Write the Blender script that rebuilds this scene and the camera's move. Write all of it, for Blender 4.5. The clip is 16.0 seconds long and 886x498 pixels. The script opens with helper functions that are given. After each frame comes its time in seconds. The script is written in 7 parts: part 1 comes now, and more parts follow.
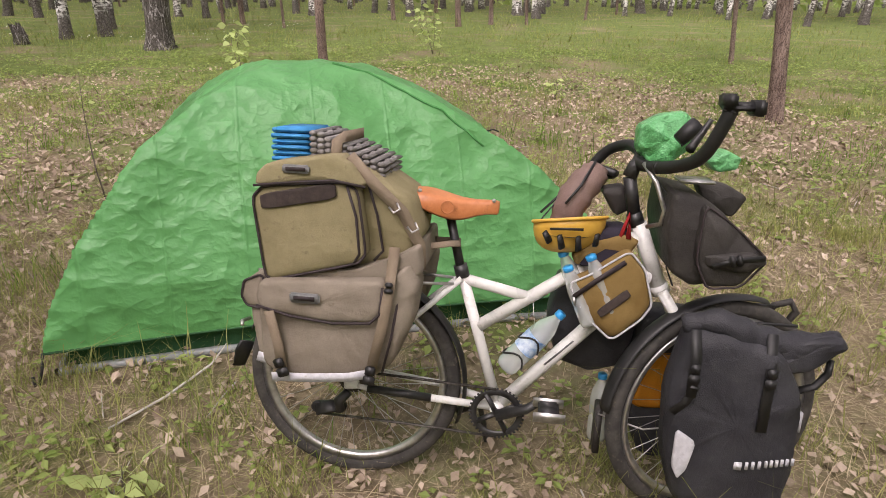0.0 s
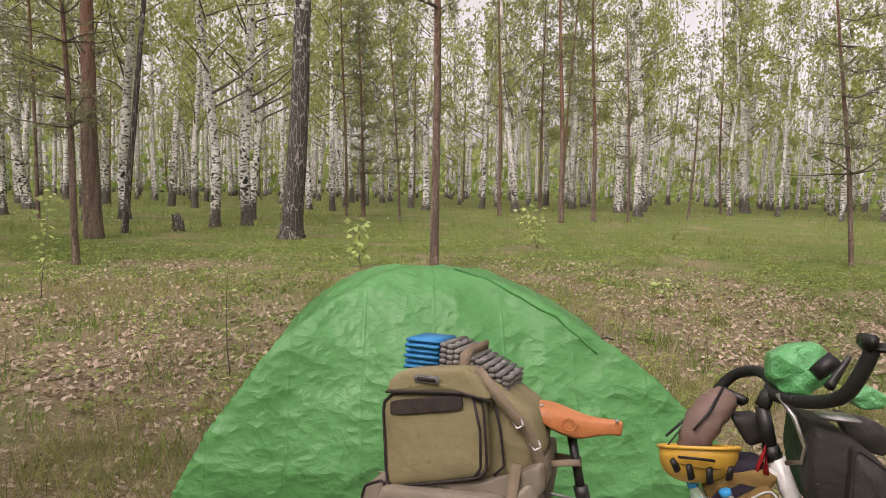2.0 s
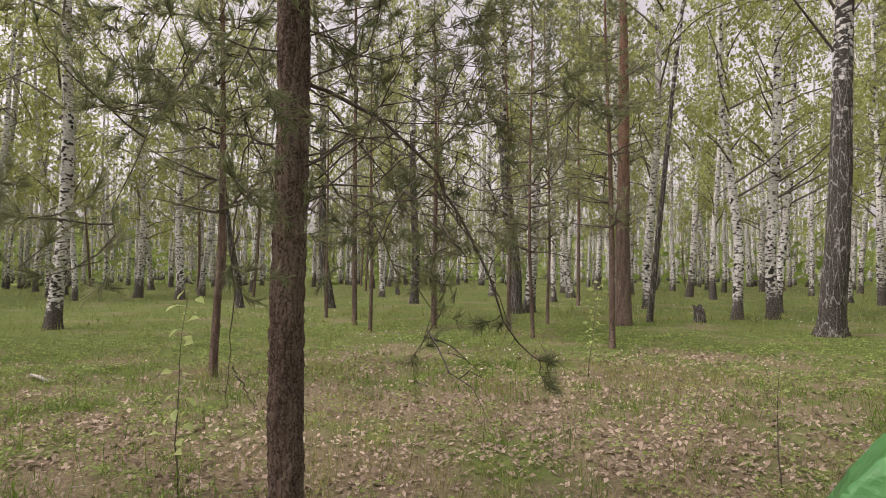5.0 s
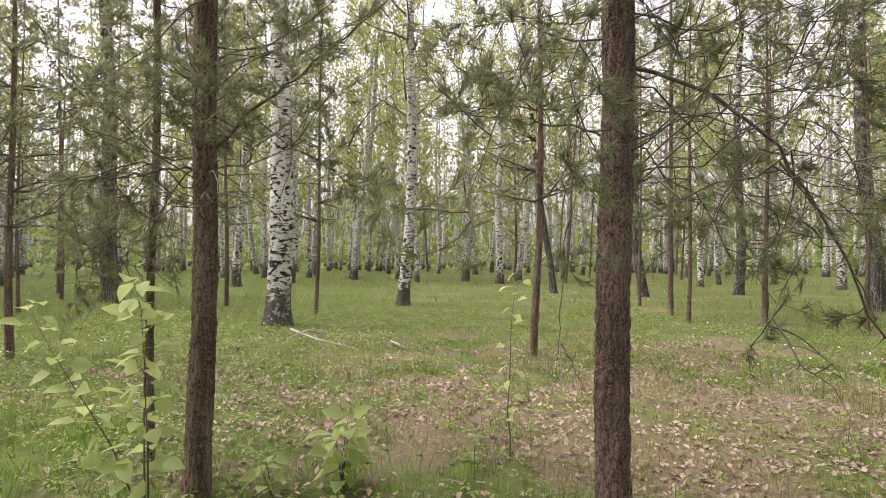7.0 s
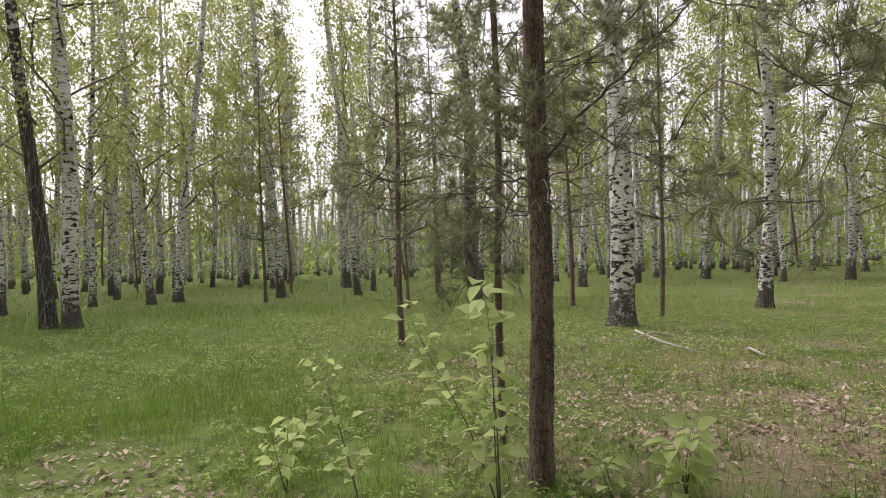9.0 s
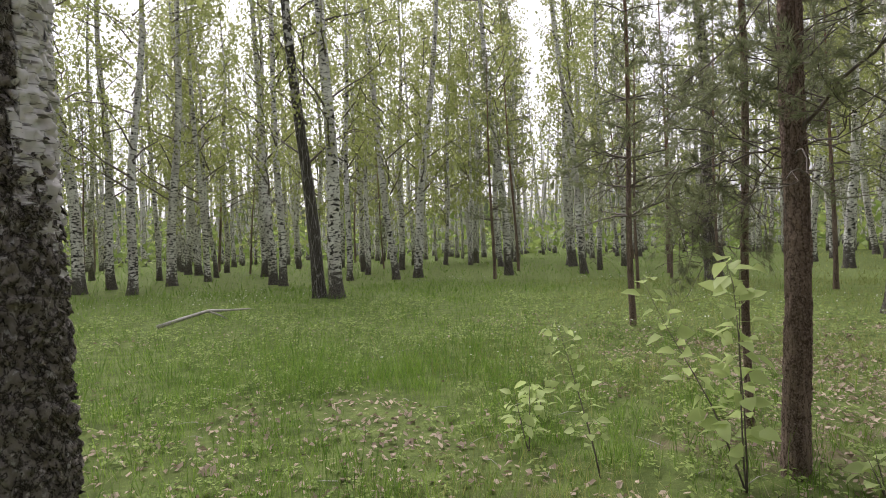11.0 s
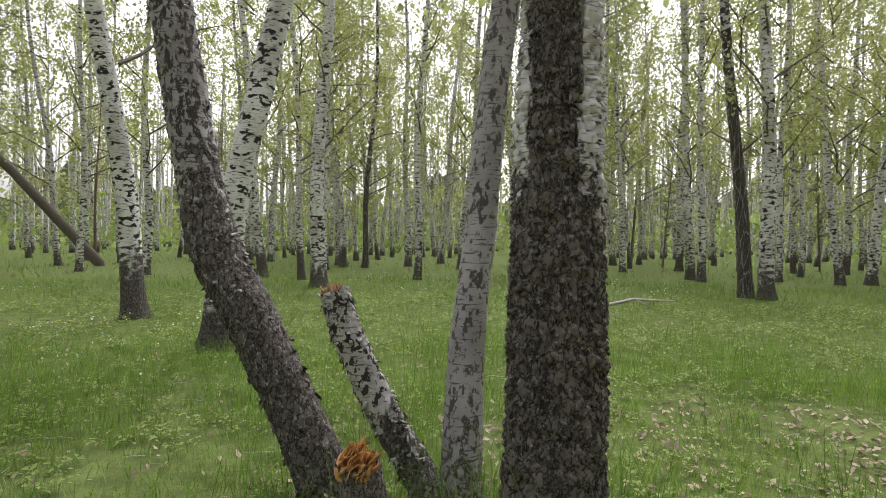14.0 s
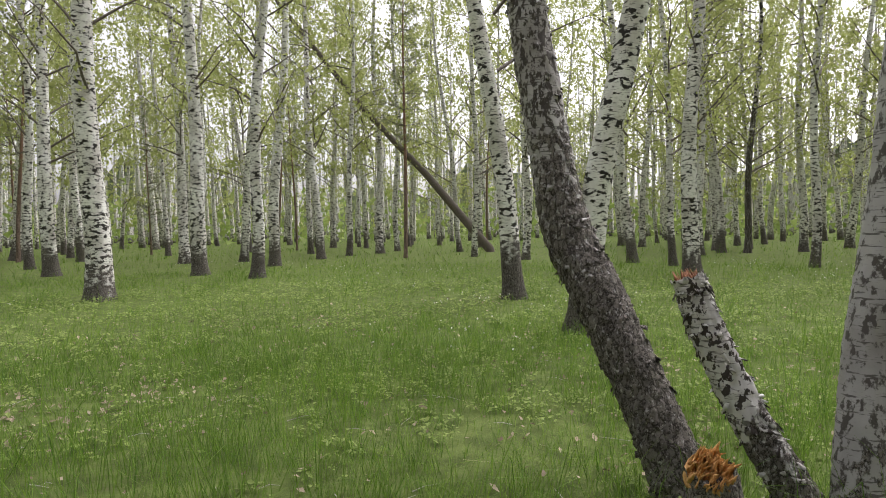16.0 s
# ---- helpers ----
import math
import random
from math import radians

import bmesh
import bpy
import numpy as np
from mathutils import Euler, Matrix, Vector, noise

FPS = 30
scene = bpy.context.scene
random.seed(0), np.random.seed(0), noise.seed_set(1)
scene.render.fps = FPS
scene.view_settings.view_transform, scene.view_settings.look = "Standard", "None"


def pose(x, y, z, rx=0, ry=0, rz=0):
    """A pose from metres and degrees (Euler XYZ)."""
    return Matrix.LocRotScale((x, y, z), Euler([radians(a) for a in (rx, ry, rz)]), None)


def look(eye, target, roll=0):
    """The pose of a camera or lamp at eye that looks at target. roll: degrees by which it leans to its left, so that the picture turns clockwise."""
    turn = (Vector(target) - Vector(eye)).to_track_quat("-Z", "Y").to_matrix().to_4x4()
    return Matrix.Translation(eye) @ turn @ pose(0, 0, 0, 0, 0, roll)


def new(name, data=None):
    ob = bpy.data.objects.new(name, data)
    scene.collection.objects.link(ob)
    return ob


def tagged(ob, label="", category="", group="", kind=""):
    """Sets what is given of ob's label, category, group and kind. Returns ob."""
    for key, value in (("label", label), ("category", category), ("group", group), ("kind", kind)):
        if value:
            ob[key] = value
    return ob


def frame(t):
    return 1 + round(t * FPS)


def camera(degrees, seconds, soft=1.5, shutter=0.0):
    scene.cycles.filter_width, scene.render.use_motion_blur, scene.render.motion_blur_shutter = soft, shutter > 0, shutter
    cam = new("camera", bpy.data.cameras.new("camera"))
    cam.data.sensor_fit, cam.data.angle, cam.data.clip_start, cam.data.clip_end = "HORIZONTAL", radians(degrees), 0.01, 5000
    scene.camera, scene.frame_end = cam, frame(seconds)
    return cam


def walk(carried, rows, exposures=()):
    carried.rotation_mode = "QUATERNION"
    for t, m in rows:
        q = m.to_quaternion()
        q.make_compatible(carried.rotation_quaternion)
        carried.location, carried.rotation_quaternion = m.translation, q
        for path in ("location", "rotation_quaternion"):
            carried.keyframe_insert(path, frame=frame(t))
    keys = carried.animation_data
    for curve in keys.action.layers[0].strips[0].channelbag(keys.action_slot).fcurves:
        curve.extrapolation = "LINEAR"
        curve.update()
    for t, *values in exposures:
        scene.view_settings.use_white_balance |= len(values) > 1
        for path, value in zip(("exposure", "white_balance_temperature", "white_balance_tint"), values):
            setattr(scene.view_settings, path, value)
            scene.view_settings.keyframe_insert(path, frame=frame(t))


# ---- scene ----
cam = camera(72.2, 16.0, 0.9)
PATH = [
    (0, (0.0, 0.0, 1.497), (0.0, 1.836, 0.705), 0.7),
    (0.5, (-0.01, -0.005, 1.517), (-0.045, 1.878, 0.844), 0.6),
    (1, (-0.016, -0.015, 1.55), (-0.063, 1.933, 1.1), 1.4),
    (1.5, (-0.033, -0.033, 1.573), (-0.168, 1.938, 1.266), 1.6),
    (2, (-0.072, -0.071, 1.597), (-0.407, 1.889, 1.382), 1.2),
    (2.5, (-0.111, -0.112, 1.611), (-0.681, 1.801, 1.48), 0.8),
    (3, (-0.148, -0.158, 1.622), (-0.93, 1.679, 1.513), 0.3),
    (3.5, (-0.215, -0.202, 1.631), (-1.225, 1.522, 1.545), 0.3),
    (3.7, (-0.235, -0.211, 1.63), (-1.327, 1.463, 1.568), 0.5),
    (5.8, (-0.275, -0.202, 1.582), (-2.136, 0.526, 1.646), 0.1),
    (6, (-0.273, -0.223, 1.581), (-2.166, 0.418, 1.631), 0.3),
    (6.5, (-0.239, -0.293, 1.582), (-2.192, 0.136, 1.616), 0.8),
    (7, (-0.224, -0.312, 1.578), (-2.213, -0.105, 1.597), 0.4),
    (7.5, (-0.241, -0.302, 1.57), (-2.241, -0.342, 1.582), 0.6),
    (8, (-0.246, -0.266, 1.586), (-2.216, -0.611, 1.621), -0.6),
    (8.5, (-0.25, -0.243, 1.589), (-2.154, -0.855, 1.61), -0.6),
    (9, (-0.23, -0.215, 1.588), (-2.029, -1.087, 1.617), -1.4),
    (9.5, (-0.216, -0.197, 1.601), (-1.901, -1.275, 1.598), -1.5),
    (9.7, (-0.187, -0.199, 1.613), (-1.817, -1.357, 1.618), -1.5),
    (11.8, (0.196, -0.138, 1.558), (-0.935, -1.788, 1.552), -1.0),
    (12, (0.247, -0.14, 1.56), (-0.792, -1.849, 1.57), -0.6),
    (12.5, (0.331, -0.135, 1.559), (-0.543, -1.934, 1.559), -0.4),
    (13, (0.416, -0.137, 1.557), (-0.238, -2.027, 1.551), 0.2),
    (13.5, (0.491, -0.133, 1.554), (0.052, -2.084, 1.56), 0.3),
    (14, (0.566, -0.111, 1.545), (0.344, -2.099, 1.513), 0.8),
    (14.5, (0.582, -0.128, 1.546), (0.658, -2.126, 1.492), 0.2),
    (15, (0.526, -0.186, 1.547), (0.984, -2.132, 1.49), -0.9),
    (15.5, (0.489, -0.23, 1.545), (1.225, -2.088, 1.473), -1.5),
    (16, (0.453, -0.231, 1.536), (1.385, -1.999, 1.458), -0.9),
]
walk(cam, [(t, look(eye, target, roll)) for t, eye, target, roll in PATH], [(0.0, 0.85, 6800, 25), (1.5, 0.7, 6850, 25), (2.5, 0.48, 7150, 24), (3.5, 0.42, 7100, 24), (6.5, 0.82, 6700, 25), (7.0, 1.0, 6700, 25), (7.6, 1.2, 6700, 24), (8.1, 1.0, 6650, 23), (8.7, 0.7, 6600, 22), (9.5, 0.55, 6500, 22), (12.5, 0.72, 6300, 19), (16.0, 0.78, 6450, 17)])


# ---- light ----
SUN_ELEVATION, SUN_AZIMUTH = radians(58), radians(200)
world = bpy.data.worlds.new("overcast_sky")
scene.world = world
world.use_nodes = True
wt = world.node_tree
sky = wt.nodes.new("ShaderNodeTexSky")
sky.sky_type, sky.sun_disc = "NISHITA", False
sky.sun_elevation, sky.sun_rotation = SUN_ELEVATION, SUN_AZIMUTH
sky.air_density, sky.dust_density, sky.ozone_density = 1.0, 4.0, 1.0
grey = wt.nodes.new("ShaderNodeHueSaturation")
grey.inputs["Saturation"].default_value = 0.12
wt.links.new(sky.outputs[0], grey.inputs["Color"])
wt.links.new(grey.outputs[0], wt.nodes["Background"].inputs[0])
wt.nodes["Background"].inputs[1].default_value = 0.15
sun = new("sun", bpy.data.lights.new("sun", "SUN"))
sun.data.energy, sun.data.angle, sun.data.color = 1.4, radians(40), (1.0, 0.97, 0.92)
sun.matrix_world = look((30 * math.sin(SUN_AZIMUTH) * math.cos(SUN_ELEVATION), 30 * math.cos(SUN_AZIMUTH) * math.cos(SUN_ELEVATION), 30 * math.sin(SUN_ELEVATION)), (0, 0, 0))

# ---- materials ----


def nodes_of(name):
    m = bpy.data.materials.new(name)
    m.use_nodes = True
    t = m.node_tree
    return m, t, t.nodes["Principled BSDF"]


def nd(t, kind, **inputs):
    n = t.nodes.new(kind)
    for key, value in inputs.items():
        if key == "op":
            n.operation = value
        elif isinstance(value, bpy.types.NodeSocket):
            t.links.new(value, n.inputs[key])
        else:
            n.inputs[key].default_value = value
    return n


def coords(t, scale=(1, 1, 1)):
    c = t.nodes.new("ShaderNodeTexCoord")
    mp = t.nodes.new("ShaderNodeMapping")
    mp.inputs["Scale"].default_value = scale
    t.links.new(c.outputs["Object"], mp.inputs[0])
    return mp.outputs[0]


def noise_of(t, vec, scale, detail=4.0, rough=0.6):
    n = nd(t, "ShaderNodeTexNoise", Vector=vec, Scale=scale, Detail=detail, Roughness=rough)
    return n.outputs["Fac"]


def step(t, fac, lo, hi):
    n = t.nodes.new("ShaderNodeMapRange")
    n.interpolation_type = "SMOOTHSTEP"
    t.links.new(fac, n.inputs[0])
    n.inputs[1].default_value, n.inputs[2].default_value = lo, hi
    return n.outputs[0]


def math2(t, op, a, b):
    n = t.nodes.new("ShaderNodeMath")
    n.operation = op
    for k, v in ((0, a), (1, b)):
        if isinstance(v, bpy.types.NodeSocket):
            t.links.new(v, n.inputs[k])
        else:
            n.inputs[k].default_value = v
    return n.outputs[0]


def blend(t, fac, a, b):
    n = t.nodes.new("ShaderNodeMix")
    n.data_type = "RGBA"
    for k, v in ((0, fac), (6, a), (7, b)):
        if isinstance(v, bpy.types.NodeSocket):
            t.links.new(v, n.inputs[k])
        else:
            n.inputs[k].default_value = (*v, 1) if k > 0 else v
    return n.outputs[2]


def bump_to(t, bsdf, height, strength, distance):
    b = nd(t, "ShaderNodeBump", Height=height, Strength=strength, Distance=distance)
    t.links.new(b.outputs[0], bsdf.inputs["Normal"])


def surface(name, c1, c2, scale=6.0, rough=0.7, metal=0.0, bump=0.3, dist=0.004, fine=60.0, stretch=(1, 1, 1), dirt=None):
    """A plain surface with coarse and fine variation; dirt: (colour, amount)."""
    m, t, b = nodes_of(name)
    v = coords(t, stretch)
    coarse, grain = noise_of(t, v, scale), noise_of(t, v, fine, 3.0)
    col = blend(t, step(t, math2(t, "ADD", math2(t, "MULTIPLY", coarse, 0.65), math2(t, "MULTIPLY", grain, 0.35)), 0.35, 0.65), c1, c2)
    if dirt:
        spots = step(t, noise_of(t, v, scale * 2.7, 6.0, 0.7), 0.62 - 0.1 * dirt[1], 0.72)
        col = blend(t, math2(t, "MULTIPLY", spots, dirt[1]), col, dirt[0])
    t.links.new(col, b.inputs["Base Color"])
    b.inputs["Metallic"].default_value = metal
    rr = nd(t, "ShaderNodeMapRange", Value=coarse)
    rr.inputs[3].default_value, rr.inputs[4].default_value = max(rough - 0.12, 0.02), min(rough + 0.12, 1)
    t.links.new(rr.outputs[0], b.inputs["Roughness"])
    if bump:
        bump_to(t, b, math2(t, "ADD", grain, coarse), bump, dist)
    return m


def leafy(name, c1, c2, through_share=0.35, rough=0.55):
    """Thin leaves or blades: colour differs from piece to piece, and light passes through."""
    m, t, b = nodes_of(name)
    g = t.nodes.new("ShaderNodeNewGeometry")
    col = blend(t, g.outputs["Random Per Island"], c1, c2)
    v = coords(t)
    patch, clump = step(t, noise_of(t, v, 0.45, 4.0), 0.38, 0.62), step(t, noise_of(t, v, 2.6, 3.0), 0.42, 0.62)
    col = blend(t, math2(t, "MULTIPLY", patch, 0.55), col, tuple(0.6 * p + 0.18 * q for p, q in zip(c1, c2)))
    col = blend(t, math2(t, "MULTIPLY", clump, 0.35), col, tuple(0.15 * p + 0.85 * q for p, q in zip(c1, c2)))
    t.links.new(col, b.inputs["Base Color"])
    b.inputs["Roughness"].default_value = rough
    b.inputs["Specular IOR Level"].default_value = 0.25
    tr = t.nodes.new("ShaderNodeBsdfTranslucent")
    t.links.new(col, tr.inputs[0])
    mx = t.nodes.new("ShaderNodeMixShader")
    mx.inputs[0].default_value = through_share
    t.links.new(b.outputs[0], mx.inputs[1])
    t.links.new(tr.outputs[0], mx.inputs[2])
    t.links.new(mx.outputs[0], t.nodes["Material Output"].inputs[0])
    return m


def birch_bark(name, dark_height, spread, patches=0.52, white=(0.82, 0.81, 0.79), side=0.0, soft=0.12, cells=26.0, grain=1.0, scar=(0.035, 0.031, 0.028), blur=0.04, lift=1.0, tall=9.0, fleck=0.6, crowding=0.045, furrow=0.0):
    """White paper bark with dark scars and lenticels; rough dark bark on the lower trunk up to about dark_height."""
    m, t, b = nodes_of(name)
    c = t.nodes.new("ShaderNodeTexCoord")
    sep = t.nodes.new("ShaderNodeSeparateXYZ")
    t.links.new(c.outputs["Object"], sep.inputs[0])
    info = t.nodes.new("ShaderNodeObjectInfo")
    off = nd(t, "ShaderNodeVectorMath", op="ADD")
    shift = nd(t, "ShaderNodeCombineXYZ", X=math2(t, "MULTIPLY", info.outputs["Random"], 37.0), Y=math2(t, "MULTIPLY", info.outputs["Random"], 91.0))
    t.links.new(c.outputs["Object"], off.inputs[0])
    t.links.new(shift.outputs[0], off.inputs[1])
    vec = off.outputs[0]

    def mapped(sc):
        mp = t.nodes.new("ShaderNodeMapping")
        mp.inputs["Scale"].default_value = sc
        t.links.new(vec, mp.inputs[0])
        return mp.outputs[0]

    lent = noise_of(t, mapped((5, 5, 42)), 1.6, 3.0)
    scars = noise_of(t, mapped((4.2, 4.2, tall)), 1.15 * grain, 4.0, 0.6)
    tint = noise_of(t, mapped((2, 2, 1)), 1.2)
    fine = noise_of(t, vec, 55.0, 5.0, 0.7)
    ragged = nd(t, "ShaderNodeTexNoise", Vector=mapped((1, 1, 0.8)), Scale=cells * 1.1, Detail=5.0, Roughness=0.75)
    bent = nd(t, "ShaderNodeVectorMath", op="MULTIPLY_ADD")
    t.links.new(ragged.outputs["Color"], bent.inputs[0])
    bent.inputs[1].default_value = (2.2 / cells,) * 3
    t.links.new(mapped((1, 1, 0.45)), bent.inputs[2])
    rough_cells = nd(t, "ShaderNodeTexVoronoi", Vector=bent.outputs[0], Scale=cells)
    rough_cells.feature = "DISTANCE_TO_EDGE"
    pale = blend(t, step(t, tint, 0.35, 0.7), white, (white[0] * 0.62, white[1] * 0.6, white[2] * 0.58))
    pale = blend(t, math2(t, "MULTIPLY", step(t, lent, 0.56, 0.64), 0.8), pale, (0.06, 0.052, 0.045))
    crowd = nd(t, "ShaderNodeMapRange", Value=sep.outputs["Z"])
    for k, q in enumerate((dark_height, dark_height + 3.2, crowding, 0.0)):
        crowd.inputs[k + 1].default_value = q
    pale = blend(t, step(t, math2(t, "ADD", scars, crowd.outputs[0]), patches, patches + blur), pale, scar)
    plates = blend(t, step(t, rough_cells.outputs["Distance"], 0.01, 0.16), (0.02, 0.016, 0.013), (0.115 * lift, 0.104 * lift, 0.093 * lift))
    plates = blend(t, math2(t, "MULTIPLY", step(t, fine, 0.5, 0.72), 0.6), plates, (0.22, 0.19, 0.165))
    plates = blend(t, math2(t, "MULTIPLY", step(t, noise_of(t, mapped((9, 9, 6)), 4.2, 6.0, 0.7), fleck, fleck + 0.05), 0.85), plates, (0.46, 0.45, 0.43))
    plates = blend(t, math2(t, "MULTIPLY", step(t, tint, 0.6, 0.75), 0.35), plates, (0.10, 0.11, 0.05))
    if furrow:
        crack = nd(t, "ShaderNodeTexVoronoi", Vector=mapped((1, 1, 0.16)), Scale=furrow)
        crack.feature = "DISTANCE_TO_EDGE"
        wide = math2(t, "ADD", crack.outputs["Distance"], math2(t, "MULTIPLY", math2(t, "SUBTRACT", ragged.outputs["Fac"], 0.44), 0.35))
        plates = blend(t, step(t, wide, 0.015, 0.07), (0.36, 0.34, 0.33), plates)
    big = noise_of(t, mapped((5.5, 5.5, 1.6)), 1.0, 5.0, 0.6)
    height = math2(t, "SUBTRACT", sep.outputs["Z"], math2(t, "MULTIPLY", math2(t, "SUBTRACT", big, 0.5), spread * 4.0))
    height = math2(t, "SUBTRACT", height, math2(t, "MULTIPLY", math2(t, "SUBTRACT", scars, 0.5), spread * 4.0))
    height = math2(t, "SUBTRACT", height, math2(t, "MULTIPLY", info.outputs["Random"], spread * 1.6))
    up = step(t, height, dark_height - soft, dark_height + soft)
    if side:
        # paper bark survives only on the two flanks of the trunk
        flank = math2(t, "ADD", math2(t, "MULTIPLY", sep.outputs["X"], -0.95), math2(t, "MULTIPLY", sep.outputs["Y"], 0.25))
        flank = math2(t, "MAXIMUM", flank, math2(t, "SUBTRACT", math2(t, "MULTIPLY", flank, -1.0), 0.035))
        flank = math2(t, "ADD", flank, math2(t, "MULTIPLY", math2(t, "SUBTRACT", big, 0.5), 0.16))
        up = math2(t, "MULTIPLY", up, step(t, flank, side, side + 0.015))
    t.links.new(blend(t, up, plates, pale), b.inputs["Base Color"])
    b.inputs["Roughness"].default_value = 0.8
    b.inputs["Specular IOR Level"].default_value = 0.3
    relief = math2(t, "ADD", math2(t, "MULTIPLY", math2(t, "SUBTRACT", 1.0, up), math2(t, "ADD", rough_cells.outputs["Distance"], fine)), math2(t, "MULTIPLY", scars, 0.3))
    bump_to(t, b, relief, 0.8, 0.02)
    return m


def pine_bark(name, c1=(0.12, 0.082, 0.066), c2=(0.32, 0.235, 0.195), red=(0.26, 0.125, 0.07), red_from=3.5):
    m, t, b = nodes_of(name)
    c = t.nodes.new("ShaderNodeTexCoord")
    sep = t.nodes.new("ShaderNodeSeparateXYZ")
    t.links.new(c.outputs["Object"], sep.inputs[0])
    mp = t.nodes.new("ShaderNodeMapping")
    mp.inputs["Scale"].default_value = (1, 1, 0.17)
    t.links.new(c.outputs["Object"], mp.inputs[0])
    ragged = nd(t, "ShaderNodeTexNoise", Vector=c.outputs["Object"], Scale=28.0, Detail=5.0, Roughness=0.75)
    bent = nd(t, "ShaderNodeVectorMath", op="MULTIPLY_ADD")
    t.links.new(ragged.outputs["Color"], bent.inputs[0])
    bent.inputs[1].default_value = (0.045, 0.045, 0.03)
    t.links.new(mp.outputs[0], bent.inputs[2])
    cells = nd(t, "ShaderNodeTexVoronoi", Vector=bent.outputs[0], Scale=38.0)
    cells.feature = "DISTANCE_TO_EDGE"
    big, fine = noise_of(t, mp.outputs[0], 9.0, 5.0), noise_of(t, c.outputs["Object"], 70.0, 4.0, 0.7)
    col = blend(t, step(t, big, 0.35, 0.7), c1, c2)
    z = math2(t, "ADD", sep.outputs["Z"], math2(t, "MULTIPLY", math2(t, "SUBTRACT", big, 0.5), 3.0))
    col = blend(t, math2(t, "MULTIPLY", step(t, z, red_from - 1.5, red_from + 2.5), 0.8), col, red)
    col = blend(t, math2(t, "MULTIPLY", step(t, fine, 0.45, 0.65), 0.6), col, (0.38, 0.30, 0.265))
    warp = math2(t, "ADD", cells.outputs["Distance"], math2(t, "MULTIPLY", math2(t, "SUBTRACT", fine, 0.5), 0.25))
    col = blend(t, step(t, warp, -0.03, 0.12), (0.05, 0.034, 0.028), col)
    t.links.new(col, b.inputs["Base Color"])
    b.inputs["Roughness"].default_value = 0.9
    b.inputs["Specular IOR Level"].default_value = 0.2
    bump_to(t, b, math2(t, "ADD", cells.outputs["Distance"], math2(t, "MULTIPLY", fine, 0.4)), 0.9, 0.02)
    return m


BIRCH = birch_bark("birch_bark", 0.45, 0.45, 0.545, soft=0.3, grain=1.35, lift=1.3, scar=(0.028, 0.025, 0.023))
BIRCH_FAR = birch_bark("far_birch_bark", 0.3, 0.3, 0.55, soft=0.4, grain=1.3)
BIRCH_DARK = birch_bark("dark_birch_bark", 5.5, 1.6, 0.47, (0.66, 0.65, 0.63), 0.0, 0.5, 22.0, 1.2, (0.045, 0.04, 0.036), 0.05, 0.85, 6.0, furrow=9.0)
BIRCH_NEAR = birch_bark("rough_birch_bark", 1.75, 0.35, 0.66, (0.7, 0.69, 0.7), 0.095, 0.05, 20.0, 1.6, lift=2.1, fleck=0.575, crowding=0.0)
BIRCH_GREY = birch_bark("grey_birch_bark", 0.1, 0.45, 0.51, (0.47, 0.46, 0.46), 0.0, 0.1, 40.0, 4.2, (0.1, 0.092, 0.085), 0.08, 2.2, 2.6, 0.56, 0.0)
BIRCH_MIX = birch_bark("patchy_birch_bark", 1.05, 0.7, 0.47, (0.46, 0.45, 0.445), 0.0, 0.12, 24.0, 5.0, (0.06, 0.052, 0.046), 0.08, 1.6, 2.4, 0.575, 0.0)
BIRCH_SNAP = birch_bark("peeling_birch_bark", 0.15, 0.3, 0.52, (0.58, 0.57, 0.56), 0.0, 0.08, 34.0, 4.0, (0.05, 0.042, 0.038), 0.03, 1.6, 3.0, 0.56, 0.0)
PINE = pine_bark("pine_bark")
TWIG = surface("twig_bark", (0.08, 0.065, 0.055), (0.18, 0.15, 0.13), 20, 0.85)
PALE_TWIG = surface("bleached_branch_bark", (0.33, 0.31, 0.28), (0.5, 0.48, 0.44), 12, 0.8)
LEAF = leafy("birch_leaf", (0.30, 0.35, 0.09), (0.52, 0.55, 0.25), 0.55)
SAPLING_LEAF = leafy("sapling_leaf", (0.46, 0.58, 0.20), (0.66, 0.74, 0.38), 0.5, 0.45)
NEEDLE = leafy("pine_needle", (0.16, 0.19, 0.10), (0.36, 0.38, 0.22), 0.45)
GRASS = leafy("grass_blade", (0.055, 0.15, 0.014), (0.27, 0.41, 0.065), 0.5, 0.5)
PALE_GRASS = leafy("yellowish_grass_blade", (0.14, 0.18, 0.045), (0.48, 0.49, 0.18), 0.5, 0.5)
DRY = leafy("dry_grass_blade", (0.33, 0.26, 0.15), (0.68, 0.58, 0.40), 0.3)
LITTER = leafy("fallen_leaf", (0.19, 0.135, 0.095), (0.62, 0.51, 0.40), 0.15, 0.75)
HERB = leafy("herb_leaf", (0.20, 0.30, 0.07), (0.38, 0.46, 0.15), 0.45)
PETAL = surface("white_petal", (0.75, 0.75, 0.68), (0.82, 0.82, 0.78), 30, 0.6, bump=0)
WOOD_RAW = surface("split_fresh_wood", (0.52, 0.24, 0.07), (0.78, 0.48, 0.20), 30, 0.8, bump=0.8, dist=0.01, fine=110, dirt=((0.3, 0.11, 0.04), 0.35))
WOOD_OLD = surface("broken_reddish_wood", (0.17, 0.06, 0.03), (0.36, 0.17, 0.09), 25, 0.85, bump=0.8, dist=0.01)


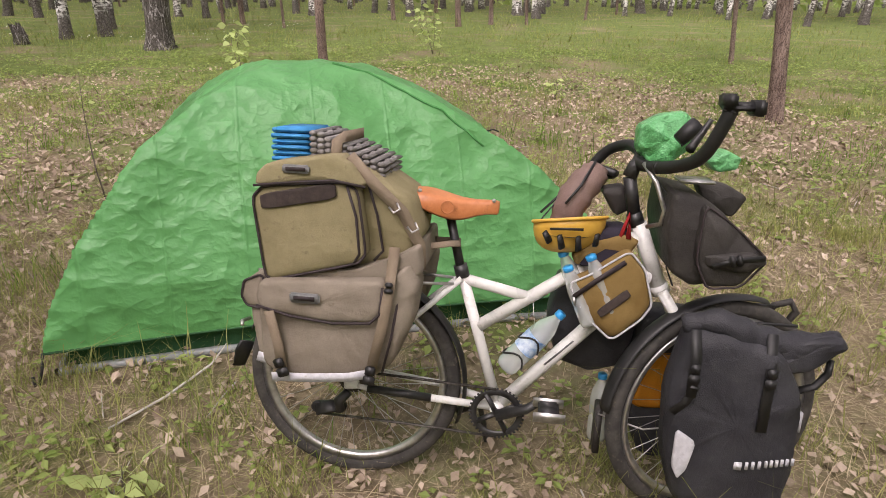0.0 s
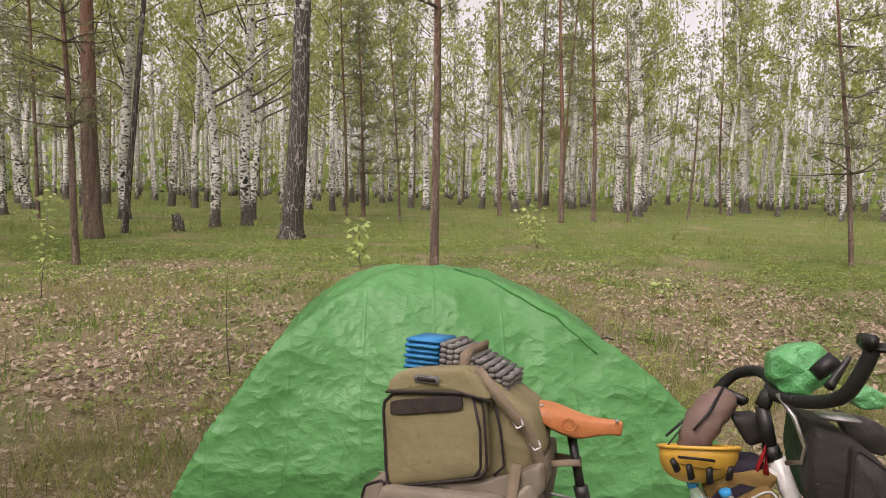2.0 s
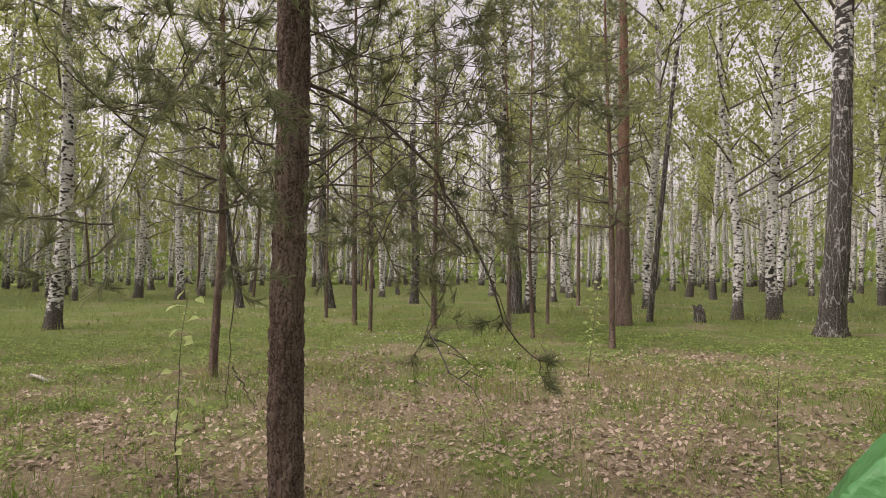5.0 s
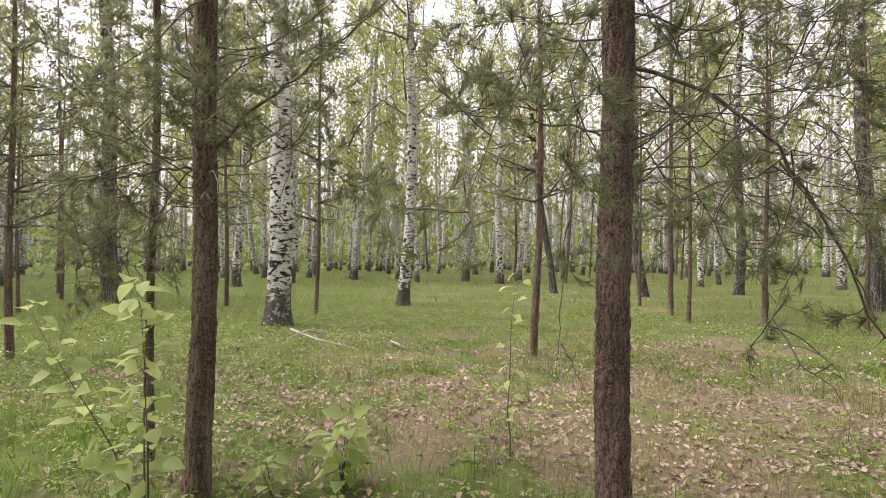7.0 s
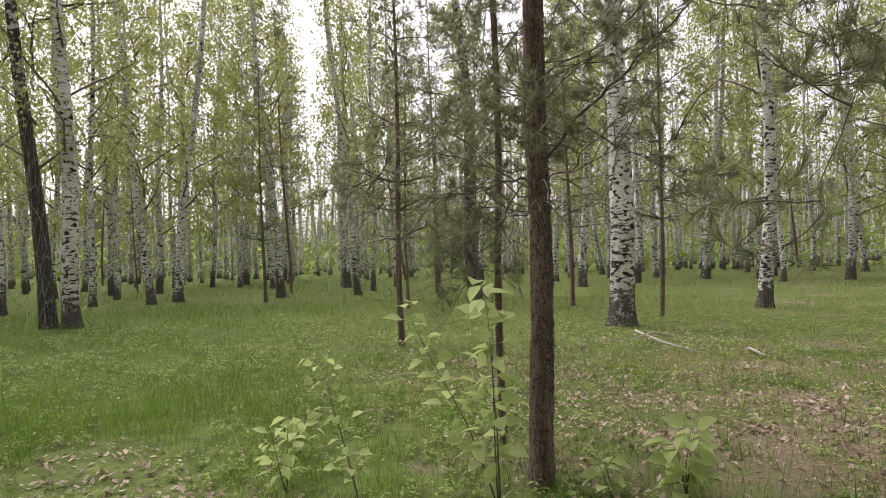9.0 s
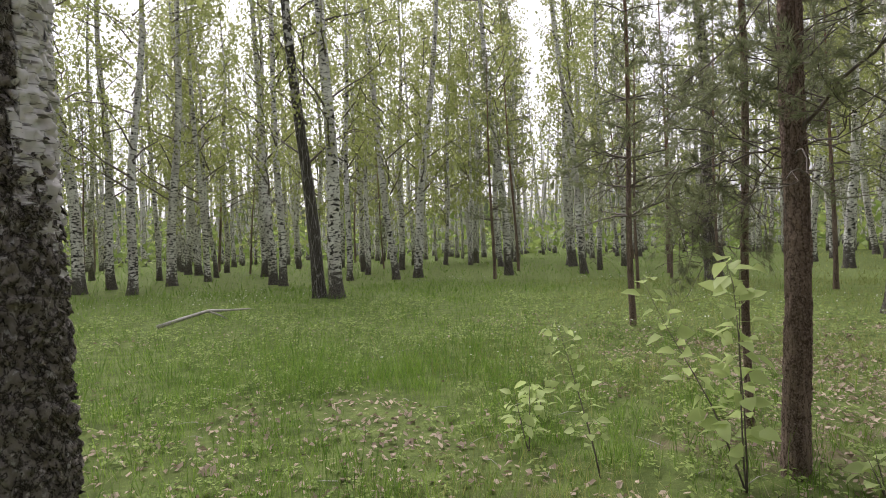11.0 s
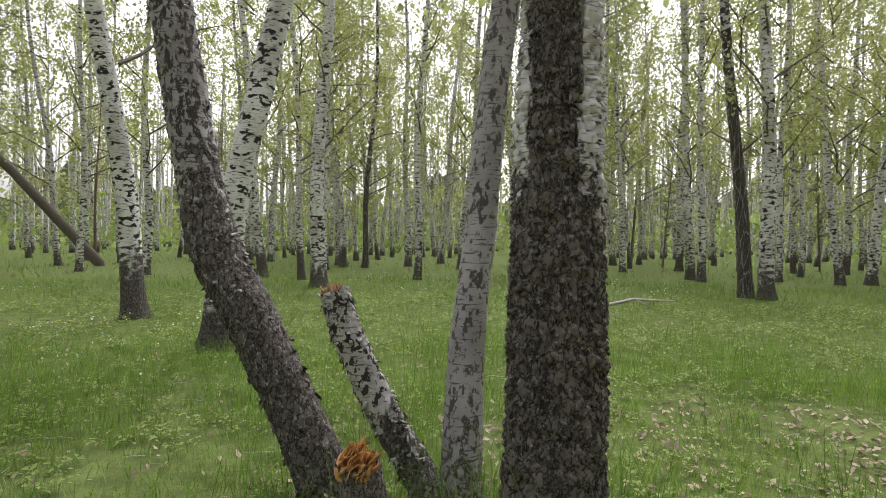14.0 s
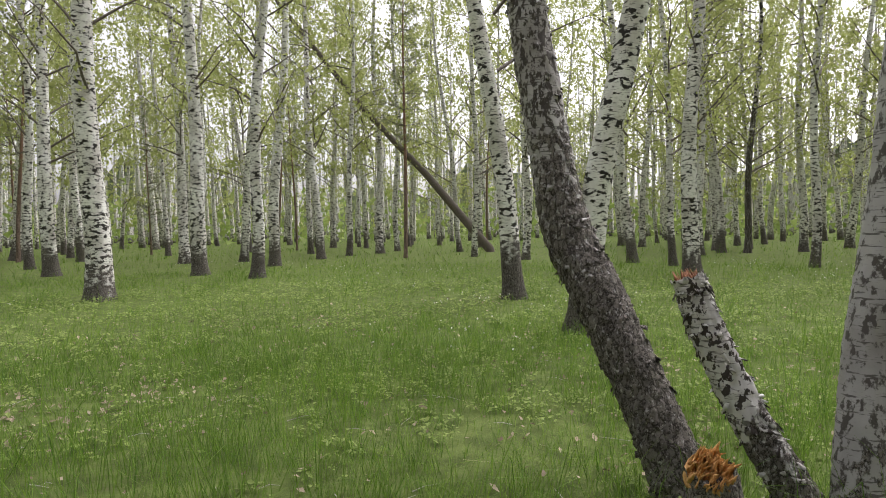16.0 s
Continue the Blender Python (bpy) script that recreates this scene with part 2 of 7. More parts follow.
def ground_material():
    m, t, b = nodes_of("forest_floor")
    v = coords(t)
    zone, mid, fine = noise_of(t, v, 0.55, 4.0), noise_of(t, v, 4.0, 6.0, 0.7), noise_of(t, v, 38.0, 6.0, 0.75)
    cells = nd(t, "ShaderNodeTexVoronoi", Vector=v, Scale=24.0)
    litter = blend(t, step(t, fine, 0.3, 0.7), (0.11, 0.08, 0.06), (0.36, 0.30, 0.20))
    litter = blend(t, step(t, cells.outputs["Distance"], 0.1, 0.9), litter, (0.15, 0.11, 0.075))
    litter = blend(t, 0.25, litter, (0.31, 0.27, 0.16))
    turf = blend(t, step(t, mid, 0.3, 0.7), (0.07, 0.10, 0.026), (0.16, 0.21, 0.06))
    turf = blend(t, step(t, fine, 0.55, 0.8), turf, (0.26, 0.23, 0.11))
    sep = t.nodes.new("ShaderNodeSeparateXYZ")
    t.links.new(v, sep.inputs[0])
    far = nd(t, "ShaderNodeVectorMath", op="LENGTH")
    t.links.new(v, far.inputs[0])
    grow = math2(t, "ADD", math2(t, "MULTIPLY", step(t, sep.outputs["Y"], 1.0, -5.0), 0.26), math2(t, "MULTIPLY", step(t, far.outputs["Value"], 6.0, 16.0), 0.12))
    cover = math2(t, "ADD", math2(t, "ADD", math2(t, "MULTIPLY", zone, 0.7), math2(t, "MULTIPLY", mid, 0.3)), grow)
    t.links.new(blend(t, step(t, cover, 0.48, 0.62), litter, turf), b.inputs["Base Color"])
    b.inputs["Roughness"].default_value = 0.95
    b.inputs["Specular IOR Level"].default_value = 0.15
    bump_to(t, b, math2(t, "ADD", fine, mid), 0.7, 0.03)
    return m


GROUND = ground_material()

# ---- building helpers ----


def fast_mesh(name, verts, loops, sizes, material=None, smooth=True):
    """A mesh from arrays: corners, the corner numbers of all faces in a row, and each face's count."""
    me = bpy.data.meshes.new(name)
    verts, loops, sizes = np.asarray(verts, np.float32), np.asarray(loops, np.int32), np.asarray(sizes, np.int32)
    me.vertices.add(len(verts))
    me.vertices.foreach_set("co", verts.ravel())
    me.loops.add(len(loops))
    me.loops.foreach_set("vertex_index", loops)
    me.polygons.add(len(sizes))
    me.polygons.foreach_set("loop_start", np.concatenate([[0], np.cumsum(sizes)[:-1]]).astype(np.int32))
    me.polygons.foreach_set("use_smooth", np.full(len(sizes), smooth))
    if material:
        me.materials.append(material)
    me.update(calc_edges=True)
    return me


class Shape:
    """Collects corners and faces of one mesh."""

    def __init__(self):
        self.v, self.f = [], []

    def add(self, verts, faces):
        n = len(self.v)
        self.v += [tuple(p) for p in verts]
        self.f += [tuple(i + n for i in f) for f in faces]
        return self

    def tube(self, pts, radii, seg=8, caps=True, flat=1.0):
        pts = [Vector(p) for p in pts]
        if not hasattr(radii, "__len__"):
            radii = [radii] * len(pts)
        verts, faces, side = [], [], None
        for i, p in enumerate(pts):
            d = (pts[min(i + 1, len(pts) - 1)] - pts[max(i - 1, 0)]).normalized()
            if side is None:
                side = d.orthogonal().normalized()
            side = (side - d * side.dot(d)).normalized()
            up = d.cross(side)
            for k in range(seg):
                a = 2 * math.pi * k / seg
                verts.append(p + (side * math.cos(a) + up * math.sin(a) * flat) * radii[i])
        for i in range(len(pts) - 1):
            for k in range(seg):
                a, b = i * seg + k, i * seg + (k + 1) % seg
                faces.append((a, b, b + seg, a + seg))
        if caps:
            faces += [tuple(reversed(range(seg))), tuple(range((len(pts) - 1) * seg, len(pts) * seg))]
        return self.add(verts, faces)

    def box(self, lo, hi, bevel=0.004):
        bm = bmesh.new()
        bmesh.ops.create_cube(bm, size=1)
        for v in bm.verts:
            v.co = Vector([lo[k] + (v.co[k] + 0.5) * (hi[k] - lo[k]) for k in range(3)])
        if bevel:
            bmesh.ops.bevel(bm, geom=bm.edges[:], offset=bevel, segments=2, affect="EDGES")
        bm.verts.index_update()
        self.add([v.co.copy() for v in bm.verts], [[v.index for v in f.verts] for f in bm.faces])
        bm.free()
        return self

    def lathe(self, profile, centre, axis, seg=32, closed=False):
        """Turns (radius, along) pairs round the axis through centre."""
        axis = Vector(axis).normalized()
        e1 = axis.orthogonal().normalized()
        e2 = axis.cross(e1)
        verts, faces, n = [], [], len(profile)
        for k in range(seg):
            a = 2 * math.pi * k / seg
            for r, h in profile:
                verts.append(Vector(centre) + axis * h + (e1 * math.cos(a) + e2 * math.sin(a)) * r)
        for k in range(seg):
            for i in range(n if closed else n - 1):
                a, b = k * n + i, k * n + (i + 1) % n
                c, d = ((k + 1) % seg) * n + (i + 1) % n, ((k + 1) % seg) * n + i
                faces.append((a, b, c, d))
        return self.add(verts, faces)

    def mesh(self, name, material, smooth=True):
        me = bpy.data.meshes.new(name)
        me.from_pydata([tuple(p) for p in self.v], [], self.f)
        me.materials.append(material)
        me.polygons.foreach_set("use_smooth", [smooth] * len(me.polygons))
        me.validate()
        me.update()
        return me


def thing(name, m, label, category, group="", kind=""):
    ob = new(name)
    ob.matrix_world = m
    ob.empty_display_size = 0.1
    return tagged(ob, label, category, group, kind)


def part(name, shape, material, parent, label="", smooth=True, kind=""):
    me = shape if isinstance(shape, bpy.types.Mesh) else shape.mesh(name, material, smooth)
    ob = new(name, me)
    ob.parent = parent
    return tagged(ob, label, kind=kind)


def ground_z(x, y):
    return 0.05 * noise.noise((x * 0.13, y * 0.13, 3.1)) * min(1, max(0, (math.hypot(x, y) - 4) / 6)) + 0.012 * noise.noise((x * 0.9, y * 0.9, 7.0))


# ---- ground ----
def build_ground():
    radii = list(np.arange(0, 14, 0.3)) + list(14 * 1.09 ** np.arange(0, 62))
    seg, verts, faces = 120, [(0, 0, ground_z(0, 0))], []
    for r in radii[1:]:
        for k in range(seg):
            a = 2 * math.pi * k / seg
            x, y = r * math.cos(a), r * math.sin(a)
            verts.append((x, y, ground_z(x, y)))
    for k in range(seg):
        faces.append((0, 1 + k, 1 + (k + 1) % seg))
    for i in range(len(radii) - 2):
        for k in range(seg):
            a, b = 1 + i * seg + k, 1 + i * seg + (k + 1) % seg
            faces.append((a, a + seg, b + seg, b))
    me = bpy.data.meshes.new("ground")
    me.from_pydata(verts, [], faces)
    me.materials.append(GROUND)
    me.polygons.foreach_set("use_smooth", [True] * len(faces))
    tagged(new("ground", me), "forest floor of leaf litter, moss and turf", "ground", kind="structure")


build_ground()


# ---- leaves in bulk ----
def leaf_mesh(name, centres, sizes, material, rng, droop=0.0, narrow=0.7, simple=False):
    """Many small pointed leaves of four corners each, turned at random."""
    n = len(centres)
    a = rng.normal(size=(n, 3))
    a[:, 2] -= droop
    a /= np.linalg.norm(a, axis=1, keepdims=True)
    b = np.cross(a, rng.normal(size=(n, 3)))
    b /= np.linalg.norm(b, axis=1, keepdims=True)
    s = sizes[:, None]
    if simple:
        v = np.stack([centres - a * s * 0.5 - b * s * 0.3, centres - a * s * 0.4 + b * s * 0.45, centres + a * s * 0.55], 1).reshape(-1, 3)
        return fast_mesh(name, v, np.arange(3 * n), np.full(n, 3), material)
    v = np.stack([centres - a * s * 0.5, centres + b * s * 0.5 * narrow - a * s * 0.08, centres + a * s * 0.5, centres - b * s * 0.5 * narrow - a * s * 0.08], 1).reshape(-1, 3)
    return fast_mesh(name, v, np.arange(4 * n), np.full(n, 4), material)


def spikes_mesh(name, base, tips, widths, material, rng):
    """Many thin needles or blades of three corners each."""
    n = len(base)
    side = np.cross(tips - base, rng.normal(size=(n, 3)))
    side /= np.maximum(np.linalg.norm(side, axis=1, keepdims=True), 1e-6)
    w = widths[:, None] / 2
    v = np.stack([base - side * w, base + side * w, tips], 1).reshape(-1, 3)
    return fast_mesh(name, v, np.arange(3 * n), np.full(n, 3), material)


def limb(rng, start, way, length, r0, bends=6, wander=0.25, rise=0.0):
    """A bent limb: its points and radii."""
    p, d, pts, rad = Vector(start), Vector(way).normalized(), [Vector(start)], [r0]
    for i in range(bends):
        d = (d + Vector(rng.normal(size=3)) * wander + Vector((0, 0, rise))).normalized()
        p = p + d * (length / bends)
        pts.append(p.copy())
        rad.append(r0 * (1 - 0.85 * (i + 1) / bends))
    return pts, rad


def along(pts, f):
    k = min(int(f * (len(pts) - 1)), len(pts) - 2)
    q = f * (len(pts) - 1) - k
    return pts[k].lerp(pts[k + 1], q)


def birch_crown(seed, height, low, leaves, spread=1.6, leaf=0.14, twigs=4, simple=False):
    """Limbs and leaves of a birch about its trunk line."""
    rng = np.random.default_rng(seed)
    shape, spots = Shape(), []
    for i in range(26):
        z = low + (height - low) * (i + rng.uniform(0, 1)) / 26
        reach = spread * (1.25 - 0.8 * (z - low) / (height - low)) * rng.uniform(0.6, 1.2)
        a = rng.uniform(0, 6.28)
        pts, rad = limb(rng, (0, 0, z), (math.cos(a), math.sin(a), 0.7), reach * 1.4, 0.03 * (1.2 - z / height) + 0.012, 3 if simple else 5, 0.18, -0.05)
        shape.tube(pts, rad, 3, False)
        for j in range(twigs):
            q = along(pts, rng.uniform(0.35, 1))
            tw, tr = limb(rng, q, (*rng.normal(size=2), rng.uniform(-0.9, 0.3)), rng.uniform(0.5, 1.2), 0.009, 3, 0.2, -0.15)
            if not simple:
                shape.tube(tw, tr, 3, False)
            spots += [along(tw, f) for f in rng.uniform(0.1, 1, 4)]
    spots = np.array([tuple(p) for p in spots])
    pick = spots[rng.integers(0, len(spots), leaves)] + rng.normal(size=(leaves, 3)) * (0.2, 0.2, 0.26)
    return shape.mesh("limbs", TWIG), leaf_mesh("crown", pick, rng.uniform(0.7, 1.3, leaves) * leaf, LEAF, rng, 0.5, 0.7, simple)


def pine_crown(seed, height, low, whorls, reach, tufts, needle=0.13, width=0.012, dead=8):
    """Limbs in whorls with tufts of needles; a few bare dead limbs below."""
    rng = np.random.default_rng(seed)
    shape, base, tip = Shape(), [], []
    for i in range(dead):
        z = rng.uniform(low * 0.35, low * 1.05)
        a = rng.uniform(0, 6.28)
        pts, rad = limb(rng, (0, 0, z), (math.cos(a), math.sin(a), 0.05), rng.uniform(0.35, 1.1) * min(1, reach), 0.007, 5, 0.2, -0.03)
        shape.tube(pts, rad, 4, False)
        for j in range(3):
            tw, tr = limb(rng, along(pts, rng.uniform(0.3, 0.95)), rng.normal(size=3), rng.uniform(0.12, 0.4), 0.005, 3, 0.25)
            shape.tube(tw, tr, 3, False)
    for i in range(whorls):
        f = (i + 0.5) / whorls
        z = low + (height - low) * f
        for j in range(rng.integers(3, 6)):
            a = rng.uniform(0, 6.28)
            length = reach * (1 - 0.8 * f) * rng.uniform(0.6, 1.15)
            pts, rad = limb(rng, (0, 0, z), (math.cos(a), math.sin(a), 0.15), length, 0.022 * (1.2 - f), 4, 0.15, 0.04)
            shape.tube(pts, rad, 3, False)
            for k in range(tufts):
                q = along(pts, rng.uniform(0.25, 1)) + Vector(rng.normal(size=3)) * 0.12
                d = Vector(rng.normal(size=3)) + (pts[-1] - pts[0]).normalized() * 1.2 + Vector((0, 0, 0.4))
                d.normalize()
                for m in range(9):
                    e = (d + Vector(rng.normal(size=3)) * 0.45).normalized()
                    base.append(q)
                    tip.append(q + e * needle * rng.uniform(0.7, 1.2))
    base, tip = np.array([tuple(p) for p in base]), np.array([tuple(p) for p in tip])
    return shape.mesh("limbs", TWIG), spikes_mesh("needles", base, tip, np.full(len(base), width), NEEDLE, rng)


def trunk_mesh(seed, height, r, lean, material, seg=12, wobble=0.12, flare=0.35, rings=26):
    """A tapered, slightly crooked trunk with a flared foot. Returns the mesh and a function for its axis."""
    rng = np.random.default_rng(seed)
    ph, amp = rng.uniform(0, 6.28, 4), rng.uniform(0.4, 1.0, 2) * wobble

    def axis(z):
        calm = min(1.0, z / 2.0)
        return Vector((lean[0] * z + calm * amp[0] * math.sin(z * 0.55 + ph[0]), lean[1] * z + calm * amp[1] * math.sin(z * 0.47 + ph[1]), z))

    verts, faces = [], []
    zs = [-0.15 + 0.0] + [0.05, 0.15, 0.3, 0.5] + [0.8 + (height - 0.8) * (i / rings) ** 1.25 for i in range(rings + 1)]
    for z in zs:
        c = axis(max(z, 0))
        c.z = z
        rr = r * (1 - 0.9 * max(z, 0) / height) * (1 + flare * math.exp(-max(z, 0) * 4.5))
        for k in range(seg):
            a = 2 * math.pi * k / seg
            b = rr * (1 + 0.09 * noise.noise((math.cos(a) * 1.3 + seed, math.sin(a) * 1.3, z * 1.1)) + 0.12 * math.exp(-max(z, 0) * 4) * math.sin(a * 5 + ph[2]))
            verts.append((c.x + b * math.cos(a), c.y + b * math.sin(a), z))
    for i in range(len(zs) - 1):
        for k in range(seg):
            a, b = i * seg + k, i * seg + (k + 1) % seg
            faces.append((a, b, b + seg, a + seg))
    me = bpy.data.meshes.new("trunk")
    me.from_pydata(verts, [], faces)
    me.materials.append(material)
    me.polygons.foreach_set("use_smooth", [True] * len(faces))
    return me, axis


BIRCH_CROWNS = [birch_crown(10 + i, 18, 3.0 + 0.8 * i, 2900, 1.7 + 0.15 * i, 0.105) for i in range(4)]
MID_CROWNS = [birch_crown(50 + i, 18, 2.8 + 0.8 * i, 2500, 1.75, 0.135, 3, True) for i in range(3)]
FAR_CROWNS = [birch_crown(20 + i, 18, 2.4 + 0.8 * i, 2200, 1.8, 0.185, 3, True) for i in range(4)]
TALL_PINES = [pine_crown(30 + i, 15, 4.2 + i, 13, 1.8, 13, 0.2, 0.022, 14) for i in range(2)]
YOUNG_PINES = [pine_crown(40 + i, 9.5, 1.7 + 0.5 * i, 15, 1.4, 13, 0.17, 0.017, 5) for i in range(2)]

# kind, foot x, foot y, diameter, lean in x and y per metre of height
TREES = [
    ("pine", -19.0, -8.0, 0.11, 0.01, 0.0),
    ("pine", -22.0, -11.0, 0.12, 0.0, 0.01),
    ("pine", -17.0, -9.6, 0.10, 0.0, 0.0),
    ("pine", -14.0, 7.0, 0.10, 0.0, 0.01),
    ("pine", -17.0, 11.0, 0.12, 0.01, 0.0),
    ("pine", -19.0, 8.0, 0.11, 0.0, 0.0),
    ("pine", -13.0, 12.2, 0.10, 0.0, 0.0),
    ("birch", -10.30, 19.45, 0.36, 0.017, 0.009),
    ("birch", -17.10, -21.46, 0.33, 0.077, -0.063),
    ("birch", -15.9, 20.6, 0.40, 0.037, 0.029),
    ("pine", 3.59, 28.72, 0.14, -0.054, 0.007),
    ("pine", -8.35, 26.72, 0.14, -0.027, -0.008),
    ("dark", -7.01, 15.62, 0.59, 0.053, 0.023),
    ("birch", -10.89, 18.41, 0.32, -0.029, -0.017),
    ("birch", -11.69, 22.52, 0.30, 0.069, 0.035),
    ("pine", -11.63, 13.85, 0.46, 0.003, 0.002),
    ("pine", -8.45, 9.55, 0.13, -0.009, -0.008),
    ("pine", -2.04, 10.60, 0.16, -0.016, -0.003),
    ("pine", 0.52, 27.08, 0.25, -0.039, 0.001),
    ("pine", 2.01, 28.71, 0.21, -0.040, 0.003),
    ("pine", -2.52, 31.18, 0.21, -0.027, -0.002),
    ("birch", 13.10, 43.94, 0.66, -0.095, 0.028),
    ("birch", 1.65, 46.01, 0.60, -0.034, 0.001),
    ("birch", 4.21, 38.50, 0.62, 0.003, -0.000),
    ("birch", 10.93, 59.39, 0.41, -0.013, 0.002),
    ("birch", -11.43, 30.98, 0.34, -0.009, -0.003),
    ("pine", -9.34, 27.20, 0.15, -0.026, -0.009),
    ("pine", -6.10, 24.34, 0.11, -0.052, -0.013),
    ("birch", -18.52, 29.47, 0.35, 0.038, 0.023),
    ("dark", -16.64, 14.20, 0.44, -0.031, -0.036),
    ("birch", -16.75, 14.89, 0.42, 0.048, 0.053),
    ("pine", -10.54, 9.34, 0.09, -0.004, -0.005),
    ("birch", -21.00, 20.39, 0.27, -0.013, -0.013),
    ("pine", -18.62, 19.50, 0.15, 0.006, 0.006),
    ("dark", -11.90, 15.36, 0.18, 0.085, 0.065),
    ("pine", 4.07, 7.53, 0.19, -0.088, 0.048),
    ("pine", 6.31, 13.97, 0.11, -0.105, 0.048),
    ("birch", 13.72, 46.05, 0.53, -0.057, 0.017),
    ("birch", 16.71, 50.07, 0.46, 0.002, -0.001),
    ("birch", 18.58, 44.31, 0.44, -0.108, 0.045),
    ("birch", 1.53, 43.15, 0.43, -0.012, 0.000),
    ("pine", -8.34, 26.48, 0.14, -0.024, -0.007),
    ("pine", -9.67, 2.12, 0.13, 0.003, 0.013),
    ("birch", -19.39, 0.45, 0.38, 0.001, 0.026),
    ("birch", -14.06, -2.56, 0.57, -0.000, 0.002),
    ("pine", -16.41, -1.97, 0.11, -0.002, 0.020),
    ("pine", -15.85, 7.48, 0.15, -0.001, -0.001),
    ("pine", -13.83, 8.82, 0.14, 0.001, 0.002),
    ("dark", -23.19, 10.01, 0.39, -0.024, -0.054),
    ("dark", -24.04, 14.53, 0.41, 0.001, 0.001),
    ("pine", -11.92, 9.81, 0.10, -0.007, -0.008),
    ("dark", -24.78, 6.86, 0.30, -0.034, -0.118),
    ("pine", -19.05, -4.88, 0.14, 0.003, -0.011),
    ("birch", -40.39, -2.00, 0.58, -0.005, 0.102),
    ("birch", -41.04, -4.92, 0.38, 0.002, -0.015),
    ("birch", -31.97, 35.97, 0.50, 0.035, 0.031),
    ("birch", -16.47, 19.50, 0.44, 0.002, 0.002),
    ("pine", -9.87, -5.76, 0.12, 0.006, -0.010),
    ("dark", -21.09, -9.00, 0.56, 0.015, -0.036),
    ("birch", -29.42, -20.56, 0.46, 0.023, -0.033),
    ("dark", -9.99, -16.40, 0.40, 0.069, -0.041),
    ("birch", -10.20, -15.79, 0.43, 0.018, -0.011),
    ("birch", -12.52, -24.14, 0.40, 0.040, -0.020),
    ("birch", -12.18, -22.70, 0.34, 0.014, -0.007),
    ("birch", -18.49, -21.62, 0.41, -0.072, 0.062),
    ("birch", -21.28, -29.77, 0.31, 0.025, -0.018),
    ("birch", -17.25, -39.74, 0.37, -0.013, 0.006),
    ("birch", -22.28, -39.04, 0.34, -0.009, 0.005),
    ("birch", -29.59, -31.36, 0.29, -0.029, 0.028),
    ("birch", -29.68, -29.07, 0.28, -0.018, 0.019),
    ("birch", -40.69, -34.80, 0.45, -0.017, 0.020),
    ("birch", -38.34, -1.88, 0.45, -0.004, 0.080),
    ("pine", -25.11, -12.62, 0.17, 0.004, -0.008),
    ("birch", -31.00, -21.72, 0.59, -0.002, 0.003),
    ("birch", -14.73, -37.98, 0.48, 0.062, -0.025),
    ("birch", -11.08, -33.97, 0.29, 0.027, -0.009),
    ("dark", 1.11, -32.45, 0.32, -0.042, -0.001),
    ("birch", 2.53, -35.28, 0.59, 0.073, 0.005),
    ("birch", -30.98, -32.86, 0.34, -0.033, 0.031),
    ("birch", -41.60, -35.75, 0.36, -0.018, 0.021),
    ("birch", 4.89, -11.69, 0.42, 0.107, 0.040),
    ("birch", -1.01, -22.90, 0.29, -0.014, 0.001),
    ("birch", 2.69, -8.59, 0.44, -0.152, -0.038),
    ("birch", 2.33, -19.45, 0.50, -0.018, -0.002),
    ("birch", 4.83, -24.07, 0.41, 0.091, 0.016),
    ("birch", 3.19, -22.56, 0.27, 0.045, 0.005),
    ("birch", 2.26, -32.94, 0.40, 0.073, 0.004),
    ("birch", 33.04, -45.51, 0.48, 0.001, 0.001),
    ("birch", 32.18, -53.84, 0.56, 0.013, 0.008),
    ("birch", 24.16, -55.06, 0.46, 0.092, 0.040),
    ("birch", 21.91, -12.28, 0.50, 0.004, 0.007),
    ("birch", 13.42, -8.51, 0.57, 0.003, 0.005),
    ("birch", 35.84, -18.29, 0.61, -0.042, -0.082),
    ("birch", 17.13, -14.42, 0.52, 0.012, 0.014),
    ("birch", 14.32, -14.16, 0.40, -0.033, -0.033),
    ("birch", 17.64, -18.48, 0.45, -0.041, -0.038),
    ("birch", 42.36, -31.67, 0.64, 0.029, 0.039),
    ("birch", 30.70, -36.86, 0.32, 0.008, 0.006),
    ("birch", 58.59, -35.04, 0.50, 0.030, 0.050),
    ("birch", 35.29, -47.40, 0.50, 0.030, 0.023),
    ("birch", 9.45, -24.86, 0.36, -0.010, -0.004),
]


def sheared(axis):
    """A shear that carries a crown along a leaning trunk."""
    p = axis(9.0)
    m = Matrix.Identity(4)
    m[0][2], m[1][2] = p.x / 9.0, p.y / 9.0
    return m


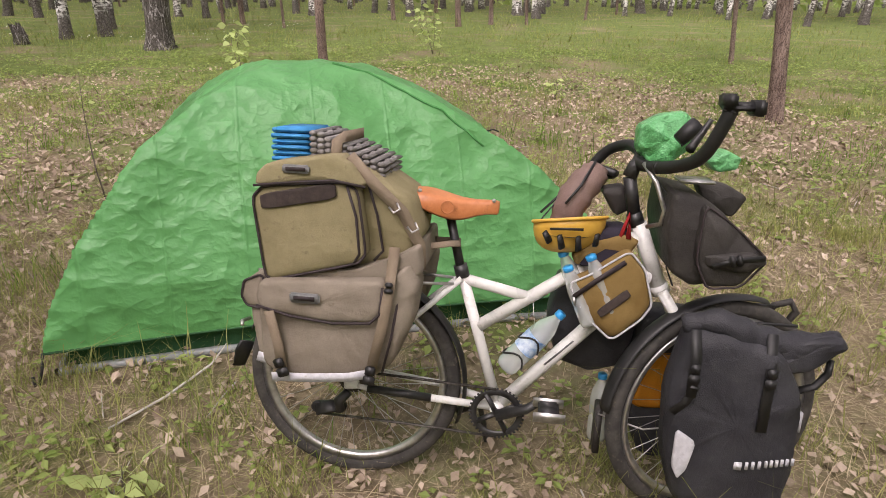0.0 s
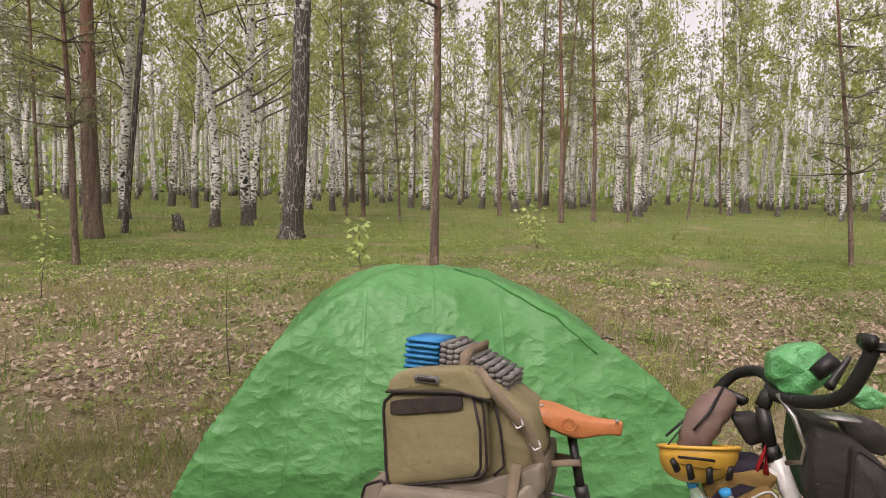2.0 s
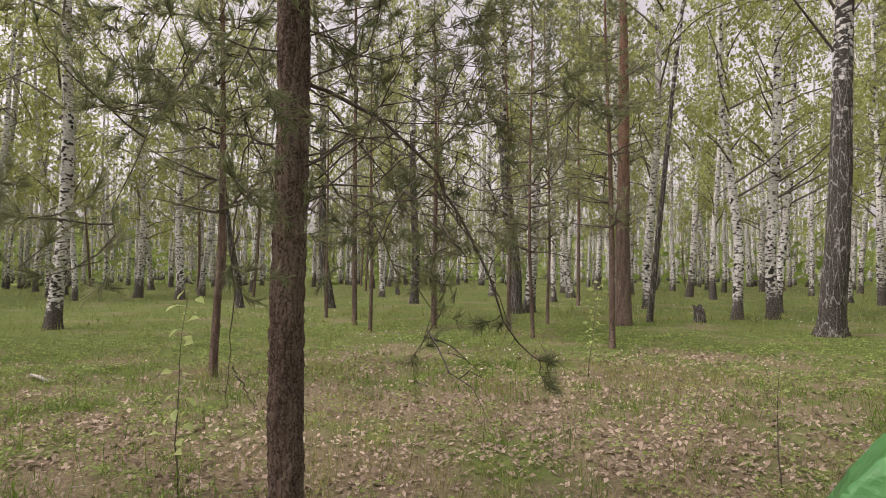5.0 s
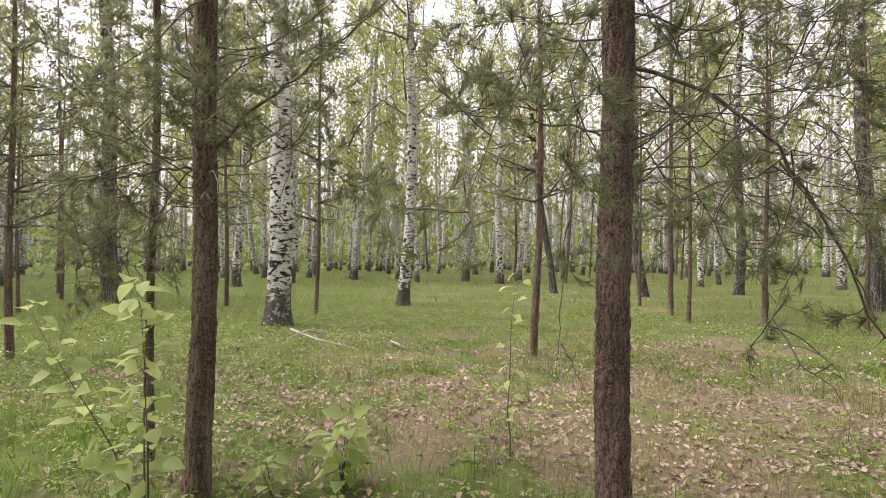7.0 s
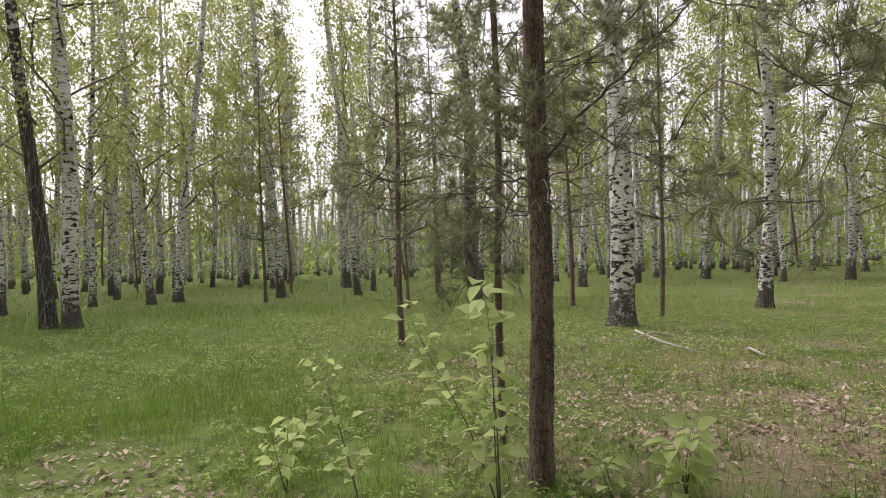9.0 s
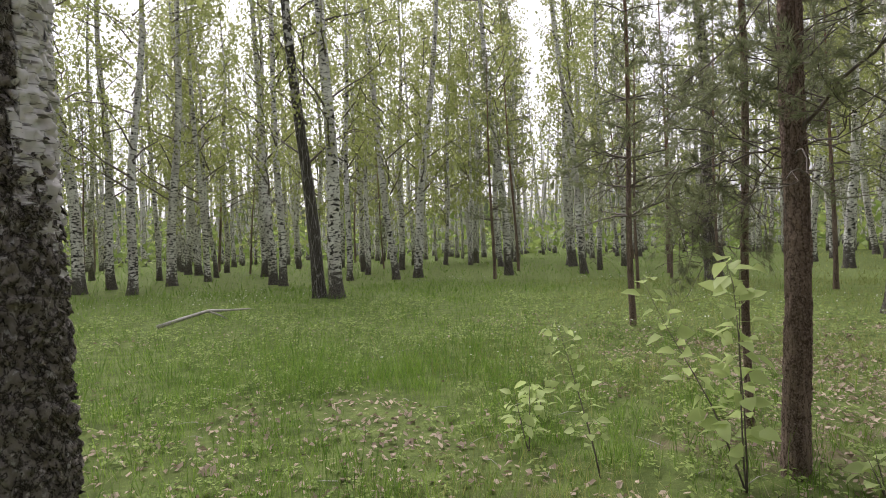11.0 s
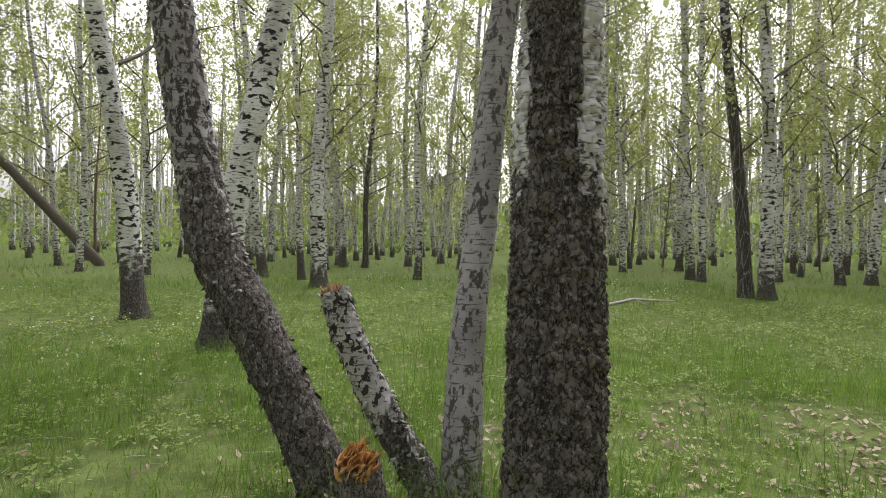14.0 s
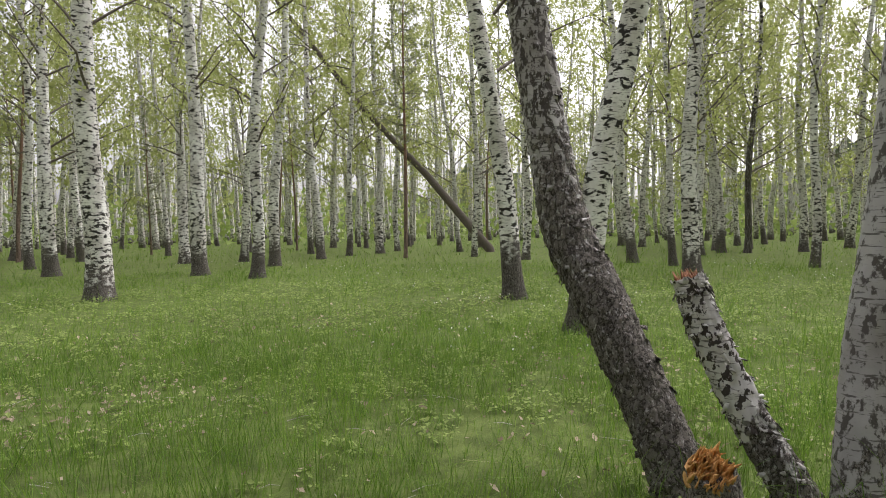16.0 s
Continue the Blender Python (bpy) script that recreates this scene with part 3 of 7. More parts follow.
def plant_tree(kind, x, y, d, lx, ly, seed):
    far = math.hypot(x, y)
    rng = random.Random(seed)
    if kind == "pine":
        slim = d < 0.13
        label = "young Scots pine with thin brown trunk and dark needles" if slim else "Scots pine with reddish-brown plated bark and dead lower branches"
        height = rng.uniform(8.5, 10) if slim else rng.uniform(14, 16)
        crown = rng.choice(YOUNG_PINES if slim or d < 0.15 else TALL_PINES)
        name, cat, bark, base_h = "pine_tree", "pine tree", PINE, 9.5 if crown in YOUNG_PINES else 15
        height = base_h
    else:
        label = "old birch with dark furrowed bark on the lower trunk" if kind == "dark" else "birch with white black-scarred bark and fresh green leaves"
        name, cat, bark, height = "birch_tree", "birch tree", BIRCH_DARK if kind == "dark" else BIRCH, 21
        crown = rng.choice(BIRCH_CROWNS if far < 21 else MID_CROWNS if far < 36 else FAR_CROWNS)
    tree = thing(name, Matrix.Translation((x, y, ground_z(x, y))), label, cat, "forest trees")
    me, axis = trunk_mesh(seed, height, d / 2, (lx, ly), bark, 12 if far < 25 else 8 if far < 36 else 6, 0.14 if kind != "pine" else 0.06, 0.35 if kind != "pine" else 0.15, 26 if far < 30 else 15)
    part("trunk", me, bark, tree)
    turn = Matrix.Rotation(rng.uniform(0, 6.28), 4, "Z")
    for nm, data in (("branch", crown[0]), ("crown", crown[1])):
        ob = part(nm, data, None, tree, kind="stuff")
        ob.matrix_local = sheared(axis) @ turn @ Matrix.Diagonal((1, 1, 1 if kind == "pine" else height / 18, 1))
    return tree


for n, row in enumerate(TREES):
    plant_tree(*row, 100 + n)

# birches farther back, each a tree of its own, in rings past those above
rng_far = random.Random(5)
placed = [(r[1], r[2]) for r in TREES]
count = 0
while count < 310:
    a, r = rng_far.uniform(0, 6.283), rng_far.uniform(25, 60)
    x, y = r * math.cos(a), r * math.sin(a)
    if r < 34 and (y > 0 or (x > 0 and r < 28) or rng_far.random() < 0.35):
        continue
    if -1.2 < math.atan2(x, y) < -0.4 and r < 30:
        continue
    if min((x - p) ** 2 + (y - q) ** 2 for p, q in placed) < 4.5:
        continue
    placed.append((x, y))
    kind = "birch" if rng_far.random() < 0.86 else "pine"
    plant_tree(kind, x, y, rng_far.uniform(0.26, 0.48) if kind == "birch" else rng_far.uniform(0.12, 0.25), rng_far.gauss(0, 0.05), rng_far.gauss(0, 0.05), 1000 + count)
    count += 1


def far_woods():
    """The wood beyond, as one mass of thin trunks and foliage."""
    rng = np.random.default_rng(8)
    trunks, n = Shape(), 1900
    woods = thing("far_woods", Matrix.Identity(4), "distant birch wood with pale trunks and light foliage", "woods", kind="stuff")
    feet = []
    for i in range(n):
        r, a = rng.uniform(56, 125), rng.uniform(0, 6.2832)
        x, y, w = r * math.cos(a), r * math.sin(a), rng.uniform(0.12, 0.24)
        feet.append((x, y))
        lx, ly = rng.normal(size=2) * 0.5
        trunks.tube([(x, y, -0.2), (x + lx * 0.3, y + ly * 0.3, 4), (x + lx, y + ly, 11), (x + lx * 1.5, y + ly * 1.5, 19)], [w * 1.3, w, w * 0.6, 0.02], 4, False)
    part("far_trunks", trunks, BIRCH_FAR, woods, kind="stuff")
    feet = np.array(feet)
    m = 120000
    pick = feet[rng.integers(0, n, m)]
    h = 1.5 + 22 * rng.beta(1.1, 1.1, m)
    c = np.concatenate([pick + rng.normal(size=(m, 2)) * 1.5, h[:, None]], 1)
    part("far_leaves", leaf_mesh("far_leaves", c, rng.uniform(0.25, 0.6, m), LEAF, rng, 0.2, 0.7, True), None, woods, kind="stuff")
    k = 30000
    r, a = rng.uniform(60, 130, k), rng.uniform(0, 6.2832, k)
    c = np.stack([r * np.cos(a), r * np.sin(a), rng.beta(1.1, 2.2, k) * 7.0], 1)
    part("far_undergrowth", leaf_mesh("far_undergrowth", c, rng.uniform(0.4, 1.1, k), HERB, rng, 0.0, 0.7, True), None, woods, kind="stuff")



def backdrop():
    """The far edge of the wood, seen only between the trunks."""
    m, t, b = nodes_of("distant_wood")
    streak = noise_of(t, coords(t, (0.9, 0.9, 0.05)), 1.0, 4.0, 0.7)
    mass = noise_of(t, coords(t, (0.25, 0.25, 0.35)), 1.0, 6.0, 0.7)
    col = blend(t, step(t, mass, 0.35, 0.65), (0.10, 0.13, 0.07), (0.23, 0.26, 0.14))
    t.links.new(blend(t, math2(t, "MULTIPLY", step(t, streak, 0.55, 0.62), 0.7), col, (0.42, 0.41, 0.37)), b.inputs["Base Color"])
    b.inputs["Roughness"].default_value = 0.95
    rng, n, s = np.random.default_rng(3), 720, Shape()
    top = [11 + 3 * math.sin(k * 0.11) + 2.5 * math.sin(k * 0.31 + 1) + rng.uniform(-1.6, 1.6) for k in range(n)]
    ring = [(math.cos(2 * math.pi * k / n), math.sin(2 * math.pi * k / n)) for k in range(n)]
    s.add([(132 * x, 132 * y, -0.5) for x, y in ring] + [((134 + k % 3) * x, (134 + k % 3) * y, top[k]) for k, (x, y) in enumerate(ring)], [(k, (k + 1) % n, (k + 1) % n + n, k + n) for k in range(n)])
    tagged(new("backdrop", s.mesh("backdrop", m)), "distant edge of the green wood", "woods", kind="structure")


far_woods()
backdrop()


# ---- materials of the camp ----
def cloth(name, c1, c2, weave=420.0, rough=0.85, scale=7.0, bump=0.6, dirt=None):
    """Woven cloth: fine weave, soft folds, worn and dirty patches."""
    m, t, b = nodes_of(name)
    v = coords(t)
    wv = nd(t, "ShaderNodeTexVoronoi", Vector=v, Scale=weave)
    coarse, fold = noise_of(t, v, scale, 5.0), noise_of(t, v, scale * 2.3, 3.0, 0.5)
    col = blend(t, step(t, coarse, 0.3, 0.7), c1, c2)
    col = blend(t, math2(t, "MULTIPLY", step(t, wv.outputs["Distance"], 0.2, 0.8), 0.25), col, tuple(q * 0.6 for q in c1))
    if dirt:
        col = blend(t, math2(t, "MULTIPLY", step(t, noise_of(t, v, scale * 4, 6.0, 0.75), 0.58, 0.7), 0.6), col, dirt)
    t.links.new(col, b.inputs["Base Color"])
    b.inputs["Roughness"].default_value = rough
    b.inputs["Specular IOR Level"].default_value = 0.25
    bump_to(t, b, math2(t, "ADD", fold, math2(t, "MULTIPLY", wv.outputs["Distance"], 0.08)), bump, 0.012)
    return m


def tent_cloth():
    m, t, b = nodes_of("tent_nylon")
    v = coords(t)
    mp = t.nodes.new("ShaderNodeMapping")
    mp.inputs["Scale"].default_value, mp.inputs["Rotation"].default_value = (1.5, 1.5, 1.0), (0.25, 0.5, 0.5)
    t.links.new(v, mp.inputs[0])
    lines = []
    for scale, turn in ((1.6, 0.9), (3.4, -0.6), (7.5, 0.3)):
        lie = t.nodes.new("ShaderNodeMapping")
        lie.inputs["Scale"].default_value, lie.inputs["Rotation"].default_value = (1.0, 1.0, 1.35), (0.3, turn, turn)
        t.links.new(v, lie.inputs[0])
        ridge = t.nodes.new("ShaderNodeTexNoise")
        ridge.noise_type = "RIDGED_MULTIFRACTAL"
        t.links.new(lie.outputs[0], ridge.inputs["Vector"])
        for key, q in (("Scale", scale), ("Detail", 2.0), ("Roughness", 0.5), ("Lacunarity", 2.3), ("Offset", 1.0), ("Gain", 2.0)):
            ridge.inputs[key].default_value = q
        lines.append(ridge.outputs["Fac"])
    facets = nd(t, "ShaderNodeTexVoronoi", Vector=mp.outputs[0], Scale=2.6)
    sep = t.nodes.new("ShaderNodeSeparateXYZ")
    t.links.new(v, sep.inputs[0])
    fold = math2(t, "ABSOLUTE", math2(t, "SUBTRACT", math2(t, "FRACT", math2(t, "MULTIPLY", sep.outputs["X"], 3.1), 0.0), 0.5), 0.0)
    fold = math2(t, "SUBTRACT", 1.0, step(t, fold, 0.0, 0.03))
    soft = noise_of(t, v, 6.0, 5.0)
    col = blend(t, step(t, noise_of(t, v, 1.5), 0.3, 0.7), (0.115, 0.375, 0.12), (0.15, 0.45, 0.16))
    t.links.new(col, b.inputs["Base Color"])
    b.inputs["Roughness"].default_value = 0.4
    b.inputs["Specular IOR Level"].default_value = 0.45
    h = math2(t, "ADD", math2(t, "MULTIPLY", lines[0], 0.5), math2(t, "MULTIPLY", lines[1], 0.3))
    h = math2(t, "ADD", h, math2(t, "MULTIPLY", lines[2], 0.12))
    h = math2(t, "ADD", h, math2(t, "MULTIPLY", facets.outputs["Distance"], 0.35))
    h = math2(t, "ADD", h, math2(t, "MULTIPLY", fold, 0.06))
    bump_to(t, b, math2(t, "ADD", h, math2(t, "MULTIPLY", soft, 0.3)), 1.0, 0.036)
    tr = t.nodes.new("ShaderNodeBsdfTranslucent")
    t.links.new(col, tr.inputs[0])
    mx = t.nodes.new("ShaderNodeMixShader")
    mx.inputs[0].default_value = 0.3
    t.links.new(b.outputs[0], mx.inputs[1])
    t.links.new(tr.outputs[0], mx.inputs[2])
    t.links.new(mx.outputs[0], t.nodes["Material Output"].inputs[0])
    return m


TENT = tent_cloth()
TENT_SLEEVE = cloth("green_pole_sleeve", (0.05, 0.22, 0.06), (0.075, 0.29, 0.085))
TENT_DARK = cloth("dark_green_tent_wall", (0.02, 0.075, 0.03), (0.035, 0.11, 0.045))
TENT_FLOOR = surface("grey_tent_floor", (0.16, 0.18, 0.18), (0.26, 0.28, 0.28), 8, 0.45)
OLIVE = cloth("olive_canvas", (0.215, 0.185, 0.098), (0.30, 0.26, 0.15), dirt=(0.10, 0.08, 0.045))
TAN = cloth("tan_canvas", (0.205, 0.172, 0.133), (0.29, 0.25, 0.2), dirt=(0.12, 0.095, 0.065))
BROWN = cloth("mustard_brown_canvas", (0.17, 0.105, 0.03), (0.25, 0.165, 0.06))
BLACK_CLOTH = cloth("black_coated_cloth", (0.026, 0.026, 0.031), (0.05, 0.05, 0.056), 300, 0.5, 6, 0.9, (0.06, 0.06, 0.06))
GREY_CLOTH = cloth("charcoal_coated_cloth", (0.032, 0.029, 0.027), (0.06, 0.055, 0.051), 300, 0.6, 9, 0.6)
ORANGE_CLOTH = cloth("orange_coated_cloth", (0.48, 0.17, 0.01), (0.58, 0.24, 0.02), 300, 0.5)
GREEN_FILM = cloth("green_shower_cap", (0.09, 0.38, 0.13), (0.17, 0.49, 0.22), 200, 0.28, 15, 1.0)
MAUVE = cloth("brown_nylon_roll", (0.17, 0.11, 0.095), (0.24, 0.165, 0.14), 300, 0.6)
WEB = cloth("brown_webbing", (0.2, 0.155, 0.11), (0.27, 0.215, 0.155), 500)
NAVY = cloth("dark_blue_cloth", (0.02, 0.018, 0.03), (0.035, 0.03, 0.045))
RED = cloth("red_cord", (0.25, 0.01, 0.015), (0.35, 0.02, 0.02))
PIPING = surface("dark_piping", (0.022, 0.014, 0.016), (0.04, 0.028, 0.03), 20, 0.7)
DARK_PATCH = surface("dark_leather_patch", (0.026, 0.017, 0.015), (0.05, 0.035, 0.03), 30, 0.75, dirt=((0.09, 0.07, 0.05), 0.4))
GREY_BADGE = surface("grey_badge", (0.12, 0.13, 0.13), (0.2, 0.2, 0.2), 30, 0.6)
REFLECT = surface("silver_reflective_tape", (0.42, 0.42, 0.45), (0.55, 0.55, 0.58), 30, 0.45, dirt=((0.2, 0.18, 0.15), 0.5))
WHITE_PAINT = surface("white_frame_paint", (0.66, 0.66, 0.64), (0.76, 0.76, 0.74), 9, 0.28, bump=0.03, dirt=((0.24, 0.2, 0.15), 0.55))
BLACK_METAL = surface("black_anodised_metal", (0.012, 0.012, 0.013), (0.03, 0.03, 0.03), 25, 0.42, bump=0.05, dirt=((0.09, 0.075, 0.06), 0.5))
BLACK_PLASTIC = surface("black_plastic", (0.008, 0.008, 0.009), (0.018, 0.018, 0.018), 25, 0.5, bump=0.08)
RUBBER = surface("dusty_tyre_rubber", (0.028, 0.026, 0.024), (0.065, 0.06, 0.054), 16, 0.85, bump=0.3, dirt=((0.15, 0.125, 0.095), 0.7))
STEEL = surface("dull_steel", (0.42, 0.41, 0.40), (0.62, 0.61, 0.6), 20, 0.35, 0.9, 0.05)
CHAIN = surface("oily_chain_steel", (0.04, 0.036, 0.03), (0.12, 0.11, 0.1), 60, 0.5, 0.7)
LEATHER = surface("tan_saddle_leather", (0.46, 0.155, 0.05), (0.57, 0.215, 0.085), 9, 0.42, bump=0.12, dirt=((0.24, 0.08, 0.03), 0.5))
YELLOW = surface("matt_yellow_helmet", (0.64, 0.36, 0.05), (0.72, 0.43, 0.075), 10, 0.4, bump=0.04)
BLUE_FOAM = surface("blue_foam", (0.015, 0.20, 0.46), (0.03, 0.27, 0.57), 14, 0.6, bump=0.2)
GREY_FOAM = surface("grey_foam", (0.14, 0.13, 0.125), (0.24, 0.23, 0.22), 14, 0.7, bump=0.2)
CAP_BLUE = surface("blue_bottle_cap", (0.01, 0.24, 0.55), (0.02, 0.30, 0.64), 20, 0.35, bump=0.05)
LABEL_BLUE = surface("blue_white_label", (0.10, 0.24, 0.5), (0.6, 0.68, 0.75), 18, 0.4, bump=0)
BOTTLE = bpy.data.materials.new("clear_plastic")
BOTTLE.use_nodes = True
_b = BOTTLE.node_tree.nodes["Principled BSDF"]
_b.inputs["Base Color"].default_value, _b.inputs["Transmission Weight"].default_value = (0.84, 0.89, 0.91, 1), 0.72
_b.inputs["Roughness"].default_value, _b.inputs["IOR"].default_value = 0.08, 1.2


# ---- tent ----
def build_tent():
    ax = Vector((0.972, 0.235, 0)).normalized()
    m = Matrix.Translation((-0.50, 3.05, 0.0)) @ Matrix.Rotation(math.atan2(ax.y, ax.x), 4, "Z")
    tent = thing("tent", m, "green nylon dome tent pitched on the litter", "tent")
    A, B, H, HEM, N = 1.30, 0.7, 1.035, 0.13, 84

    def fly(x, y, shrink=1.0):
        mm = max(abs(x), abs(y))
        k = min(abs(x), abs(y)) / mm if mm > 1e-6 else 1.0
        pull = 1 - 0.09 * mm * (1 - k * k)
        px, py = (x - 0.16 * (1 - mm) ** 1.3) * A * pull * shrink, y * B * pull * shrink
        p = 2.05 if x < 0 else 2.05 - 0.35 * min(1, x * 2)
        z = HEM + H * max(0.0, 1 - mm ** p) ** 0.74 * (1 - 0.05 * (1 - k) * mm)
        fold = noise.noise((px * 1.6, py * 2.2, z * 2 + 5)) * 0.02 + (1 - abs(noise.noise((px * 2.6 + z * 2.2, py * 3, z * 1.2)))) ** 6 * 0.013
        ridge = (1 - abs(noise.noise((px * 5 - z * 3.5, z * 3, py * 5 + 3)))) ** 8 * 0.01
        out = Vector((px, py, (z - 0.3) * 0.8)).normalized()
        return Vector((px, py, z)) + out * (fold + ridge) * min(1.0, 5 * (1.02 - mm))

    s, grid = Shape(), []
    for i in range(N + 1):
        for j in range(N + 1):
            # finer rows towards the hem, where the sheet is steep
            x, y = (math.copysign(1 - (1 - abs(q)) ** 1.45, q) for q in (2 * i / N - 1, 2 * j / N - 1))
            grid.append(fly(x, y))
    s.add(grid, [(i * (N + 1) + j, (i + 1) * (N + 1) + j, (i + 1) * (N + 1) + j + 1, i * (N + 1) + j + 1) for i in range(N) for j in range(N)])
    part("flysheet", s, TENT, tent, "crumpled bright green flysheet")
    lane = [fly(0.74 * k / 30, -0.86 * k / 30) + Vector((0, -0.002, 0.002)) for k in range(4, 22)]
    part("pole_sleeve", Shape().tube(lane, 0.0055, 8, True, 0.6), TENT_SLEEVE, tent, "darker green pole sleeve")
    hem = Shape()
    rim = [fly(x, y) for x, y in [(-1 + 2 * k / 40, -1) for k in range(40)] + [(1, -1 + 2 * k / 40) for k in range(40)] + [(1 - 2 * k / 40, 1) for k in range(40)] + [(-1, 1 - 2 * k / 40) for k in range(41)]]
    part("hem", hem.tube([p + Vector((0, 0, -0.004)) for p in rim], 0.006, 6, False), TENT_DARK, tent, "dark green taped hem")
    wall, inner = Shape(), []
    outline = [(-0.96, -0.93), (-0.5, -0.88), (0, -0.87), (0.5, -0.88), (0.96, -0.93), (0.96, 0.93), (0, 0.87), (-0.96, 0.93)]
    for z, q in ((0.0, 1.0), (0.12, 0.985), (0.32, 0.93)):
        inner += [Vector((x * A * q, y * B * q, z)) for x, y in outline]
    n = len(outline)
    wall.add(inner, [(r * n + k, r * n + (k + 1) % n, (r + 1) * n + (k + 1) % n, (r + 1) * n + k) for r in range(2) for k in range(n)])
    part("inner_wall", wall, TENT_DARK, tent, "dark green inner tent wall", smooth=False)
    floor = Shape()
    pts = [Vector((x * A * 1.02, y * B * 1.03, 0.012 + 0.012 * noise.noise((x * 4, y * 4, 1)))) for x, y in outline]
    part("groundsheet", floor.tube(pts + [pts[0]], 0.02, 8, False), TENT_FLOOR, tent, "grey groundsheet edge")
    for x, y in ((-1, -1), (1, -1), (1, 1), (-1, 1)):
        c = fly(x, y)
        foot = Vector((c.x * 1.03, c.y * 1.06, 0.0))
        g = Shape().tube([c, c.lerp(foot, 0.5) + Vector((0.01, 0, 0)), foot + Vector((0, 0, -0.03))], 0.006, 6)
        g.tube([foot + Vector((0, 0, -0.05)), foot + Vector((0.0, 0, 0.05))], 0.006, 6)
        part("peg_strap", g, BLACK_PLASTIC, tent, "black corner strap and peg")
    v = fly(0.55, -0.5)
    part("guy_loop", Shape().tube([v, v + Vector((0.02, -0.02, 0.012)), v + Vector((0.05, -0.015, 0.0))], 0.004, 5), BLACK_PLASTIC, tent)


build_tent()

# ---- bicycle: local x runs forward, z up in the leaning plane, y to the far side ----
BX, BZ = Vector((0.99016, -0.13992, 0)), Vector((0.01997, 0.14135, 0.98976))
BY = BZ.cross(BX)
BIKE = Matrix.Translation((-0.288, 1.593, 0)) @ Matrix((BX, BY, BZ)).transposed().to_4x4()
R = 0.345


def L(u, v, s=0.0):
    return Vector((u, s, v))


STEER = radians(20)


def build_wheel(parent, u, turn=0.0):
    hub_at = L(u, R)
    w = new("wheel")
    w.parent = parent
    w.location = hub_at
    w.rotation_euler = (0, 0, turn)
    tyre = Shape().lathe([(R - 0.023 + 0.023 * math.cos(a) * 1.05, 0.0235 * math.sin(a)) for a in [2 * math.pi * k / 14 for k in range(14)]], (0, 0, 0), (0, 1, 0), 72, True)
    part("tyre", tyre, RUBBER, w, "dusty black tyre")
    rim = Shape().lathe([(R - 0.046, -0.012), (R - 0.038, -0.0145), (R - 0.062, -0.012), (R - 0.068, 0.0), (R - 0.062, 0.012), (R - 0.038, 0.0145), (R - 0.046, 0.012)], (0, 0, 0), (0, 1, 0), 72, True)
    part("rim", rim, STEEL, w, "dull aluminium rim")
    hub = Shape().lathe([(0.0, -0.06), (0.012, -0.06), (0.012, -0.04), (0.028, -0.036), (0.028, -0.03), (0.014, -0.024), (0.014, 0.024), (0.028, 0.03), (0.028, 0.036), (0.012, 0.04), (0.012, 0.06), (0, 0.06)], (0, 0, 0), (0, 1, 0), 20)
    part("hub", hub, BLACK_METAL, w)
    spoke = None
    for k in range(32):
        a, side = 2 * math.pi * k / 32, 1 if k % 2 else -1
        if spoke is None or k == 1:
            b = 0.5 * (1 if (k // 2) % 2 else -1)
            spoke = Shape().tube([(0.026 * math.cos(b), 0.032 * side, 0.026 * math.sin(b)), (R - 0.066, 0.004 * side, 0)], 0.0012, 4, False).mesh("spoke", STEEL)
            pair = (spoke,) if k == 0 else (pair[0], spoke)
        ob = part("spoke", pair[k % len(pair)], None, w)
        ob.rotation_euler = (0, a, 0)
    return w


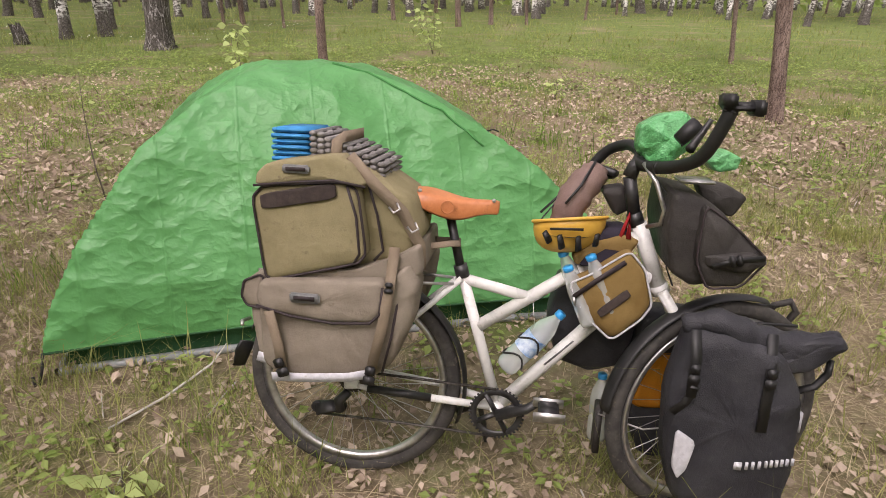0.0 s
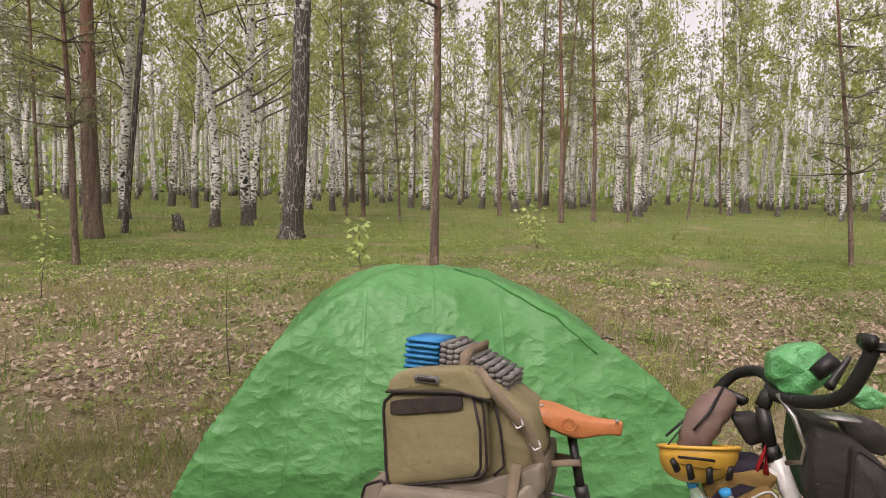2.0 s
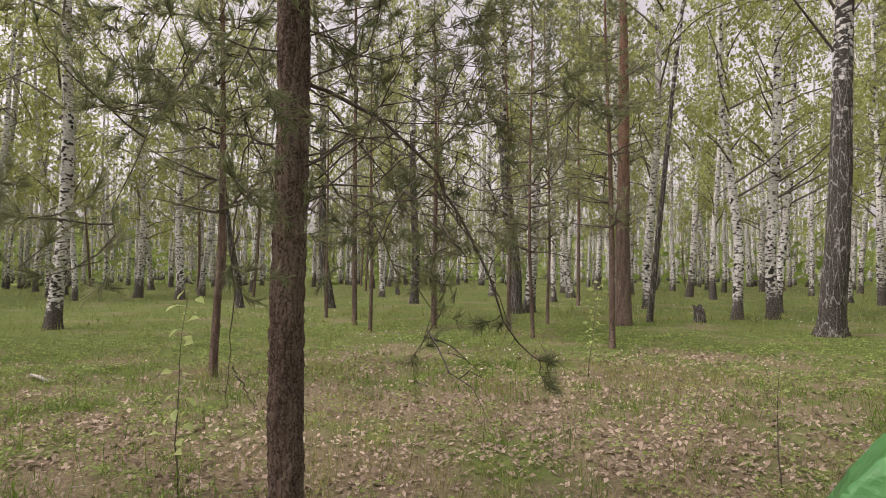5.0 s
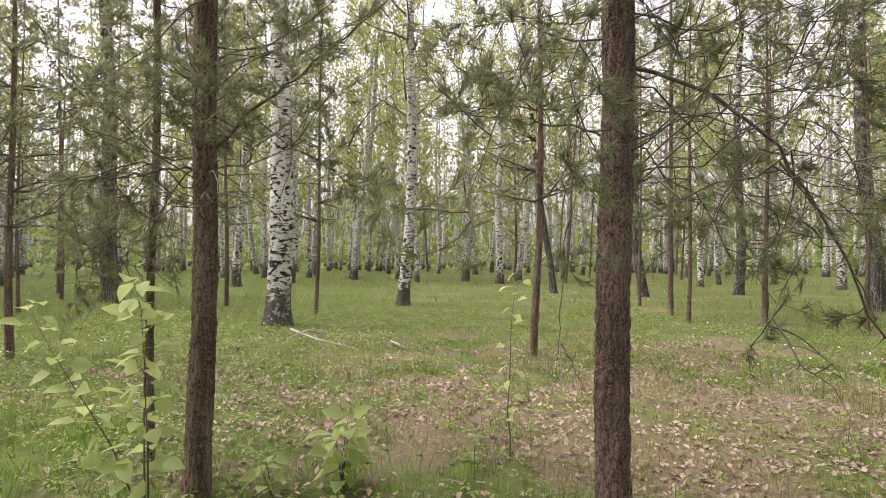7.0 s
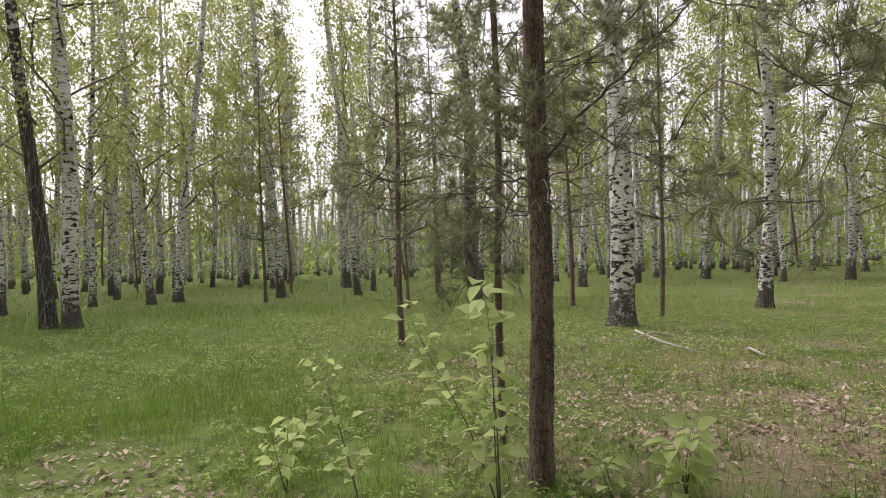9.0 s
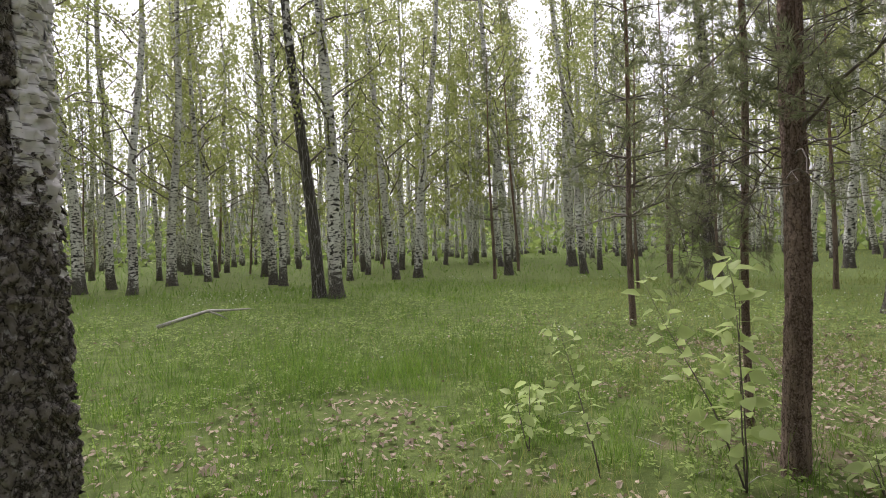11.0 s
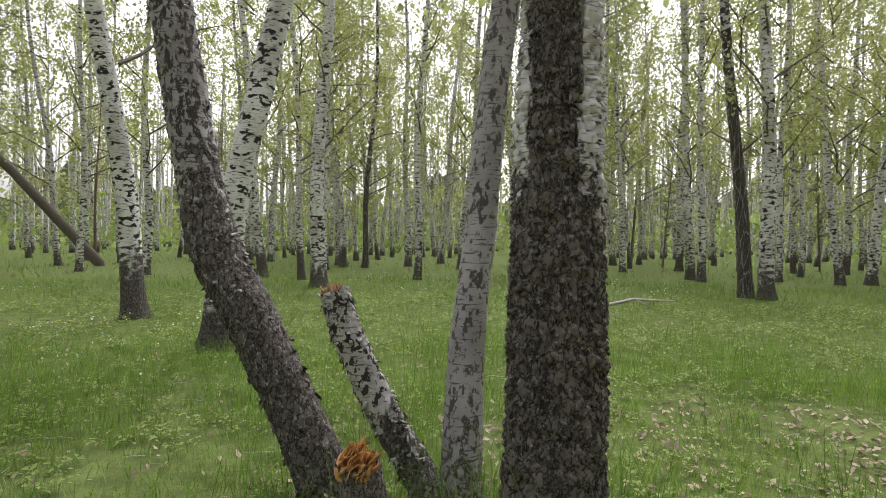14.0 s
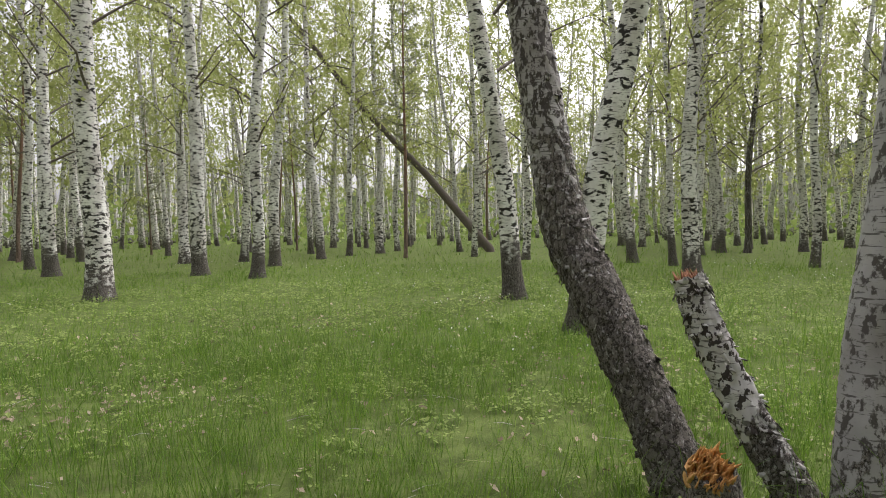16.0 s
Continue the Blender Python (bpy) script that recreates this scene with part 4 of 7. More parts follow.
def build_bicycle():
    b = thing("bicycle", BIKE, "white touring bicycle loaded with bags, leaning on its stand", "bicycle")
    build_wheel(b, 0.0)
    build_wheel(b, 1.106, STEER)
    bb, seat, head_t, head_b = L(0.464, 0.288), L(0.336, 0.715), L(0.828, 0.90), L(0.902, 0.725)

    def tubes(name, pts, r, label="", mat=WHITE_PAINT, seg=14):
        return part(name, Shape().tube(pts, r, seg), mat, b, label)

    tubes("seat_tube", [bb, seat], 0.0165)
    tubes("down_tube", [bb, L(0.884, 0.765)], 0.021)
    tubes("main_tube", [L(0.394, 0.552), L(0.838, 0.868)], 0.019)
    tubes("top_tube", [L(0.339, 0.70), L(0.545, 0.655)], 0.0165)
    tubes("head_tube", [head_t, head_b], 0.023)
    tubes("bottom_bracket", [bb - L(0, 0, 0.036), bb + L(0, 0, 0.036)], 0.022)
    for s in (-1, 1):
        tubes("chainstay", [bb + L(-0.02, 0.005, s * 0.02), L(0.27, 0.318, s * 0.05), L(0.05, 0.338, s * 0.062), L(0.0, 0.345, s * 0.063)], [0.012, 0.012, 0.009, 0.008])
        tubes("seatstay", [seat + L(0.0, -0.01, s * 0.02), L(0.2, 0.58, s * 0.05), L(0.0, 0.35, s * 0.063)], [0.009, 0.009, 0.008])
        tubes("fork_blade", [L(0.908, 0.715, s * 0.035), L(0.945, 0.66, s * 0.05), L(1.0, 0.55, s * 0.053), L(1.106, 0.345, s * 0.055)], [0.016, 0.0155, 0.014, 0.009])
        tubes("dropout", [L(-0.01, 0.345, s * 0.066), L(0.03, 0.352, s * 0.066)], 0.016)
    tubes("stay_guard", [L(0.06, 0.337, -0.0635), L(0.26, 0.32, -0.052)], 0.0125, "black chainstay guard", BLACK_METAL)
    tubes("fork_crown", [L(0.902, 0.725), L(0.915, 0.70)], 0.027)
    tubes("seatpost", [L(0.333, 0.72), L(0.294, 0.885)], 0.0135, "black seatpost", BLACK_METAL)
    tubes("seat_clamp", [L(0.339, 0.705), L(0.328, 0.742)], 0.021, "black seat clamp", BLACK_METAL)
    tubes("headset", [L(0.826, 0.895), L(0.812, 0.93)], 0.022, "black headset", BLACK_METAL)
    tubes("steerer", [L(0.815, 0.92), L(0.79, 1.03)], 0.018, "black steerer and spacers", BLACK_METAL)
    tubes("stem", [L(0.79, 1.03), L(0.80, 1.06), L(0.83, 1.075)], 0.02, "black stem", BLACK_METAL)
    bar = [L(0.765, 1.016, 0.15), L(0.709, 1.018, 0.22), L(0.748, 1.078, 0.21), L(0.80, 1.105, 0.15), L(0.825, 1.09, 0.08), L(0.81, 1.07, 0.0), L(0.845, 1.068, -0.08), L(0.893, 1.092, -0.18), L(0.917, 1.128, -0.24), L(0.941, 1.201, -0.27), L(0.95, 1.235, -0.27)]
    hb = part("handlebar", Shape().tube([spline_pt(bar, k / 50) for k in range(51)], [0.0163 + 0.0003 * math.sin(k * 2.4) for k in range(51)], 12), BLACK_PLASTIC, b, "black taped curved handlebar")
    for k in (6, 20, 30, 47):
        p, q = spline_pt(bar, k / 50), spline_pt(bar, (k + 0.5) / 50)
        part("tape_edge", Shape().tube([p, q], [0.0172, 0.017], 12), BLACK_PLASTIC, hb)
    ph = part("phone_holder", Shape().box((0.932, -0.29, 1.225), (1.01, -0.245, 1.236), 0.003), BLACK_PLASTIC, b, "black phone holder with two jaws")
    part("jaw", Shape().box((0.928, -0.305, 1.232), (0.952, -0.235, 1.262), 0.004), BLACK_PLASTIC, ph)
    part("jaw", Shape().box((0.993, -0.305, 1.215), (1.013, -0.235, 1.25), 0.004), BLACK_PLASTIC, ph)
    part("arm", Shape().box((0.955, -0.285, 1.225), (1.0, -0.26, 1.245), 0.004), BLACK_PLASTIC, ph)
    for s in (-1, 1):
        lv = [L(0.89, 1.13, -0.2), L(0.925, 1.165, -0.15), L(0.94, 1.2, -0.16)] if s < 0 else [L(0.77, 1.02, 0.12), L(0.72, 1.035, 0.18), L(0.70, 1.03, 0.24)]
        part("brake_lever", Shape().tube(lv, [0.012, 0.009, 0.006], 8), BLACK_METAL, b)
    part("lamp", Shape().lathe([(0, -0.03), (0.018, -0.03), (0.021, 0.0), (0.021, 0.03), (0.0, 0.032)], L(0.9, 1.165, -0.12), (0.6, 0.1, 0.6), 16), BLACK_PLASTIC, b, "small black front lamp")
    part("bar_end_loop", Shape().tube([L(0.815, 1.075, -0.05), L(0.845, 1.03, -0.09), L(0.872, 0.96, -0.1), L(0.868, 0.92, -0.09), L(0.84, 0.905, -0.06)], 0.0065, 8), STEEL, b, "curved steel cable outer")
    part("brake_hose", Shape().tube([L(0.84, 1.05, -0.06), L(0.93, 0.93, -0.1), L(0.9, 0.8, -0.08), L(0.93, 0.74, -0.05)], 0.0025, 5), BLACK_PLASTIC, b)
    # saddle
    s = Shape()
    rows = [(0.156, 0.005, 0.962), (0.165, 0.05, 0.966), (0.195, 0.075, 0.97), (0.24, 0.077, 0.966), (0.285, 0.06, 0.955), (0.33, 0.034, 0.945), (0.38, 0.021, 0.942), (0.425, 0.018, 0.945), (0.438, 0.01, 0.94)]
    verts = []
    for u, half, top in rows:
        skirt = 0.055 if u < 0.34 else 0.03
        skirt *= min(1, (u - 0.14) / 0.12)
        for k in range(-4, 5):
            q = k / 4
            verts.append(L(u, top - 0.012 * q * q - (skirt * (abs(q) - 0.75) / 0.25 if abs(q) > 0.75 else 0), half * math.copysign(min(1, abs(q) / 0.8), q)))
    n = 9
    s.add(verts, [(i * n + k, (i + 1) * n + k, (i + 1) * n + k + 1, i * n + k + 1) for i in range(len(rows) - 1) for k in range(n - 1)])
    sad = part("saddle", s, LEATHER, b, "orange-tan leather saddle")
    sol = sad.modifiers.new("thick", "SOLIDIFY")
    sol.thickness = 0.005
    ss = sad.modifiers.new("round", "SUBSURF")
    ss.levels = ss.render_levels = 1
    for u, v_, w_ in ((0.185, 0.957, 0.073), (0.42, 0.945, 0.02), (0.21, 0.968, 0.05)):
        part("rivet", Shape().lathe([(0, 0.003), (0.005, 0.002), (0.006, 0)], L(u, v_, -w_ - 0.001), (0, -1, 0.4), 10), STEEL, sad)
    part("emboss", Shape().lathe([(0.016, 0.0), (0.0165, 0.0015), (0.019, 0.0015), (0.0195, 0.0)], L(0.292, 0.926, -0.0605), (0.12, -1, 0.25), 24), LEATHER, sad)
    for q in (-1, 1):
        part("rail", Shape().tube([L(0.18, 0.935, q * 0.045), L(0.2, 0.905, q * 0.035), L(0.3, 0.895, q * 0.022), L(0.40, 0.92, q * 0.012)], 0.0035, 6), BLACK_METAL, sad)
    for k in range(2):
        part("spring_loop", Shape().tube([L(0.17 + 0.02 * k, 0.94, -0.05), L(0.18 + 0.02 * k, 0.905, -0.05), L(0.22, 0.905, -0.03)], 0.003, 5), BLACK_METAL, sad)
    # drive
    ring = Shape().lathe([(0.062, -0.002), (0.078, -0.002), (0.081, 0.0), (0.078, 0.002), (0.062, 0.002)], bb + L(0, 0, -0.05), (0, 1, 0), 40, True)
    cr = part("chainring", ring, BLACK_METAL, b, "black chainring")
    for k in range(4):
        a = k * math.pi / 2 + 0.5
        part("spider_arm", Shape().tube([bb + L(0, 0, -0.05), bb + L(0.07 * math.cos(a), 0.07 * math.sin(a), -0.05)], 0.009, 6, True, 0.4), BLACK_METAL, cr)
    for k in range(40):
        a = k * math.pi / 20
        part("tooth", Shape().box((-0.003, -0.0015, 0.077), (0.003, 0.0015, 0.086), 0), BLACK_METAL, cr).matrix_local = Matrix.Translation(bb + L(0, 0, -0.05)) @ Matrix.Rotation(a, 4, "Y")
    part("crank", Shape().tube([bb + L(0, 0, -0.062), bb + L(0.09, 0.035, -0.07), L(0.6, 0.365, -0.075)], [0.018, 0.015, 0.013], 10, True, 0.7), BLACK_METAL, b, "black crank arm")
    part("crank", Shape().tube([bb + L(0, 0, 0.062), L(0.33, 0.21, 0.075)], [0.018, 0.013], 10, True, 0.7), BLACK_METAL, b, "black crank arm")
    pd = part("pedal", Shape().box((0.585, -0.175, 0.358), (0.645, -0.095, 0.374), 0.006), BLACK_METAL, b, "metal cage pedal")
    for q in (-0.185, -0.1):
        part("cage_plate", Shape().box((0.57, q - 0.002, 0.352), (0.66, q + 0.002, 0.382), 0.0015), STEEL, pd)
    for k in range(9):
        rr = 0.022 + 0.0035 * k
        part("cog", Shape().lathe([(rr - 0.008, -0.001), (rr, -0.001), (rr, 0.001), (rr - 0.008, 0.001)], L(0, R, -0.052 + 0.004 * k), (0, 1, 0), 24, True), CHAIN, b)
    dr = part("derailleur", Shape().tube([L(0.0, 0.32, -0.065), L(-0.03, 0.29, -0.075), L(-0.025, 0.255, -0.075)], [0.014, 0.018, 0.015], 8), BLACK_METAL, b, "black rear derailleur")
    part("cage", Shape().tube([L(-0.03, 0.27, -0.066), L(-0.105, 0.252, -0.066)], [0.02, 0.024], 10, True, 0.35), BLACK_METAL, dr)
    for u, v_ in ((-0.03, 0.265), (-0.105, 0.252)):
        part("jockey_wheel", Shape().lathe([(0.004, -0.003), (0.021, -0.003), (0.021, 0.003), (0.004, 0.003)], L(u, v_, -0.058), (0, 1, 0), 18, True), BLACK_PLASTIC, dr)
    ch = [L(0.46, 0.369, -0.05), L(0.2, 0.38, -0.05), L(0.0, 0.386, -0.048)]
    ch2 = [L(-0.105, 0.23, -0.058), L(0.2, 0.222, -0.054), L(0.46, 0.207, -0.05)]
    for pts in (ch, ch2):
        part("chain_run", Shape().tube(pts, 0.0045, 5, True, 0.6), CHAIN, b, "oily chain")
    # fenders, rack, stand
    for u, a0, a1, r in ((0.0, -0.35, 2.75, R + 0.022), (1.106, 1.25, 3.05, R + 0.022)):
        pts = [L(u + r * math.cos(a0 + (a1 - a0) * k / 24), R + r * math.sin(a0 + (a1 - a0) * k / 24)) for k in range(25)]
        verts, faces = [], []
        for p in pts:
            d = (p - L(u, R)).normalized()
            for q in range(-3, 4):
                verts.append(p + L(0, 0, q * 0.009) - d * 0.0011 * q * q)
        for k in range(24):
            for q in range(6):
                faces.append((k * 7 + q, k * 7 + q + 1, k * 7 + q + 8, k * 7 + q + 7))
        f = part("fender", Shape().add(verts, faces), BLACK_PLASTIC, b, "black plastic mudguard")
        f.modifiers.new("thick", "SOLIDIFY").thickness = 0.002
        if u:
            f.matrix_local = Matrix.Translation(L(u, 0)) @ Matrix.Rotation(STEER, 4, "Z") @ Matrix.Translation(L(-u, 0))
    fl = part("mudflap", Shape().box((0.765, -0.028, 0.17), (0.785, 0.028, 0.33), 0.003), GREY_CLOTH, b, "grey rubber mudflap")
    part("mudflap", Shape().tube([L(-0.36, 0.43, 0), L(-0.375, 0.4, 0), L(-0.395, 0.34, 0)], [0.025, 0.028, 0.02], 8, True, 0.15), BLACK_PLASTIC, b)
    part("fender_stay", Shape().tube([L(0.77, 0.31, -0.03), L(0.9, 0.29, -0.06), L(1.09, 0.335, -0.065)], 0.0028, 6), STEEL, b, "thin steel mudguard stay")
    for s_ in (-1, 1):
        part("rack_rail", Shape().tube([L(-0.28, 0.70, s_ * 0.06), L(0.1, 0.70, s_ * 0.06), L(0.22, 0.69, s_ * 0.045), L(0.315, 0.69, s_ * 0.03)], 0.005, 6), STEEL, b)
        part("rack_leg", Shape().tube([L(0.0, 0.36, s_ * 0.068), L(-0.08, 0.7, s_ * 0.062)], 0.005, 6), BLACK_METAL, b)
        part("front_rack_leg", Shape().tube([L(1.08, 0.36, s_ * 0.07), L(1.06, 0.66, s_ * 0.08), L(1.26, 0.66, s_ * 0.08)], 0.005, 6), BLACK_METAL, b)
    part("lock_hoop", Shape().tube([L(1.23, 0.6, 0.1), L(1.265, 0.655, 0.1), L(1.31, 0.67, 0.1), L(1.33, 0.64, 0.1), L(1.29, 0.57, 0.1)], 0.011, 8), GREY_CLOTH, b, "grey sheathed hoop")
    part("kickstand", Shape().tube([L(0.40, 0.28, 0.05), L(0.42, 0.1, 0.17), L(0.43, -0.035, 0.24)], 0.009, 8), BLACK_METAL, b)
    part("light_wire", Shape().tube([L(0.55, 0.66, -0.01), L(0.56, 0.58, -0.02), L(0.53, 0.5, -0.02)], 0.0012, 4), STEEL, b)
    part("rear_reflector", Shape().tube([L(-0.36, 0.5, -0.03), L(-0.375, 0.5, 0.0), L(-0.36, 0.5, 0.03)], 0.006, 6), STEEL, b)
    part("saddle_strap", Shape().tube([L(0.21, 0.80, -0.05), L(0.3, 0.815, -0.04), L(0.325, 0.81, -0.015), L(0.325, 0.81, 0.015), L(0.22, 0.8, 0.05)], 0.011, 8, True, 0.25), WEB, b, "brown webbing strap round the seatpost")
    for q in (-0.028,):
        part("decal_bar", Shape().tube([L(0.60, 0.45, -0.0205), L(0.68, 0.535, -0.0205)], 0.008, 6, True, 0.1), GREY_BADGE, b)
    return b


def spline_pt(pts, f):
    n = len(pts) - 1
    k = min(int(f * n), n - 1)
    q = f * n - k
    a, b, c, d = (Vector(pts[max(min(k + j, n), 0)]) for j in (-1, 0, 1, 2))
    return 0.5 * (2 * b + (c - a) * q + (2 * a - 5 * b + 4 * c - d) * q * q + (3 * b - a - 3 * c + d) * q ** 3)


build_bicycle()


# ---- bags ----
def rounded(outline, times=3):
    pts = [Vector((p[0], p[1])) for p in outline]
    for _ in range(times):
        out = []
        for i, p in enumerate(pts):
            q = pts[(i + 1) % len(pts)]
            out += [p.lerp(q, 0.12), p.lerp(q, 0.88)]
        pts = out
    return pts


def pillow(outline, s0, s1, bulge=0.02, crumple=0.006, seed=0.0, back=1.0, edge=0.02):
    """A stuffed bag: the outline in (forward, up), from side s0 (near) to s1 (far), with rounded rims and folds."""
    ring = rounded(outline)
    c = sum(ring, Vector((0, 0))) / len(ring)
    way = 1 if s1 > s0 else -1
    rows = [(0.0, s0 - way * bulge), (0.35, s0 - way * bulge * 0.9), (0.62, s0 - way * bulge * 0.65), (0.82, s0 - way * bulge * 0.3), (0.94, s0 + way * 0.0), (1.0, s0 + way * edge), (1.01, s0 + (s1 - s0) * 0.5), (back, s1 - way * edge), (back * 0.93, s1), (back * 0.5, s1 + way * 0.01), (0.0, s1 + way * 0.01)]
    verts, n = [], len(ring)
    for q, s in rows:
        for p in ring:
            w = c + (p - c) * q
            k = Vector((w.x * 9 + seed, s * 9, w.y * 9))
            d = crumple * (noise.noise(k) + 0.7 * abs(noise.noise(k * 2.3)) + 0.35 * noise.noise(k * 5))
            verts.append(Vector((w.x + (w.x - c.x) * d * 1.5, s - way * d * (1 if q < 0.97 else 0.3), w.y + (w.y - c.y) * d * 1.5)))
    faces = [(r * n + k, r * n + (k + 1) % n, (r + 1) * n + (k + 1) % n, (r + 1) * n + k) for r in range(len(rows) - 1) for k in range(n)]
    return Shape().add(verts, faces)


def band(pts, width, thick=0.003, across=(0, -1, 0)):
    """A flat strap along points, lying with its face towards across."""
    pts, across, v = [Vector(p) for p in pts], Vector(across), []
    for i, p in enumerate(pts):
        d = (pts[min(i + 1, len(pts) - 1)] - pts[max(i - 1, 0)]).normalized()
        side = d.cross(across).normalized() * width / 2
        v += [p - side, p + side, p + side + across * thick, p - side + across * thick]
    f = []
    for i in range(len(pts) - 1):
        for k in range(4):
            f.append((i * 4 + k, i * 4 + (k + 1) % 4, i * 4 + 4 + (k + 1) % 4, i * 4 + 4 + k))
    return Shape().add(v, f + [(3, 2, 1, 0), tuple(len(v) - 4 + k for k in range(4))])


def ringline(outline, s, r=0.004, closed=True):
    p = [L(q.x, q.y, s) for q in rounded(outline)]
    return Shape().tube(p + [p[0]] if closed else p, r, 6, False)


def buckle(u, v, s, parent, w=0.03, h=0.05, tilt=0.0):
    g = Shape().box((-w / 2, -0.008, -h / 2), (w / 2, 0.004, -0.002), 0.003).box((-w / 2 * 0.85, -0.01, 0.002), (w / 2 * 0.85, 0.003, h / 2), 0.003)
    ob = part("buckle", g, BLACK_PLASTIC, parent, "black plastic buckle")
    ob.matrix_local = Matrix.Translation(L(u, v, s)) @ Matrix.Rotation(tilt, 4, "Y")


def rear_bags():
    # upper olive bag
    t = thing("olive_bag", BIKE, "olive canvas bag with dark piping strapped on the rack", "bag")
    main = [(-0.215, 0.985), (0.075, 1.012), (0.10, 0.82), (0.078, 0.792), (-0.165, 0.728), (-0.185, 0.74)]
    part("pocket", pillow(main, -0.225, -0.16, 0.008, 0.004, 1.0, 1.0, 0.006), OLIVE, t, "square olive front pocket")
    part("piping", ringline(main, -0.226, 0.0038), PIPING, t, "dark edge piping")
    body = [(-0.2, 1.03), (0.03, 1.06), (0.10, 1.03), (0.205, 0.965), (0.24, 0.86), (0.2, 0.80), (0.07, 0.76), (-0.16, 0.715), (-0.195, 0.8)]
    part("body", pillow(body, -0.165, 0.1, 0.01, 0.008, 2.0, 0.95), OLIVE, t)
    flap = [(-0.165, 1.05), (0.02, 1.078), (0.06, 1.055), (0.10, 1.0), (0.02, 1.012), (-0.2, 0.99), (-0.195, 1.02)]
    part("flap", pillow(flap, -0.232, -0.08, 0.006, 0.005, 3.0, 0.95, 0.006), OLIVE, t, "olive top flap")
    part("flap_piping", Shape().tube([L(-0.2, 0.99, -0.238), L(-0.08, 1.005, -0.241), L(0.02, 1.014, -0.241), L(0.10, 1.0, -0.236)], 0.004, 6), PIPING, t)
    part("dark_patch", pillow([(-0.187, 0.967), (0.02, 1.008), (0.024, 0.966), (-0.182, 0.925)], -0.2375, -0.231, 0.001, 0.001, 4.0, 1, 0.001), DARK_PATCH, t, "dark leather patch")
    part("badge", Shape().box((-0.118, -0.2435, 1.028), (-0.045, -0.2385, 1.05), 0.004), GREY_BADGE, t, "grey badge")
    part("badge_mark", Shape().box((-0.108, -0.246, 1.034), (-0.055, -0.243, 1.044), 0.001), PIPING, t)
    for du in (0.0, 0.045):
        part("seam", Shape().tube([L(0.05 + du, 1.0, -0.228 + du), L(0.075 + du, 0.92, -0.232 + du), L(0.082 + du * 1.2, 0.82, -0.228 + du), L(0.065 + du, 0.79, -0.225 + du)], 0.004, 6), PIPING, t)
    part("strap", band([L(0.05, 1.075, -0.2), L(0.12, 1.0, -0.2), L(0.19, 0.93, -0.185), L(0.235, 0.84, -0.17), L(0.238, 0.77, -0.17)], 0.032), WEB, t, "brown webbing strap")
    for u, v in ((0.155, 0.945), (0.205, 0.895)):
        part("hook", Shape().tube([L(u, v, -0.2), L(u + 0.015, v - 0.012, -0.21), L(u + 0.03, v - 0.004, -0.2), L(u + 0.02, v + 0.012, -0.195)], 0.003, 6), STEEL, t)
    # lower tan pannier and its twin on the far side
    for near in (True, False):
        t = thing("pannier", BIKE, "tan canvas pannier with flap and silver reflective strip" if near else "tan canvas pannier on the far side of the wheel", "pannier", "rear panniers")
        s0, s1 = (-0.235, -0.09) if near else (0.09, 0.22)
        body = [(-0.205, 0.70), (0.14, 0.735), (0.215, 0.80), (0.245, 0.74), (0.23, 0.64), (0.17, 0.50), (0.12, 0.462), (-0.15, 0.435), (-0.205, 0.47), (-0.21, 0.6)]
        part("body", pillow(body, s0, s1, 0.014, 0.008, 5.0 + near, 0.97), TAN, t)
        if not near:
            continue
        top = [(-0.2, 0.735), (-0.10, 0.745), (0.06, 0.77), (0.16, 0.80), (0.24, 0.85), (0.25, 0.77), (0.2, 0.74), (0.0, 0.73)]
        part("yoke", pillow(top, -0.21, 0.12, 0.004, 0.006, 8.0, 1.0), TAN, t, "tan canvas yoke over the rack")
        flap = [(-0.185, 0.735), (0.05, 0.75), (0.155, 0.755), (0.145, 0.66), (0.12, 0.64), (0.0, 0.632), (-0.195, 0.655), (-0.2, 0.69)]
        part("flap", pillow(flap, -0.262, -0.2, 0.006, 0.008, 9.0, 1.0, 0.008), TAN, t, "tan canvas flap")
        part("flap_piping", Shape().tube([L(-0.197, 0.665, -0.264), L(-0.1, 0.643, -0.268), L(0.02, 0.633, -0.27), L(0.12, 0.64, -0.266), L(0.146, 0.665, -0.262), L(0.153, 0.74, -0.258)], 0.004, 6), PIPING, t)
        part("badge", Shape().box((-0.095, -0.282, 0.688), (-0.012, -0.276, 0.716), 0.004), GREY_BADGE, t, "grey badge")
        part("badge_mark", Shape().box((-0.083, -0.285, 0.696), (-0.025, -0.281, 0.708), 0.001), PIPING, t)
        end = [(-0.255, 0.715), (-0.2, 0.738), (-0.185, 0.66), (-0.2, 0.635), (-0.25, 0.642), (-0.265, 0.67)]
        part("end_flap", pillow(end, -0.21, -0.06, 0.008, 0.004, 10.0, 1, 0.01), TAN, t, "tan end pocket flap")
        part("end_piping", ringline(end, -0.212, 0.0035), PIPING, t)
        part("end_pocket", pillow([(-0.245, 0.65), (-0.2, 0.65), (-0.19, 0.47), (-0.225, 0.48)], -0.2, -0.06, 0.006, 0.004, 11.0), TAN, t, "tan end pocket")
        part("reflective_strip", band([L(-0.165, 0.452, -0.256), L(-0.05, 0.462, -0.262), L(0.06, 0.474, -0.26), L(0.125, 0.488, -0.25)], 0.026, 0.002), REFLECT, t, "silver reflective strip")
        part("reflective_strip", band([L(-0.225, 0.49, -0.213), L(-0.19, 0.48, -0.213)], 0.03, 0.002), REFLECT, t, "silver reflective strip")
